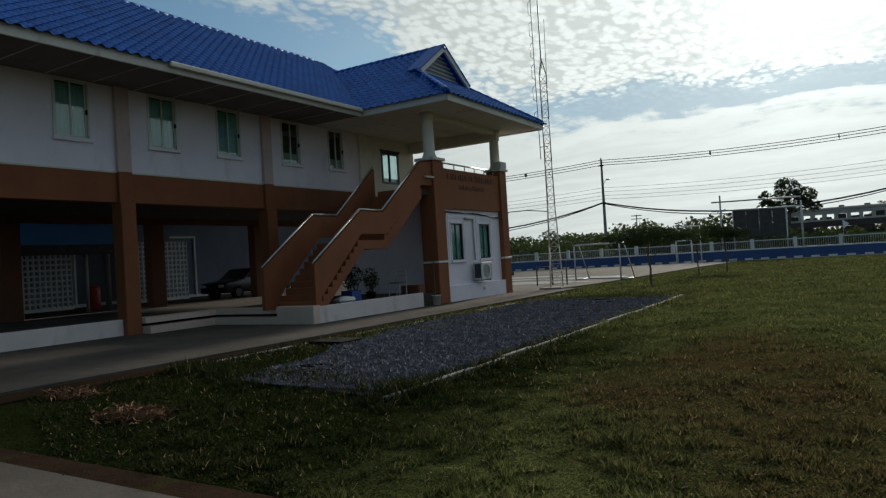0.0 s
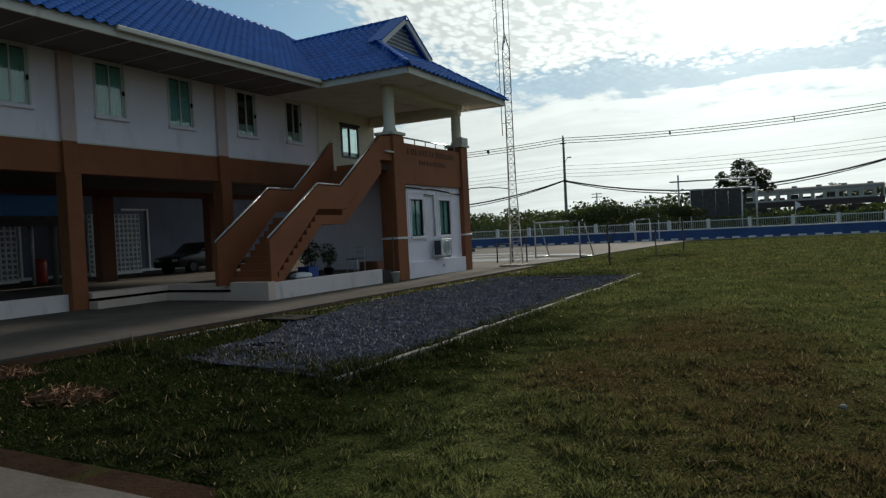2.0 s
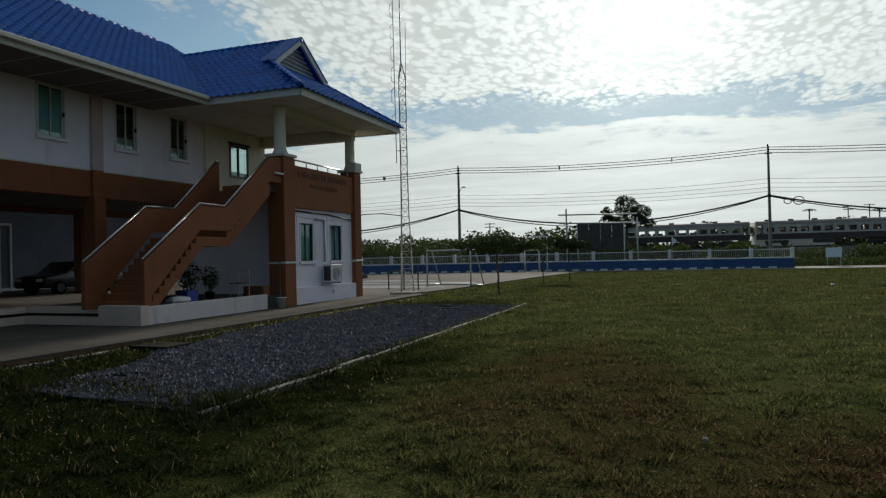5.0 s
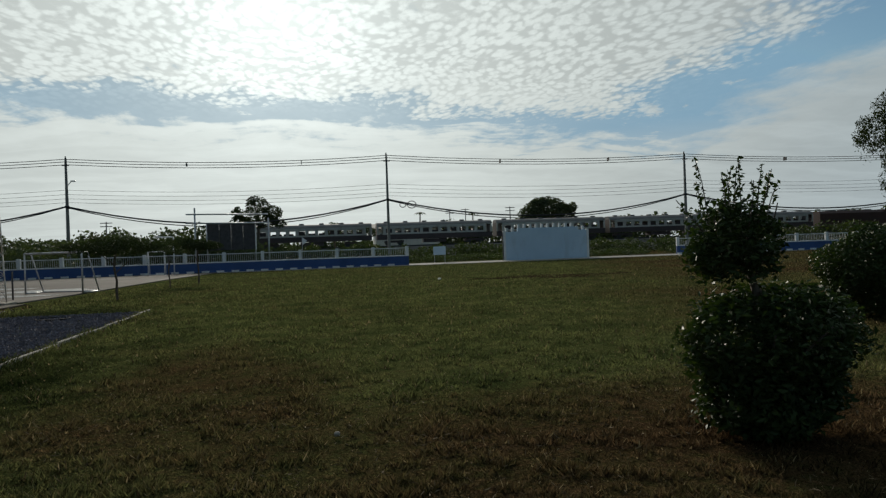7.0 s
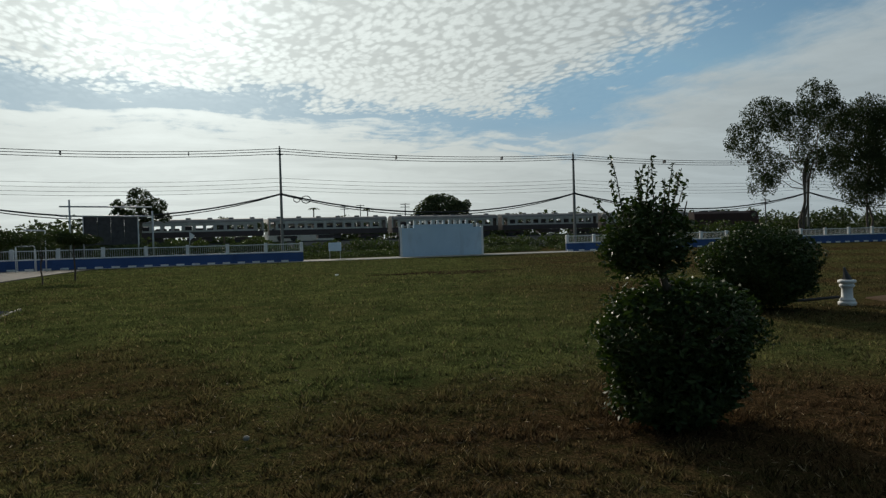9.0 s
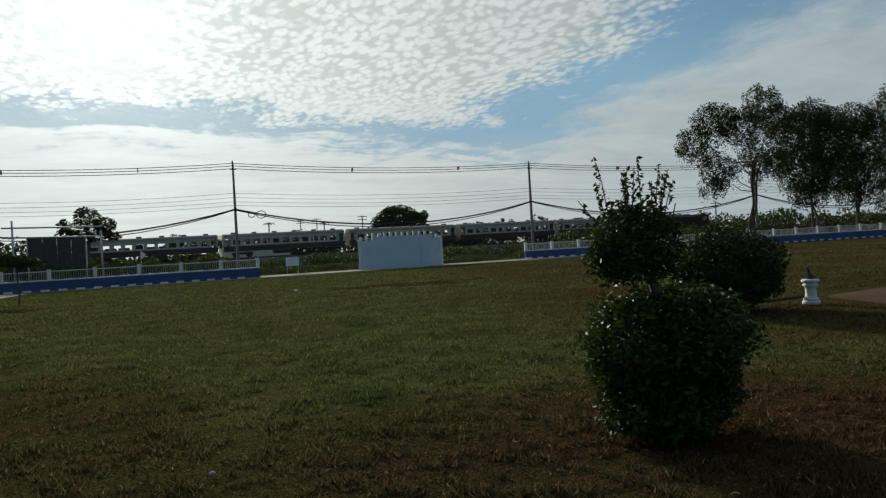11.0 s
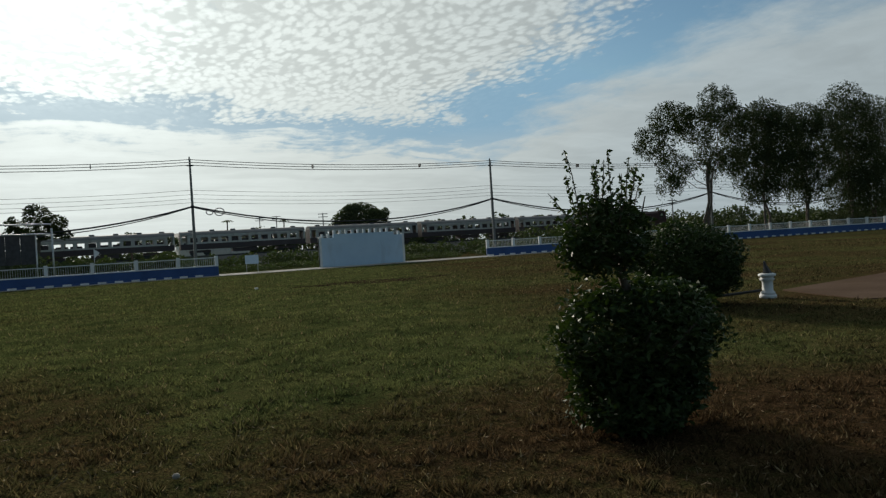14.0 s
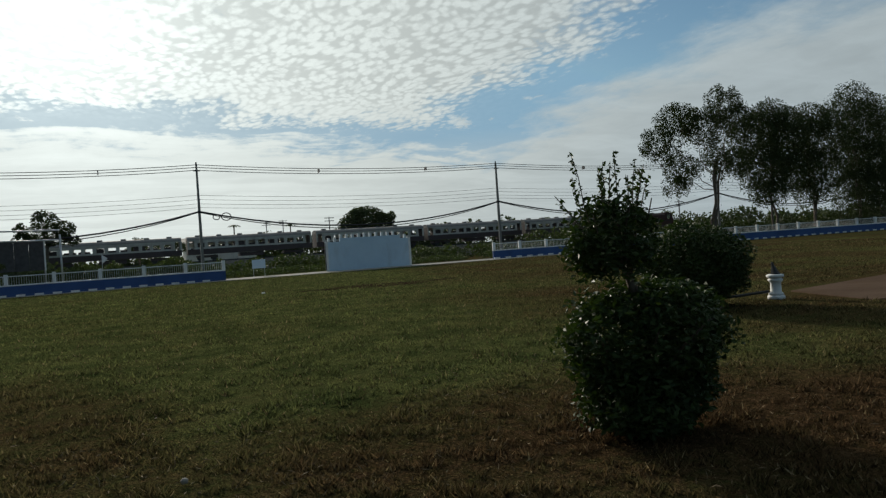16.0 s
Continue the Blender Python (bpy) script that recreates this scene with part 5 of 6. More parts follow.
tree("young_tree", (-7.45, 27.75, 0), (-7.5, 27.8, 1.6), 0.05, [(-7.6, 28.2, 1.95, 1.9, 1.4, 0.30), (-8.5, 28.2, 2.0, 1.1, 0.8, 0.14), (-6.6, 28.2, 1.95, 1.1, 0.9, 0.15), (-7.5, 28.2, 2.2, 0.9, 0.8, 0.14)], 7000, 0.09, LEAF_TREE, BARK, "young tree with thin trunk and flat spreading crown", gap=0.5, gscale=1.6, group="young yard trees")
tree("young_tree", (-6.7, 40.2, 0), (-6.7, 40.2, 1.9), 0.05, [(-6.7, 40.2, 2.1, 1.2, 1.0, 0.3), (-6.0, 40.2, 2.0, 0.7, 0.7, 0.2), (-7.4, 40.2, 2.3, 0.7, 0.6, 0.2)], 6000, 0.10, LEAF_TREE, BARK, "slim young tree with loose layered crown", gap=0.5, gscale=1.4, group="young yard trees")
tree("young_tree", (-7.4, 36.4, 0), (-7.4, 36.4, 1.3), 0.04, [(-7.4, 36.4, 1.9, 0.6, 0.5, 0.3), (-7.6, 36.4, 2.2, 0.9, 0.5, 0.14)], 1100, 0.09, LEAF_TREE, BARK, "thin sapling with sparse leaves", gap=0.62, gscale=1.4, group="young yard trees")


# ---- boundary wall ----
def boundary(name, p, q, label, end_post=True):
    """A low blue wall with white posts, railings and a painted kerb, from p to q in plan."""
    p, q = Vector((*p, 0)), Vector((*q, 0))
    L = (q - p).length
    ang = math.atan2(q.y - p.y, q.x - p.x)
    t = thing(name, p, label, "wall")
    rot = Matrix.Translation(p) @ Matrix.Rotation(ang, 4, "Z")
    def put(nm, bm, mat, lab="", sm=False):
        bm.transform(rot)
        return part(nm, bm, mat, t, lab, sm)
    put("wall", box(bmesh.new(), 0, L, -0.1, 0.1, 0.0, 0.80), BLUEWALL, "blue painted low wall")
    put("coping", box(bmesh.new(), 0, L, -0.13, 0.13, 0.80, 0.90, 0.015), WHITEPAINT, "white wall coping")
    put("top_rail", box(bmesh.new(), 0, L, -0.03, 0.03, 1.50, 1.57), WHITEPAINT, "white top rail")
    n = max(1, round(L / 3.1))
    for i in range(n + 1):
        x = min(max(i * L / n, 0.13), L - 0.13)
        put("post", box(bmesh.new(), x - 0.13, x + 0.13, -0.135, 0.135, 0.902, 1.68, 0.015), WHITEPAINT)
    for i in range(n):
        bm = bmesh.new()
        a, b = i * L / n + 0.2, (i + 1) * L / n - 0.2
        m = int((b - a) / 0.16)
        for j in range(m + 1):
            x = a + (b - a) * j / m
            box(bm, x - 0.013, x + 0.013, -0.013, 0.013, 0.9, 1.5)
        put("railing", bm, GALV, "thin steel railings")["kind"] = "stuff"
    m = int(L / 1.2)
    for j in range(m):
        put("kerb_block", box(bmesh.new(), j * 1.2, j * 1.2 + 0.6, -0.42, -0.2, 0.0, 0.16, 0.01), WHITEPAINT)
        put("kerb_block", box(bmesh.new(), j * 1.2 + 0.602, j * 1.2 + 1.198, -0.42, -0.2, 0.0, 0.16, 0.01), BLUEWALL)
    return t


boundary("boundary_wall", (-46, 60.6), (7.5, 62.3), "low blue and white boundary wall with painted kerb")
boundary("boundary_wall", (34.0, 63.8), (91, 57.0), "low blue and white boundary wall beyond the lawn")


# ---- entrance sign wall, seen from behind ----
def sign_wall():
    t = thing("entrance_sign_wall", (20.9, 64, 0), "pale blue entrance wall with stepped, toothed top edge", "wall")
    part("panel", prism(bmesh.new(), [(16.7, 0.0), (25.1, 0.0), (25.1, 2.7), (24.0, 2.72), (24.0, 3.02), (18.1, 3.02), (18.1, 2.72), (16.7, 2.7)], "y", 64.0, 64.35), PALEBLUE, t, "pale blue rendered panel")
    for x, w in ((16.7, 0.22), (24.88, 0.22)):
        boxpart("edge_pier", (x, x + w, 63.96, 64.4, 0, 2.78), WHITEPAINT, t, "white end pier", 0.015)
    x = 16.95
    while x < 24.95:
        top = 3.02 if 18.1 < x < 23.9 else 2.7
        boxpart("tooth", (x, x + 0.2, 64.02, 64.33, top + 0.004, top + 0.36), WHITEPAINT, t, "", 0.012)
        boxpart("tooth_shade", (x + 0.21, x + 0.30, 64.36, 64.42, top - 0.3, top + 0.2), DARKSTEEL, t, "dark back of raised lettering")
        x += 0.58


sign_wall()
t = thing("notice_board", (10.9, 66.5, 0), "small pale notice board on two legs", "sign")
boxpart("board", (10.4, 11.6, 66.4, 66.46, 0.75, 1.55), PALEBLUE, t, "", 0.01)
for x in (10.5, 11.5):
    part("leg", rod(bmesh.new(), (x, 66.43, 0), (x, 66.43, 0.78), 0.03), GALV, t)

# dark board and pipe frame behind the wall
t = thing("hoarding", (-8.7, 71, 0), "dark panelled hoarding on posts behind the wall", "hoarding")
for i in range(4):
    boxpart("panel", (-10.95 + i * 1.12, -9.85 + i * 1.12, 70.95, 71.05, 1.9, 4.5), DARKSTEEL, t, "dark sheet panel", 0.01)
for x in (-11.0, -6.45):
    part("post", rod(bmesh.new(), (x, 71.1, 0), (x, 71.1, 4.6), 0.07), GALV, t, "", True)
boxpart("edge", (-6.46, -6.36, 70.93, 71.07, 1.85, 4.55), WHITEPAINT, t)
t = thing("pipe_frame", (-8.7, 70, 0), "tall grey pipe frame beside the hoarding", "frame")
for x, h in ((-11.9, 6.0), (-5.1, 4.9)):
    part("post", rod(bmesh.new(), (x, 70, 0), (x, 70, h), 0.08), GALV, t, "", True)
for z in (5.35, 4.5):
    part("bar", rod(bmesh.new(), (-12.7, 70, z + 0.05), (-5.1, 70, z - 0.08), 0.07), GALV, t, "", True)
t = thing("pennant", (-1.9, 68, 0), "small white pennant on a thin pole", "flag")
part("pole", rod(bmesh.new(), (-1.9, 68, 0), (-1.9, 68, 2.9), 0.025), GALV, t)
bm = bmesh.new()
prism(bm, [(-1.88, 2.85), (-1.45, 2.55), (-1.6, 2.35), (-1.88, 2.1)], "y", 67.99, 68.01)
part("cloth", bm, WHITEPAINT, t, "white cloth")

# ---- power line ----
POLES = [(-60.5, 78.9), (-26.05, 78.8), (7.35, 78.6), (44.4, 80.5), (83.5, 81.2), (121, 82)]
TOP = 12.0


def power_pole(x, y, lampy):
    t = thing("power_pole", (x, y, 0), "square concrete power pole carrying cables", "utility pole", "street power poles")
    bm = bmesh.new()
    box(bm, -0.17, 0.17, -0.17, 0.17, 0, TOP, 0.02)
    for v in bm.verts:
        k = 1 - 0.45 * v.co.z / TOP
        v.co.x *= k
        v.co.y *= k
    bm.transform(Matrix.Translation((x, y, 0)))
    part("shaft", bm, POLE_CONC, t)
    boxpart("bracket", (x - 0.35, x + 0.35, y - 0.16, y - 0.05, TOP - 0.75, TOP - 0.62), DARKSTEEL, t)
    for dx in (-0.02,):
        part("insulator", lathe(bmesh.new(), [(0.07, TOP), (0.1, TOP + 0.06), (0.05, TOP + 0.12), (0.09, TOP + 0.18), (0.03, TOP + 0.26)], x + dx, y, 8), DARKSTEEL, t, "", True)
    boxpart("clamp", (x - 0.16, x + 0.16, y - 0.2, y + 0.2, 6.95, 7.1), DARKSTEEL, t)
    if lampy:
        part("lamp_arm", polyrod(bmesh.new(), [(x, y, 9.0), (x + 0.35, y - 0.2, 9.4), (x + 0.6, y - 0.4, 9.6)], 0.035), GALV, t, "", True)
        boxpart("lamp_head", (x + 0.55, x + 1.0, y - 0.5, y - 0.3, 9.55, 9.68), GALV, t, "grey street lamp head", 0.02)


for i, (x, y) in enumerate(POLES):
    power_pole(x, y, i == 1)


def tube(bm, pts, r, seg=5):
    """One unbroken tube along the points."""
    prev = None
    for i, p in enumerate(pts):
        d = (Vector(pts[min(i + 1, len(pts) - 1)]) - Vector(pts[max(i - 1, 0)])).normalized()
        s = d.cross(Vector((0, 0, 1)))
        s = s.normalized() if s.length > 0.01 else Vector((1, 0, 0))
        u = s.cross(d)
        ring = [bm.verts.new(Vector(p) + s * r * math.cos(k * math.tau / seg) + u * r * math.sin(k * math.tau / seg)) for k in range(seg)]
        if prev:
            for k in range(seg):
                bm.faces.new((prev[k], prev[(k + 1) % seg], ring[(k + 1) % seg], ring[k]))
        prev = ring
    bmesh.ops.recalc_face_normals(bm, faces=bm.faces)
    return bm


def span(bm, a, b, sag, r, k=10):
    pts = []
    for i in range(k + 1):
        u = i / k
        p = Vector(a).lerp(Vector(b), u)
        p.z -= sag * 4 * u * (1 - u)
        pts.append(p)
    tube(bm, pts, r)


for (x0, y0), (x1, y1) in zip(POLES, POLES[1:]):
    t = thing("power_line", ((x0 + x1) / 2, (y0 + y1) / 2, 0), "black power cables strung between street poles", "cable", "street cables")
    for z, dy in ((TOP - 0.05, 0), (TOP - 0.35, -0.2), (TOP - 0.6, 0.2)):
        bm = bmesh.new(); span(bm, (x0, y0 + dy, z), (x1, y1 + dy, z), 0.55, 0.036)
        part("wire", bm, CABLE, t)
    bm = bmesh.new(); span(bm, (x0, y0 - 0.2, 7.0), (x1, y1 - 0.2, 7.0), 2.2, 0.085, 14)
    part("trunk_cable", bm, CABLE, t, "thick sagging cable")
    bm = bmesh.new(); span(bm, (x0, y0 - 0.25, 6.9), (x1, y1 - 0.25, 6.95), 2.45, 0.05, 14)
    part("trunk_cable", bm, CABLE, t)
    for z in (8.75, 8.3, 7.85, 7.45):
        bm = bmesh.new(); span(bm, (x0, y0 + 0.15, z), (x1, y1 + 0.15, z), 0.5, 0.017)
        part("thin_wire", bm, CABLE, t)
    for u in (0.36, 0.72):
        z = TOP - 0.35 - 0.55 * 4 * u * (1 - u)
        boxpart("spacer", (x0 + (x1 - x0) * u - 0.04, x0 + (x1 - x0) * u + 0.04, (y0 + y1) / 2 - 0.3, (y0 + y1) / 2 + 0.3, z - 0.12, z + 0.30), DARKSTEEL, t)
bm = bmesh.new()
for dx, r in ((0.9, 0.35), (1.9, 0.5)):
    polyrod(bm, [(8.1 + dx + r * math.cos(a), 78.3, 6.35 + r * 0.8 * math.sin(a)) for a in [k * math.tau / 14 for k in range(15)]], 0.05, 5)
tagged(part("cable_loop", bm, CABLE), "coiled spare cable hanging from the bundle", "cable")
for x, y, h in ((-33.5, 118, 7.2), (35.0, 128, 8.6), (31.0, 150, 9.6), (27.5, 150, 9.4), (84, 90, 6.6)):
    t = thing("telegraph_pole", (x, y, 0), "distant telegraph pole with short crossarms", "utility pole", "telegraph poles")
    part("shaft", rod(bmesh.new(), (x, y, 0), (x, y, h), 0.13, 0.09), POLE_CONC, t, "", True)
    for z in (h - 0.25, h - 0.8):
        boxpart("crossarm", (x - 0.9, x + 0.9, y - 0.06, y + 0.06, z, z + 0.12), DARKSTEEL, t)


# ---- train ----
COACH = material("coach_paint", (0.44, 0.42, 0.39), (0.56, 0.54, 0.50), 0.5, 0.6, 0.05, 6, stain=(0.25, 0.2, 0.16), stain_amount=0.5)
COACH_DARK = material("coach_lower_paint", (0.045, 0.035, 0.04), (0.085, 0.06, 0.06), 0.5, 0.6, 0.05, 6)
COACH_ROOF = material("coach_roof", (0.16, 0.15, 0.145), (0.24, 0.23, 0.22), 0.6, 0.8, 0.05, 6)
LOCO = material("locomotive_paint", (0.045, 0.020, 0.018), (0.075, 0.030, 0.025), 0.4, 0.6, 0.05, 6, stain=(0.05, 0.03, 0.03), stain_amount=0.6)
TY, TZ = 112.0, 1.95          # track


def coach_at_origin(length=18.6):
    t = thing("railway_coach", (0, 0, 0), "grey and dark passenger railway coach with open windows", "railway coach", "train coaches")
    L = length / 2
    for s in (-1, 1):
        bm = bmesh.new()
        hs = []
        n = 11
        for i in range(n):
            c = -L + 1.9 + i * (length - 3.8) / (n - 1)
            hs.append((c - 0.5, c + 0.5, 2.0, 2.72))
        door = [(-L + 0.25, -L + 0.95, 1.1, 3.0), (L - 0.95, L - 0.25, 1.1, 3.0)]
        wall_with_holes(bm, 1.32, 1.40, -L, L, 1.75, 3.1, hs + [(a, b, 1.75, 3.0) for a, b, _, _ in door])
        bm.transform(Matrix.Rotation(radians(90 if s > 0 else -90), 4, "Z"))
        part("side", bm, COACH, t, "pale upper coach side with windows")
        bm = bmesh.new(); box(bm, -L, L, s * 1.36 - 0.04, s * 1.36 + 0.04, 0.95, 1.748)
        part("lower_side", bm, COACH_DARK, t, "dark lower coach side")
    bm = bmesh.new()
    prism(bm, [(-1.44, 3.1), (-1.2, 3.4), (-0.7, 3.6), (0, 3.68), (0.7, 3.6), (1.2, 3.4), (1.44, 3.1)], "x", -L, L)
    part("roof", bm, COACH_ROOF, t, "rounded grey coach roof")
    for i in range(6):
        x = -L + 1.6 + i * (length - 3.2) / 5
        boxpart("roof_vent", (x - 0.35, x + 0.35, -0.3, 0.3, 3.62, 3.86), COACH_ROOF, t, "", 0.04)
    boxpart("floor", (-L, L, -1.32, 1.32, 0.95, 1.1), COACH_DARK, t)
    for i in range(9):
        x = -L + 2.2 + i * (length - 4.4) / 8
        boxpart("seat_bench", (x - 0.72, x + 0.72, -1.1, 1.1, 1.1, 2.28 + 0.35 * ((i * 7) % 3 == 0)), COACH_DARK, t, "", 0.05)
    for a in (-L, L - 0.08):
        boxpart("end_wall", (a, a + 0.08, -1.3, 1.3, 1.1, 3.1), COACH_DARK, t)
    for a in (-L + 2.8, L - 2.8):
        bm = bmesh.new(); box(bm, a - 1.5, a + 1.5, -0.9, 0.9, 0.45, 0.8)
        bg = part("bogie", bm, COACH_DARK, t)
        for dx in (-1, 1):
            for s in (-1, 1):
                part("wheel", rod(bmesh.new(), (a + dx, s * 0.7, 0.43), (a + dx, s * 0.82, 0.43), 0.42, None, 14), DARKSTEEL, bg)
    boxpart("underframe_box", (-1.8, 1.8, -1.1, 1.1, 0.35, 0.9), COACH_DARK, t)
    return t


coach = coach_at_origin()
first = True
for i in range(5):
    m = pose(76.0 - i * 19.4, TY, TZ)
    if first:
        coach.matrix_basis = m
        first = False
    else:
        copy_thing(coach, m)


def locomotive(x):
    t = thing("diesel_locomotive", (x, TY, TZ), "dark red diesel locomotive at the head of the train", "locomotive")
    z = TZ
    bm = bmesh.new()
    prism(bm, [(TY - 1.35, z + 1.1), (TY - 1.35, z + 3.1), (TY - 0.9, z + 3.5), (TY + 0.9, z + 3.5), (TY + 1.35, z + 3.1), (TY + 1.35, z + 1.1)], "x", x - 7.5, x + 5.6)
    part("hood", bm, LOCO, t, "long dark red engine hood")
    bm = bmesh.new()
    prism(bm, [(x + 5.6, z + 1.1), (x + 7.6, z + 1.1), (x + 7.6, z + 2.4), (x + 7.1, z + 3.5), (x + 5.6, z + 3.6)], "y", TY - 1.35, TY + 1.35)
    part("cab", bm, LOCO, t, "driver's cab")
    for s in (-1, 1):
        boxpart("cab_window", (x + 5.9, x + 6.8, TY + s * 1.35 - 0.02, TY + s * 1.35 + 0.02, z + 2.4, z + 3.1), GLASS, t)
        boxpart("side_rail", (x - 7.5, x + 7.5, TY + s * 1.4 - 0.03, TY + s * 1.4 + 0.03, z + 1.9, z + 1.95), DARKSTEEL, t)
    boxpart("frame", (x - 7.8, x + 7.8, TY - 1.4, TY + 1.4, z + 0.85, z + 1.1), COACH_DARK, t)
    boxpart("fuel_tank", (x - 2, x + 2, TY - 1.2, TY + 1.2, z + 0.3, z + 0.85), COACH_DARK, t, "", 0.05)
    for i in range(4):
        boxpart("roof_fan", (x - 5 + i * 2.4, x - 3.6 + i * 2.4, TY - 0.5, TY + 0.5, z + 3.5, z + 3.68), COACH_ROOF, t, "", 0.04)
    for a in (-5, 5):
        bm = bmesh.new(); box(bm, x + a - 1.8, x + a + 1.8, TY - 0.9, TY + 0.9, z + 0.45, z + 0.85)
        bg = part("bogie", bm, COACH_DARK, t)
        for dx in (-1.3, 0, 1.3):
            part("wheel", rod(bmesh.new(), (x + a + dx, TY - 0.85, z + 0.45), (x + a + dx, TY + 0.85, z + 0.45), 0.45, None, 14), DARKSTEEL, bg)


locomotive(94.2)
bm = bmesh.new()
prism(bm, [(TY - 5.5, -0.3), (TY - 2.4, TZ - 0.2), (TY + 2.4, TZ - 0.2), (TY + 5.5, -0.3)], "x", -400, 500)
tagged(part("railway_bank", bm, material("ballast", (0.10, 0.09, 0.08), (0.18, 0.165, 0.15), 0.8, 0.95, 0.6, 12)), "stone railway embankment", "embankment", kind="structure")
for s in (-0.5, 0.5):
    tagged(part("rail", box(bmesh.new(), -400, 500, TY + s - 0.04, TY + s + 0.04, TZ - 0.2, TZ), DARKSTEEL), "steel railway rail on the embankment", "rail", kind="structure")


# ---- buildings behind the railway ----
def shed(x0, x1, y, h0, h1, depth, wallm, label, nwin):
    t = thing("shed", ((x0 + x1) / 2, y, 0), label, "building", "sheds beyond the railway")
    boxpart("wall", (x0, x1, y, y + depth, 0, h0), wallm, t, "pale rendered wall")
    bm = bmesh.new(); prism(bm, [(y - 1.2, h0 - 0.1), (y + depth / 2, h1), (y + depth + 1.2, h0 - 0.1), (y + depth + 1.2, h0 - 0.3), (y - 1.2, h0 - 0.3)], "x", x0 - 1, x1 + 1)
    part("roof", bm, COACH_ROOF, t, "shallow grey sheet roof")
    for i in range(nwin):
        c = x0 + (i + 0.5) * (x1 - x0) / nwin
        w = boxpart("window", (c - 0.6, c + 0.6, y - 0.05, y + 0.02, h0 - 2.2, h0 - 1.0), WHITEPAINT, t)
        boxpart("pane", (c - 0.5, c + 0.5, y - 0.07, y - 0.05, h0 - 2.1, h0 - 1.1), ALU, w)


shed(10.6, 23.4, 140, 5.6, 6.6, 9, FASCIA, "long low pale shed with sheet roof", 5)


# ---- woods and bushes in the distance ----
def wood(name, x0, x1, y, h, n, size, label, seed, mat=LEAF_FAR_HAZE, depth=4.0, base=0.0):
    """An uneven row of crowns as one mass of leaves."""
    r = np.random.default_rng(seed)
    blobs = []
    x = x0
    while x < x1:
        w = r.uniform(1.5, 4.0) * h / 5
        hh = h * r.uniform(0.6, 1.05)
        blobs.append((x, y + r.uniform(-depth, depth) * 0.5, base + hh * 0.5, w, depth * 0.6, hh * 0.55))
        x += w * r.uniform(0.7, 1.1)
    v, f = leaf_cloud(in_blobs(blobs, n, 0.3), size, aspect=0.7)
    tagged(mesh_part(name, v, f, mat), label, "trees", kind="stuff")


wood("far_trees", -130, -11, 126, 6.4, 30000, 0.6, "dark line of trees beyond the railway", 1, depth=6)
wood("far_trees", -14, 30, 152, 4.6, 9000, 0.7, "dark line of trees beyond the railway", 21, depth=6)
wood("far_trees", 24, 70, 146, 7.0, 7000, 0.75, "dark line of trees beyond the railway", 2, depth=6)
wood("far_trees", 60, 260, 150, 7.5, 16000, 0.9, "dark line of trees beyond the railway", 3, depth=6)
wood("far_trees", -420, -120, 170, 9.0, 12000, 1.1, "dark line of trees beyond the railway", 4, depth=8)
wood("track_bushes", -70, -10, 96, 4.2, 24000, 0.4, "dark overgrown bushes beside the railway", 5, LEAF_FAR_HAZE, 5)
wood("track_bushes", -12, 7, 92, 2.4, 8000, 0.34, "weedy bushes beside the railway", 25, WEEDS, 5)
wood("track_bushes", 7, 60, 88, 1.9, 14000, 0.3, "tall weeds beside the railway", 6, WEEDS, 5)
wood("track_bushes", 58, 130, 92, 3.4, 12000, 0.4, "weedy bushes beside the railway", 7, WEEDS, 5)
wood("wall_hedge", -46, -22, 66.5, 3.2, 9000, 0.25, "dark overgrown hedge behind the wall", 8, LEAF_FAR_HAZE, 2.5)
wood("verge_weeds", 7, 34, 71, 0.75, 12000, 0.16, "rough weeds along the road verge", 9, WEEDS, 4)
wood("verge_weeds", -22, 7, 67, 0.9, 9000, 0.18, "rough weeds behind the wall", 10, WEEDS, 3)
wood("verge_weeds", 36, 100, 70, 0.9, 10000, 0.2, "rough weeds behind the wall", 12, WEEDS, 3)

tree("roadside_tree", (-8.8, 102, 0), (-8.8, 102, 5.5), 0.28, [(-9.0, 102, 8.0, 1.9, 1.8, 1.4), (-10.9, 102, 7.1, 1.5, 1.5, 1.1), (-6.9, 102, 7.0, 1.5, 1.5, 1.2), (-8.6, 102, 6.0, 2.9, 2, 1.0), (-9.3, 102, 9.2, 0.6, 0.6, 0.5), (-6.3, 102, 5.6, 1.4, 1.2, 0.7), (-11.6, 102, 6.0, 1.1, 1.1, 0.8)], 4200, 0.42, LEAF_TREE, BARK, "open-crowned tree beyond the wall", gap=0.6, gscale=0.8)
tree("spreading_tree", (44, 134, 0), (44, 134, 6.0), 0.4, [(44.2, 134, 8.3, 4.4, 3, 2.3), (41.0, 134, 7.2, 2.6, 2.5, 1.7), (47.8, 134, 7.6, 2.5, 2.2, 1.9), (49.6, 134, 8.6, 0.9, 0.9, 1.0), (43, 134, 9.6, 2.0, 2, 1.0)], 7500, 0.5, LEAF_FAR_HAZE, BARK, "dense rounded tree beyond the railway", shell=0.3)
tree("roadside_tree", (2.0, 120, 0), (2, 120, 4), 0.18, [(2, 120, 4.9, 1.5, 1.4, 1.3), (1.2, 120, 4.0, 1.3, 1.3, 0.9), (6.5, 122, 4.4, 3.0, 2.0, 1.1)], 2600, 0.4, LEAF_FAR_HAZE, BARK, "small rounded tree beyond the railway")
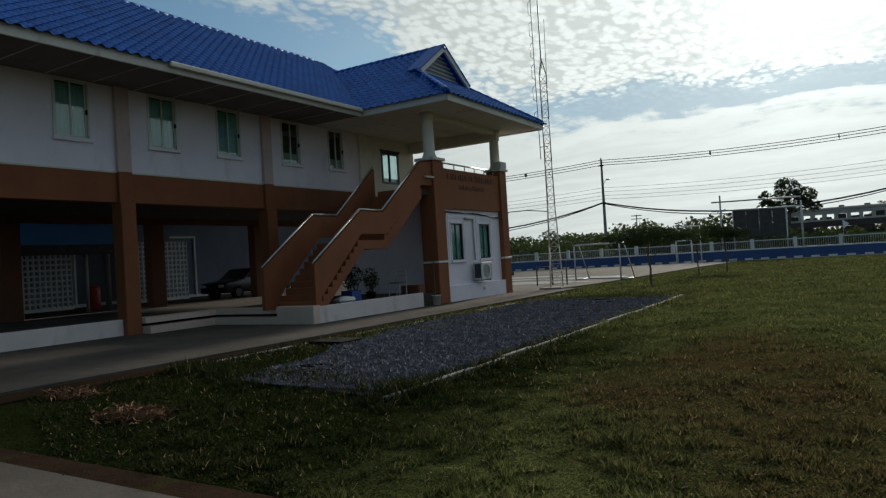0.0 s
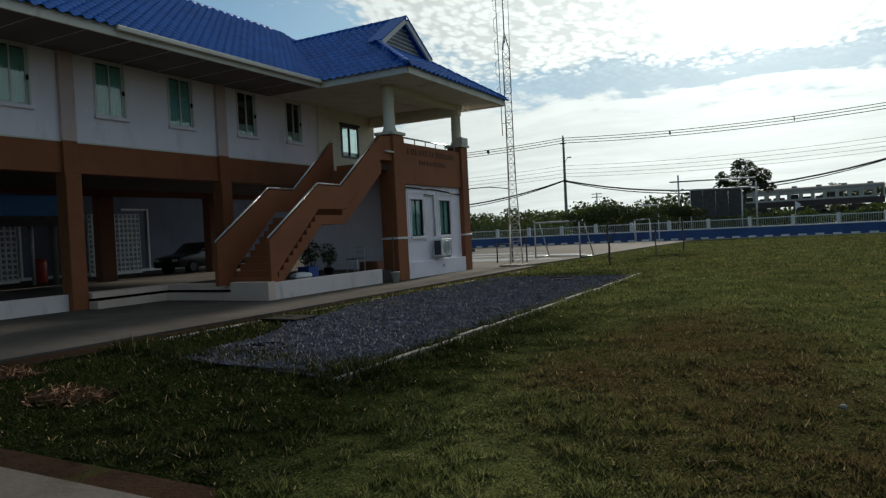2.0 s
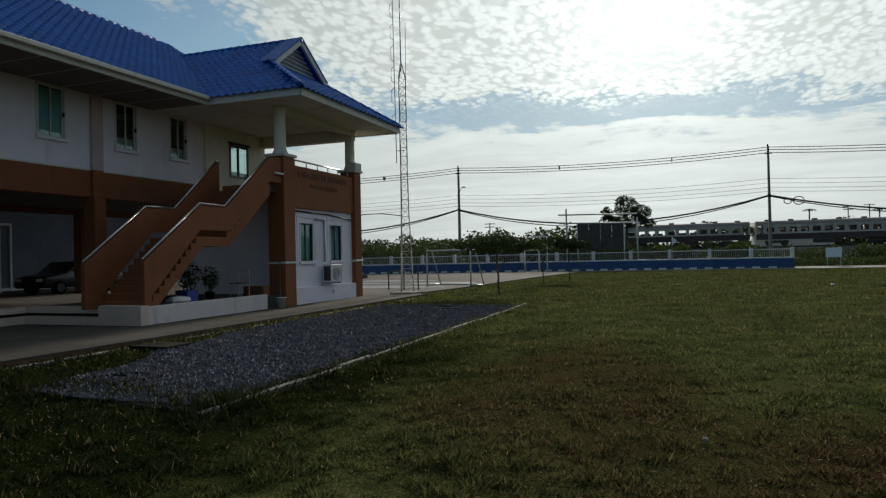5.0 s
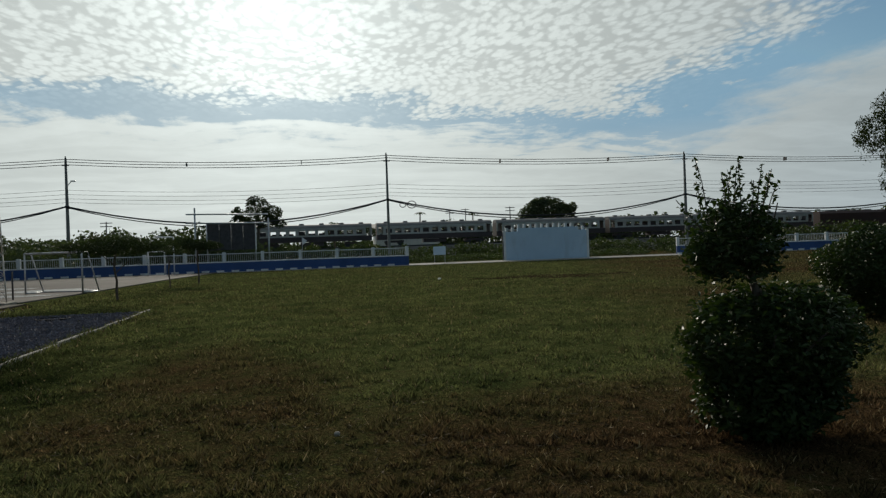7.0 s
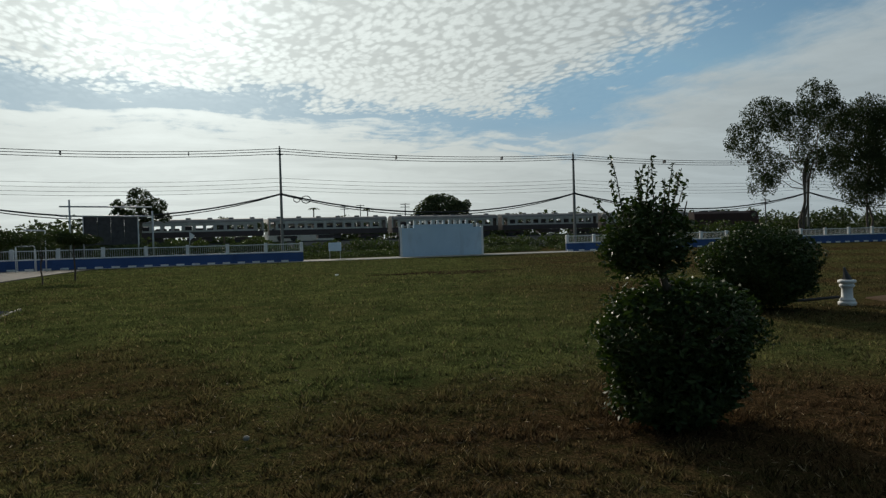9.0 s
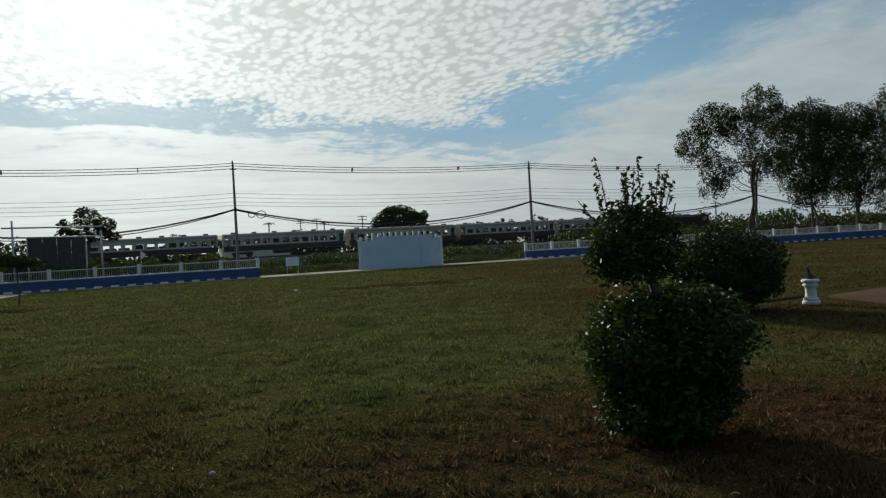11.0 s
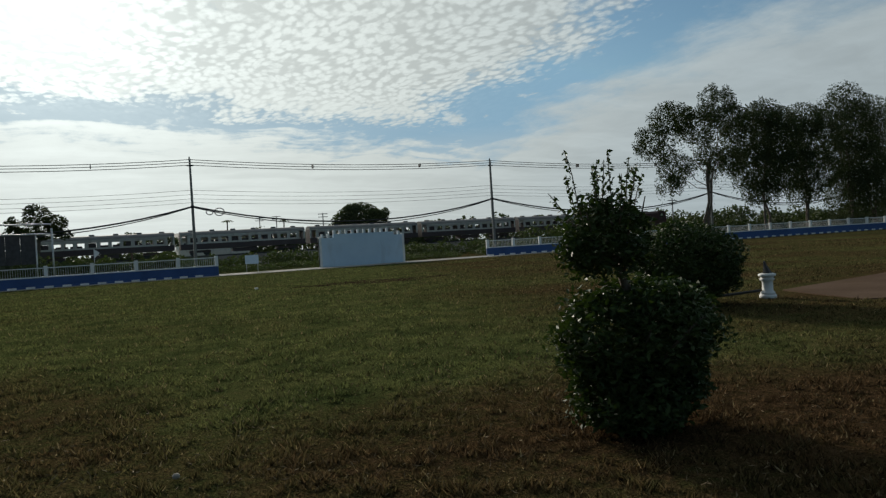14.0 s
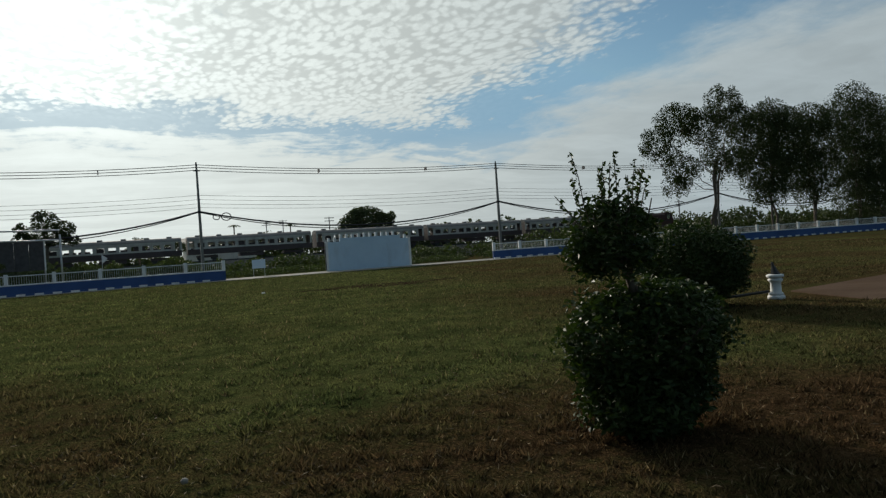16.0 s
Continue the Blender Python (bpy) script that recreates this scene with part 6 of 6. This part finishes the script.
for x, y, h in ((24.9, 180, 10.4), (40, 185, 10.2)):
    t = thing("palm_tree", (x, y, 0), "distant slender palm tree", "tree", "palms beyond the railway")
    part("trunk", rod(bmesh.new(), (x, y, 0), (x + 0.3, y, h), 0.22, 0.15), BARK, t, "", True)
    bm = bmesh.new()
    for k in range(12):
        a = k * math.tau / 12
        c, s = math.cos(a), math.sin(a)
        pts = [(x + 0.3 + c * d, y + s * d, h + 0.5 * d - 0.42 * d * d) for d in (0, 0.6, 1.2, 1.7)]
        for p, q in zip(pts, pts[1:]):
            f = [bm.verts.new(v) for v in ((p[0] - s * 0.16, p[1] + c * 0.16, p[2]), (p[0] + s * 0.16, p[1] - c * 0.16, p[2]), (q[0] + s * 0.13, q[1] - c * 0.13, q[2]), (q[0] - s * 0.13, q[1] + c * 0.13, q[2]))]
            bm.faces.new(f)
    part("crown", bm, LEAF_FAR_HAZE, t)

# tall eucalyptus behind the far wall
tree("eucalyptus_tree", (70.5, 70, 0), (71, 70, 10.5), 0.15, [(62.5, 70, 12.8, 3.0, 2.2, 2.2), (65.6, 70, 15.9, 3.2, 2.4, 2.2), (70, 70, 15.2, 3.4, 2.4, 2.6), (73.8, 70, 18.2, 2.8, 2.2, 2.4), (76.3, 70, 16.0, 2.4, 2.2, 2.6), (66, 70, 9.6, 2.8, 2.0, 2.2), (72.5, 70, 11.0, 2.8, 2.0, 2.4), (64.5, 70, 7.4, 1.8, 1.5, 1.4), (76, 70, 10.5, 2.0, 2.0, 2.0)], 34000, 0.33, LEAF_TREE, BARK, "tall airy eucalyptus tree with drooping leaves", droop=0.8, gap=0.66, gscale=1.0, stems=5, aspect=0.36, hang=0.5, group="eucalyptus row")
for k, (bx, w, h) in enumerate(((83.2, 6.2, 19.4), (93, 7.0, 19.4), (104.5, 6.0, 23.2), (112, 7.5, 21.5), (122, 7.5, 20.0))):
    bl = [(bx - w * 0.5, 71 + k, h * 0.72, w * 0.6, 3, h * 0.20), (bx + w * 0.4, 71 + k, h * 0.74, w * 0.6, 3, h * 0.21), (bx, 71 + k, h * 0.86, w * 0.45, 3, h * 0.14), (bx - w * 0.3, 71 + k, h * 0.5, w * 0.6, 3, h * 0.17), (bx + w * 0.35, 71 + k, h * 0.48, w * 0.6, 3, h * 0.17), (bx - w * 0.1, 71 + k, h * 0.32, w * 0.4, 3, h * 0.09)] + ([(bx - w * 0.2, 71 + k, h * 0.2, w * 0.7, 3, h * 0.2), (bx + w * 0.3, 71 + k, h * 0.32, w * 0.6, 3, h * 0.2)] if k > 1 else [])
    tree("eucalyptus_tree", (bx, 71 + k, 0), (bx, 71 + k, h * 0.55), 0.18, bl, 34000, 0.38, LEAF_TREE, BARK, "tall dense eucalyptus tree in a row", droop=0.8, gap=0.56, gscale=0.8, stems=2, aspect=0.3, hang=0.6, group="eucalyptus row")
wood("far_trees", 78, 150, 84, 3.6, 10000, 0.4, "dark undergrowth below the tall trees", 14, LEAF_TREE, 5)


# ---- under and behind the building ----
REAR = material("rear_wall_render", (0.11, 0.125, 0.165), (0.16, 0.18, 0.23), 0.6, 0.9, 0.1, 15, stain=(0.07, 0.08, 0.085), stain_amount=0.5)
back = thing("rear_building", (-33, 16, 0), "dull grey-blue building behind the open ground floor", "building")
boxpart("wall", (-34, -32.6, -16, 48, 0, 6.5), REAR, back, "grey-blue rendered wall")
boxpart("skirting", (-32.6, -32.5, 17.6, 48, 0.3, 0.45), WHITEPAINT, back, "white strip along the wall foot")
for y in (19.2, 26.2):
    boxpart("door_frame", (-32.6, -32.48, y, y + 0.1, 0.3, 3.6), WHITEPAINT, back, "white frame upright")
boxpart("door_frame", (-32.6, -32.48, 24.6, 26.3, 3.6, 3.7), WHITEPAINT, back, "white frame head")
# Unseen roof, added to keep sky light off the yard and undercroft.
boxpart("roof", (-35, -24.9, 10, 48, 6.5, 6.7), COACH_ROOF, back, "unseen grey roof added to darken the rear yard")
# Added narrower here so that sky light reaches the carport.
boxpart("roof", (-35, -30.5, -16, 9.996, 6.5, 6.7), COACH_ROOF, back, "unseen narrower grey roof, cut back to let light in")
tagged(boxpart("pavement_rear", (-40, -23.2, -16, 48, -0.3, 0.30), CONCRETE, None), "raised concrete yard behind the building", "pavement", kind="structure")


def breeze_panel(y0, ny, nz):
    """A pierced screen of concrete blocks, each block an open frame."""
    t = thing("breeze_block_screen", (-31.0, y0, 0.3), "white pierced concrete block screen wall", "wall", "block screens")
    s, d = 0.23, 0.12
    bm = bmesh.new()
    e = 0.032
    box(bm, -d / 2, d / 2, 0, s, 0, e); box(bm, -d / 2, d / 2, 0, s, s - e, s); box(bm, -d / 2, d / 2, 0, e, e, s - e); box(bm, -d / 2, d / 2, s - e, s, e, s - e)
    me = bpy.data.meshes.new("block")
    bm.to_mesh(me); bm.free()
    me.materials.append(WHITEPAINT)
    for j in range(nz):
        for i in range(ny):
            ob = new("block", me)
            ob.parent = t
            ob.location = (0, i * (s + 0.012), 0.12 + j * (s + 0.012))
    boxpart("footing", (-31.08, -30.92, y0, y0 + ny * 0.242, 0.3, 0.42), WHITEPAINT, t)


breeze_panel(15.3, 12, 11)
breeze_panel(21.6, 12, 12)


def carport():
    t = thing("carport", (-28, 12, 0.3), "blue sheet-roofed carport on steel posts", "carport")
    BLUE = material("blue_sheet", (0.11, 0.32, 0.70), (0.15, 0.38, 0.78), 0.6, 0.4, 0.05, 12)
    bm = bmesh.new()
    out = [(-29.6, 4.55), (-28.6, 4.4), (-27.4, 3.85), (-26.4, 3.02), (-26.44, 2.98), (-27.42, 3.8), (-28.6, 4.35), (-29.6, 4.50)]
    prism(bm, out, "y", 4.0, 18.3)
    part("roof", bm, BLUE, t, "curved blue sheet roof")
    bm = bmesh.new(); prism(bm, [(u, v + 0.03) for u, v in out[:4]] + [(u, v - 0.08) for u, v in out[4:]], "y", 18.3, 18.38)
    part("edge_trim", bm, GALV, t)
    boxpart("valance", (-26.5, -26.4, 4.0, 18.3, 2.6, 2.98), DARKSTEEL, t, "dark front fascia", 0.01)
    for y in (16.6, 11.5, 6.4):
        p = part("post", rod(bmesh.new(), (-27.2, y, 0.3), (-27.2, y, 3.2), 0.07), GALV, t, "", True)
        part("brace", rod(bmesh.new(), (-27.2, y, 2.5), (-27.2, y - 0.55, 3.1), 0.04), DARKSTEEL, p)
        part("brace", rod(bmesh.new(), (-27.2, y, 2.5), (-27.2, y + 0.55, 3.1), 0.04), DARKSTEEL, p)
    part("post", rod(bmesh.new(), (-27.2, 17.5, 0.3), (-27.2, 17.5, 3.6), 0.12), POLE_CONC, t, "", True)


carport()
t = thing("water_tank", (-28.6, 17.7, 0.3), "red plastic drum beside the carport", "drum")
RED = material("red_plastic", (0.30, 0.02, 0.02), (0.40, 0.035, 0.03), 3.0, 0.5, 0.03)
part("drum", lathe(bmesh.new(), [(0.26, 0.3), (0.29, 0.35), (0.28, 0.75), (0.29, 1.15), (0.26, 1.25)], -28.6, 17.7, 16), RED, t, "", True)
part("lid", lathe(bmesh.new(), [(0.27, 1.25), (0.27, 1.3), (0.1, 1.33)], -28.6, 17.7, 16), RED, t, "", True)


def car(x, y):
    t = thing("parked_car", (x, y, 0.3), "dark parked car behind the open ground floor", "car")
    PAINT = material("dark_car_paint", (0.012, 0.013, 0.016), (0.02, 0.021, 0.025), 2.0, 0.25, 0.0, spec=0.6)
    z = 0.3
    prof = [(y - 2.1, z + 0.3), (y - 2.15, z + 0.6), (y - 2.0, z + 0.78), (y - 1.0, z + 0.92), (y - 0.35, z + 1.4), (y + 0.8, z + 1.43), (y + 1.6, z + 1.0), (y + 2.1, z + 0.92), (y + 2.15, z + 0.4), (y + 2.0, z + 0.28)]
    bm = bmesh.new(); prism(bm, prof, "x", x - 0.85, x + 0.85)
    bmesh.ops.bevel(bm, geom=bm.edges[:], offset=0.06, segments=2, affect="EDGES", profile=0.5)
    part("body", bm, PAINT, t, "dark glossy car body", True)
    bm = bmesh.new(); prism(bm, [(y - 0.82, z + 0.98), (y - 0.3, z + 1.33), (y + 0.75, z + 1.35), (y + 1.3, z + 1.03)], "x", x - 0.865, x + 0.865)
    part("side_window", bm, BLACK, t)
    for dy in (-1.35, 1.3):
        for s in (-1, 1):
            w = part("wheel", rod(bmesh.new(), (x + s * 0.68, y + dy, z + 0.31), (x + s * 0.88, y + dy, z + 0.31), 0.31, None, 18), BLACK, t, "", True)
            part("rim", rod(bmesh.new(), (x + s * 0.885, y + dy, z + 0.31), (x + s * 0.89, y + dy, z + 0.31), 0.19, None, 14), DARKSTEEL, w)
    for s in (-1, 1):
        boxpart("headlight", (x + s * 0.6 - 0.16, x + s * 0.6 + 0.16, y - 2.17, y - 2.1, z + 0.58, z + 0.7), WHITEPAINT, t, "", 0.02)


car(-26.0, 24.0)
# ---- things at the stair wing ----
def air_conditioner():
    t = thing("air_conditioner", (WX + 0.2, 23.1, 0.72), "white outdoor air conditioner unit on wall brackets", "air conditioner")
    x0, x1, y0, y1, z0, z1 = WX - 0.02, WX + 0.34, 22.5, 23.3, 0.72, 1.36
    boxpart("casing", (x0, x1, y0, y1, z0, z1), WHITEPAINT, t, "white metal casing", 0.02)
    bm = bmesh.new(); lathe(bm, [(0.26, 0.0), (0.26, 0.012), (0.24, 0.014)], 0, 0, 24)
    bm.transform(Matrix.Translation((x1, y0 + 0.36, (z0 + z1) / 2)) @ Matrix.Rotation(radians(90), 4, "Y"))
    g = part("fan_guard", bm, GALV, t, "grey round fan guard")
    for k in range(4):
        bm = bmesh.new()
        for j in range(20):
            a, b = j * math.tau / 20, (j + 1) * math.tau / 20
            r = 0.06 + 0.055 * k
            rod(bm, (x1 + 0.02, y0 + 0.36 + r * math.cos(a), (z0 + z1) / 2 + r * math.sin(a)), (x1 + 0.02, y0 + 0.36 + r * math.cos(b), (z0 + z1) / 2 + r * math.sin(b)), 0.005, None, 4)
        part("ring", bm, GALV, g)
    for k in range(9):
        boxpart("side_fin", (x1, x1 + 0.006, y0 + 0.68, y1 - 0.04, z0 + 0.08 + k * 0.055, z0 + 0.1 + k * 0.055), DARKSTEEL, t)
    boxpart("end_grille", (x0 + 0.05, x1 - 0.04, y0 - 0.008, y0, z0 + 0.06, z1 - 0.06), DARKSTEEL, t, "dark end grille")
    for y in (y0 + 0.12, y1 - 0.12):
        boxpart("bracket", (x0 - 0.08, x1, y - 0.02, y + 0.02, z0 - 0.05, z0), GALV, t)


air_conditioner()
t = thing("meter_box", (WX + 0.06, 23.1, 0.36), "small grey socket box on the plinth", "socket")
boxpart("box", (WX + 0.06, WX + 0.09, 23.05, 23.15, 0.32, 0.42), GALV, t, "", 0.005)

random.seed(21)
BLUEPLASTIC = material("blue_plastic", (0.02, 0.05, 0.22), (0.03, 0.07, 0.30), 3.0, 0.5, 0.05)


def lumpy(name, x, y, z, rx, ry, rz, mat, label, category, seed):
    bm = bmesh.new()
    bmesh.ops.create_icosphere(bm, subdivisions=3, radius=1.0)
    for v in bm.verts:
        k = 1 + 0.22 * noise.noise(v.co * 1.7 + Vector((seed, 0, 0)))
        v.co = Vector((x + v.co.x * rx * k, y + v.co.y * ry * k, z + rz + max(v.co.z, -0.92) * rz * k))
    return tagged(part(name, bm, mat, None, "", True), label, category)


lumpy("plastic_bag", -13.3, 14.95, 0.44, 0.22, 0.25, 0.22, BLUEPLASTIC, "blue plastic sack under the stairs", "sack", 1)
lumpy("white_sack", -12.95, 15.6, 0.44, 0.22, 0.40, 0.11, WHITEPAINT, "white cloth sack under the stairs", "sack", 2)
t = thing("plastic_crate", (-13.2, 16.2, 0.44), "dark blue plastic crate under the stairs", "crate")
bm = bmesh.new()
for d in ((-13.4, -13.0, 15.98, 16.0, 0.44, 0.76), (-13.4, -13.0, 16.4, 16.42, 0.44, 0.76), (-13.4, -13.38, 16.0, 16.4, 0.44, 0.76), (-13.02, -13.0, 16.0, 16.4, 0.44, 0.76), (-13.38, -13.02, 16.0, 16.4, 0.44, 0.46)):
    box(bm, *d)
part("tub", bm, BLUEPLASTIC, t)
part("rim", polyrod(bmesh.new(), [(-13.4, 15.98, 0.77), (-13.0, 15.98, 0.77), (-13.0, 16.42, 0.77), (-13.4, 16.42, 0.77), (-13.4, 15.98, 0.77)], 0.015), BLUEPLASTIC, t)
for x, y, h in ((-13.9, 17.0, 0.75), (-14.0, 17.4, 0.95), (-13.5, 17.6, 0.65), (-13.9, 18.0, 0.85)):
    t = thing("potted_plant", (x, y, 0.44), "dark leafy potted plant stored under the stairs", "plant", "potted plants")
    part("pot", lathe(bmesh.new(), [(0.09, 0.44), (0.12, 0.62), (0.13, 0.62), (0.13, 0.65), (0.10, 0.64)], x, y, 14), BLACK, t, "black plastic pot", True)
    bm = bmesh.new()
    for i in range(6):
        limb_mesh(bm, (x, y, 0.63), (x + random.uniform(-0.25, 0.25), y + random.uniform(-0.25, 0.25), 0.44 + h), 0.012, 0.005, 3, 0.04)
    part("stems", bm, BARK, t)
    v, f = leaf_cloud(in_blobs([(x, y, 0.5 + h * 0.75, 0.26, 0.26, h * 0.35)], 170, 0.3), 0.11, aspect=0.35)
    mesh_part("leaves", v, f, LEAF_TREE, t)
t = thing("metal_chair", (-13.0, 18.3, 0.44), "thin metal chair frame under the landing", "chair")
for a, b in ((0, 0), (0.4, 0), (0, 0.4), (0.4, 0.4)):
    part("leg", rod(bmesh.new(), (-13.2 + a, 18.1 + b, 0.44), (-13.2 + a, 18.1 + b, 0.88 if b == 0 else 1.25), 0.014), GALV, t)
boxpart("seat", (-13.22, -12.78, 18.08, 18.52, 0.87, 0.9), DARKSTEEL, t, "", 0.01)
part("back", polyrod(bmesh.new(), [(-13.2, 18.5, 1.25), (-12.8, 18.5, 1.25), (-12.8, 18.5, 1.1), (-13.2, 18.5, 1.1)], 0.014), GALV, t)
t = thing("bucket", (WX + 0.22, 19.45, 0.05), "pale plastic bucket beside the pier", "bucket")
part("tub", lathe(bmesh.new(), [(0.12, 0.05), (0.155, 0.36), (0.165, 0.36), (0.165, 0.38), (0.14, 0.37)], WX + 0.22, 19.45, 16), FASCIA, t, "", True)
part("handle", polyrod(bmesh.new(), [(WX + 0.22, 19.29, 0.36), (WX + 0.3, 19.36, 0.26), (WX + 0.3, 19.54, 0.26), (WX + 0.22, 19.61, 0.36)], 0.006), GALV, t)
t = thing("broom", (WX - 0.05, 19.6, 0.05), "dark broom leaning on the pier", "broom")
part("stick", rod(bmesh.new(), (WX + 0.12, 19.55, 0.3), (WX - 0.1, 19.9, 1.6), 0.014), BARK, t)
part("brush", rod(bmesh.new(), (WX + 0.17, 19.47, 0.05), (WX + 0.12, 19.55, 0.34), 0.1, 0.03, 9), BARK, t)
t = thing("plant_stand", (-13.0, 19.3, 0.05), "low dark cabinet under the landing", "cabinet")
boxpart("body", (-13.4, -12.7, 19.05, 19.45, 0.05, 0.75), MAROON, t, "", 0.012)
boxpart("door", (-12.695, -12.68, 19.08, 19.42, 0.1, 0.7), MAROON, t)


# ---- roof tiles ----
def tile_mesh():
    """One interlocking roof tile: a wave across, lifted at its lower edge. u across, v up the slope."""
    w, l, a = 0.30, 0.36, 0.035
    bm = bmesh.new()
    k = 6
    lo, hi, un = [], [], []
    for i in range(k + 1):
        u = -w / 2 + w * i / k
        z = a * math.cos(math.tau * i / k)
        lo.append(bm.verts.new((u, -l / 2, z + 0.042)))
        hi.append(bm.verts.new((u, l / 2, z + 0.025)))
        un.append(bm.verts.new((u, -l / 2, z + 0.025)))
    for i in range(k):
        bm.faces.new((lo[i], lo[i + 1], hi[i + 1], hi[i]))
        bm.faces.new((un[i], un[i + 1], lo[i + 1], lo[i]))
    me = bpy.data.meshes.new("roof_tile")
    bm.to_mesh(me); bm.free()
    me.materials.append(TILE)
    return me


TM = tile_mesh()
TV = np.array([v.co[:] for v in TM.vertices])
TF = [tuple(p.vertices) for p in TM.polygons]
sW = (WRIDGE_Z - ROOF_Z) / (WRIDGE_Y - WY0)
sH = (GZB - ROOF_Z) / (WEAVE_X + 0.05 - GHX)


def z_main(x):
    return ROOF_Z + (EAVE_X + 0.05 - x) * MS


def z_side(y):
    return ROOF_Z + (y - WY0 + 0.05) * sW if y < WRIDGE_Y else ROOF_Z + (WY1 + 0.05 - y) * (WRIDGE_Z - ROOF_Z) / (WY1 - WRIDGE_Y)


def z_front(x):
    return ROOF_Z + (WEAVE_X + 0.05 - x) * sH


def lay(start, u, v, nu, nv, keep, near):
    """Courses of tiles from start along u and up v; those that near() picks become objects, the rest one mesh."""
    u, v = Vector(u).normalized(), Vector(v).normalized()
    nrm = u.cross(v)
    rot = Matrix((u, v, nrm)).transposed()
    R3 = np.array(rot)
    vs, fs, singles = [], [], []
    for j in range(nv):
        for i in range(nu):
            c = Vector(start) + u * (i * 0.30 + 0.15) + v * (j * 0.325 + 0.12)
            if not keep(c):
                continue
            if near(c, j) and len(singles) < 300:
                singles.append(c)
                continue
            o = len(vs) * len(TV)
            vs.append(TV @ R3.T + np.array(c))
            fs += [tuple(o + q for q in f) for f in TF]
    return rot, vs, fs, singles


def tile_roofs():
    allv, allf = [], []
    made = 0
    jobs = [
        ((EAVE_X + 0.10, -2.0, ROOF_Z - 0.03), (0, 1, 0), (RIDGE_X - EAVE_X, 0, RIDGE_Z - ROOF_Z), 84, 21,
         lambda c: c.z < RIDGE_Z + 0.02 and (c.y < WY0 or z_main(c.x) > z_side(c.y) - 0.06), lambda c, j: 9.0 < c.y < 19.0 and j < 6),
        ((-20.0, WY0 - 0.10, ROOF_Z - 0.03), (1, 0, 0), (0, WRIDGE_Y - WY0, WRIDGE_Z - ROOF_Z), 30, 16,
         lambda c: c.z < WRIDGE_Z + 0.02 and (c.x > EAVE_X or z_side(c.y) > z_main(c.x) - 0.06) and (c.x < GHX + 0.3 if z_side(c.y) > GZB else z_side(c.y) < z_front(c.x) + 0.08), lambda c, j: j < 5),
        ((WEAVE_X + 0.10, WY0 - 0.1, ROOF_Z - 0.03), (0, 1, 0), (GHX - WEAVE_X, 0, GZB - ROOF_Z), 26, 9,
         lambda c: c.z < GZB + 0.03 and z_front(c.x) < z_side(c.y) + 0.08, lambda c, j: False),
    ]
    roof = thing("roof_tiling", (FX, 16, ROOF_Z), "blue glazed wavy roof tiles in courses", "roof tiles")
    for start, u, v, nu, nv, keep, near in jobs:
        rot, vs, fs, singles = lay(start, u, v, nu, nv, keep, near)
        o = sum(len(a) for a in allv)
        allv += vs
        allf += [tuple(o + q for q in f) for f in fs]
        for c in singles:
            if made >= 300:
                break
            ob = new("roof_tile", TM)
            ob.parent = roof
            ob.matrix_local = Matrix.Translation(c - roof.location) @ rot.to_4x4()
            made += 1
    m = mesh_part("roof_tiles", np.concatenate(allv), allf, TILE_STUFF, roof, "blue roof tiles farther up the slopes")
    m["kind"] = "stuff"
    # ridge and hip caps
    def caps(p, q, lab=""):
        p, q = Vector(p), Vector(q)
        n = int((q - p).length / 0.36)
        for i in range(n):
            a, b = p.lerp(q, i / n), p.lerp(q, (i + 1.1) / n)
            bm = bmesh.new(); rod(bm, a, b, 0.10, 0.12, 8)
            part("ridge_cap", bm, TILE, roof, "", True)
    caps((RIDGE_X, -2, RIDGE_Z + 0.02), (RIDGE_X, WRIDGE_Y, RIDGE_Z + 0.02))
    caps((-18.9, WRIDGE_Y, WRIDGE_Z + 0.03), (GHX + 0.3, WRIDGE_Y, WRIDGE_Z + 0.03))
    caps((WEAVE_X + 0.08, WY0 - 0.08, ROOF_Z + 0.02), (GHX, GYA, GZB + 0.05))
    caps((WEAVE_X + 0.08, WY1 + 0.08, ROOF_Z + 0.02), (GHX, GYB, GZB + 0.05))


tile_roofs()
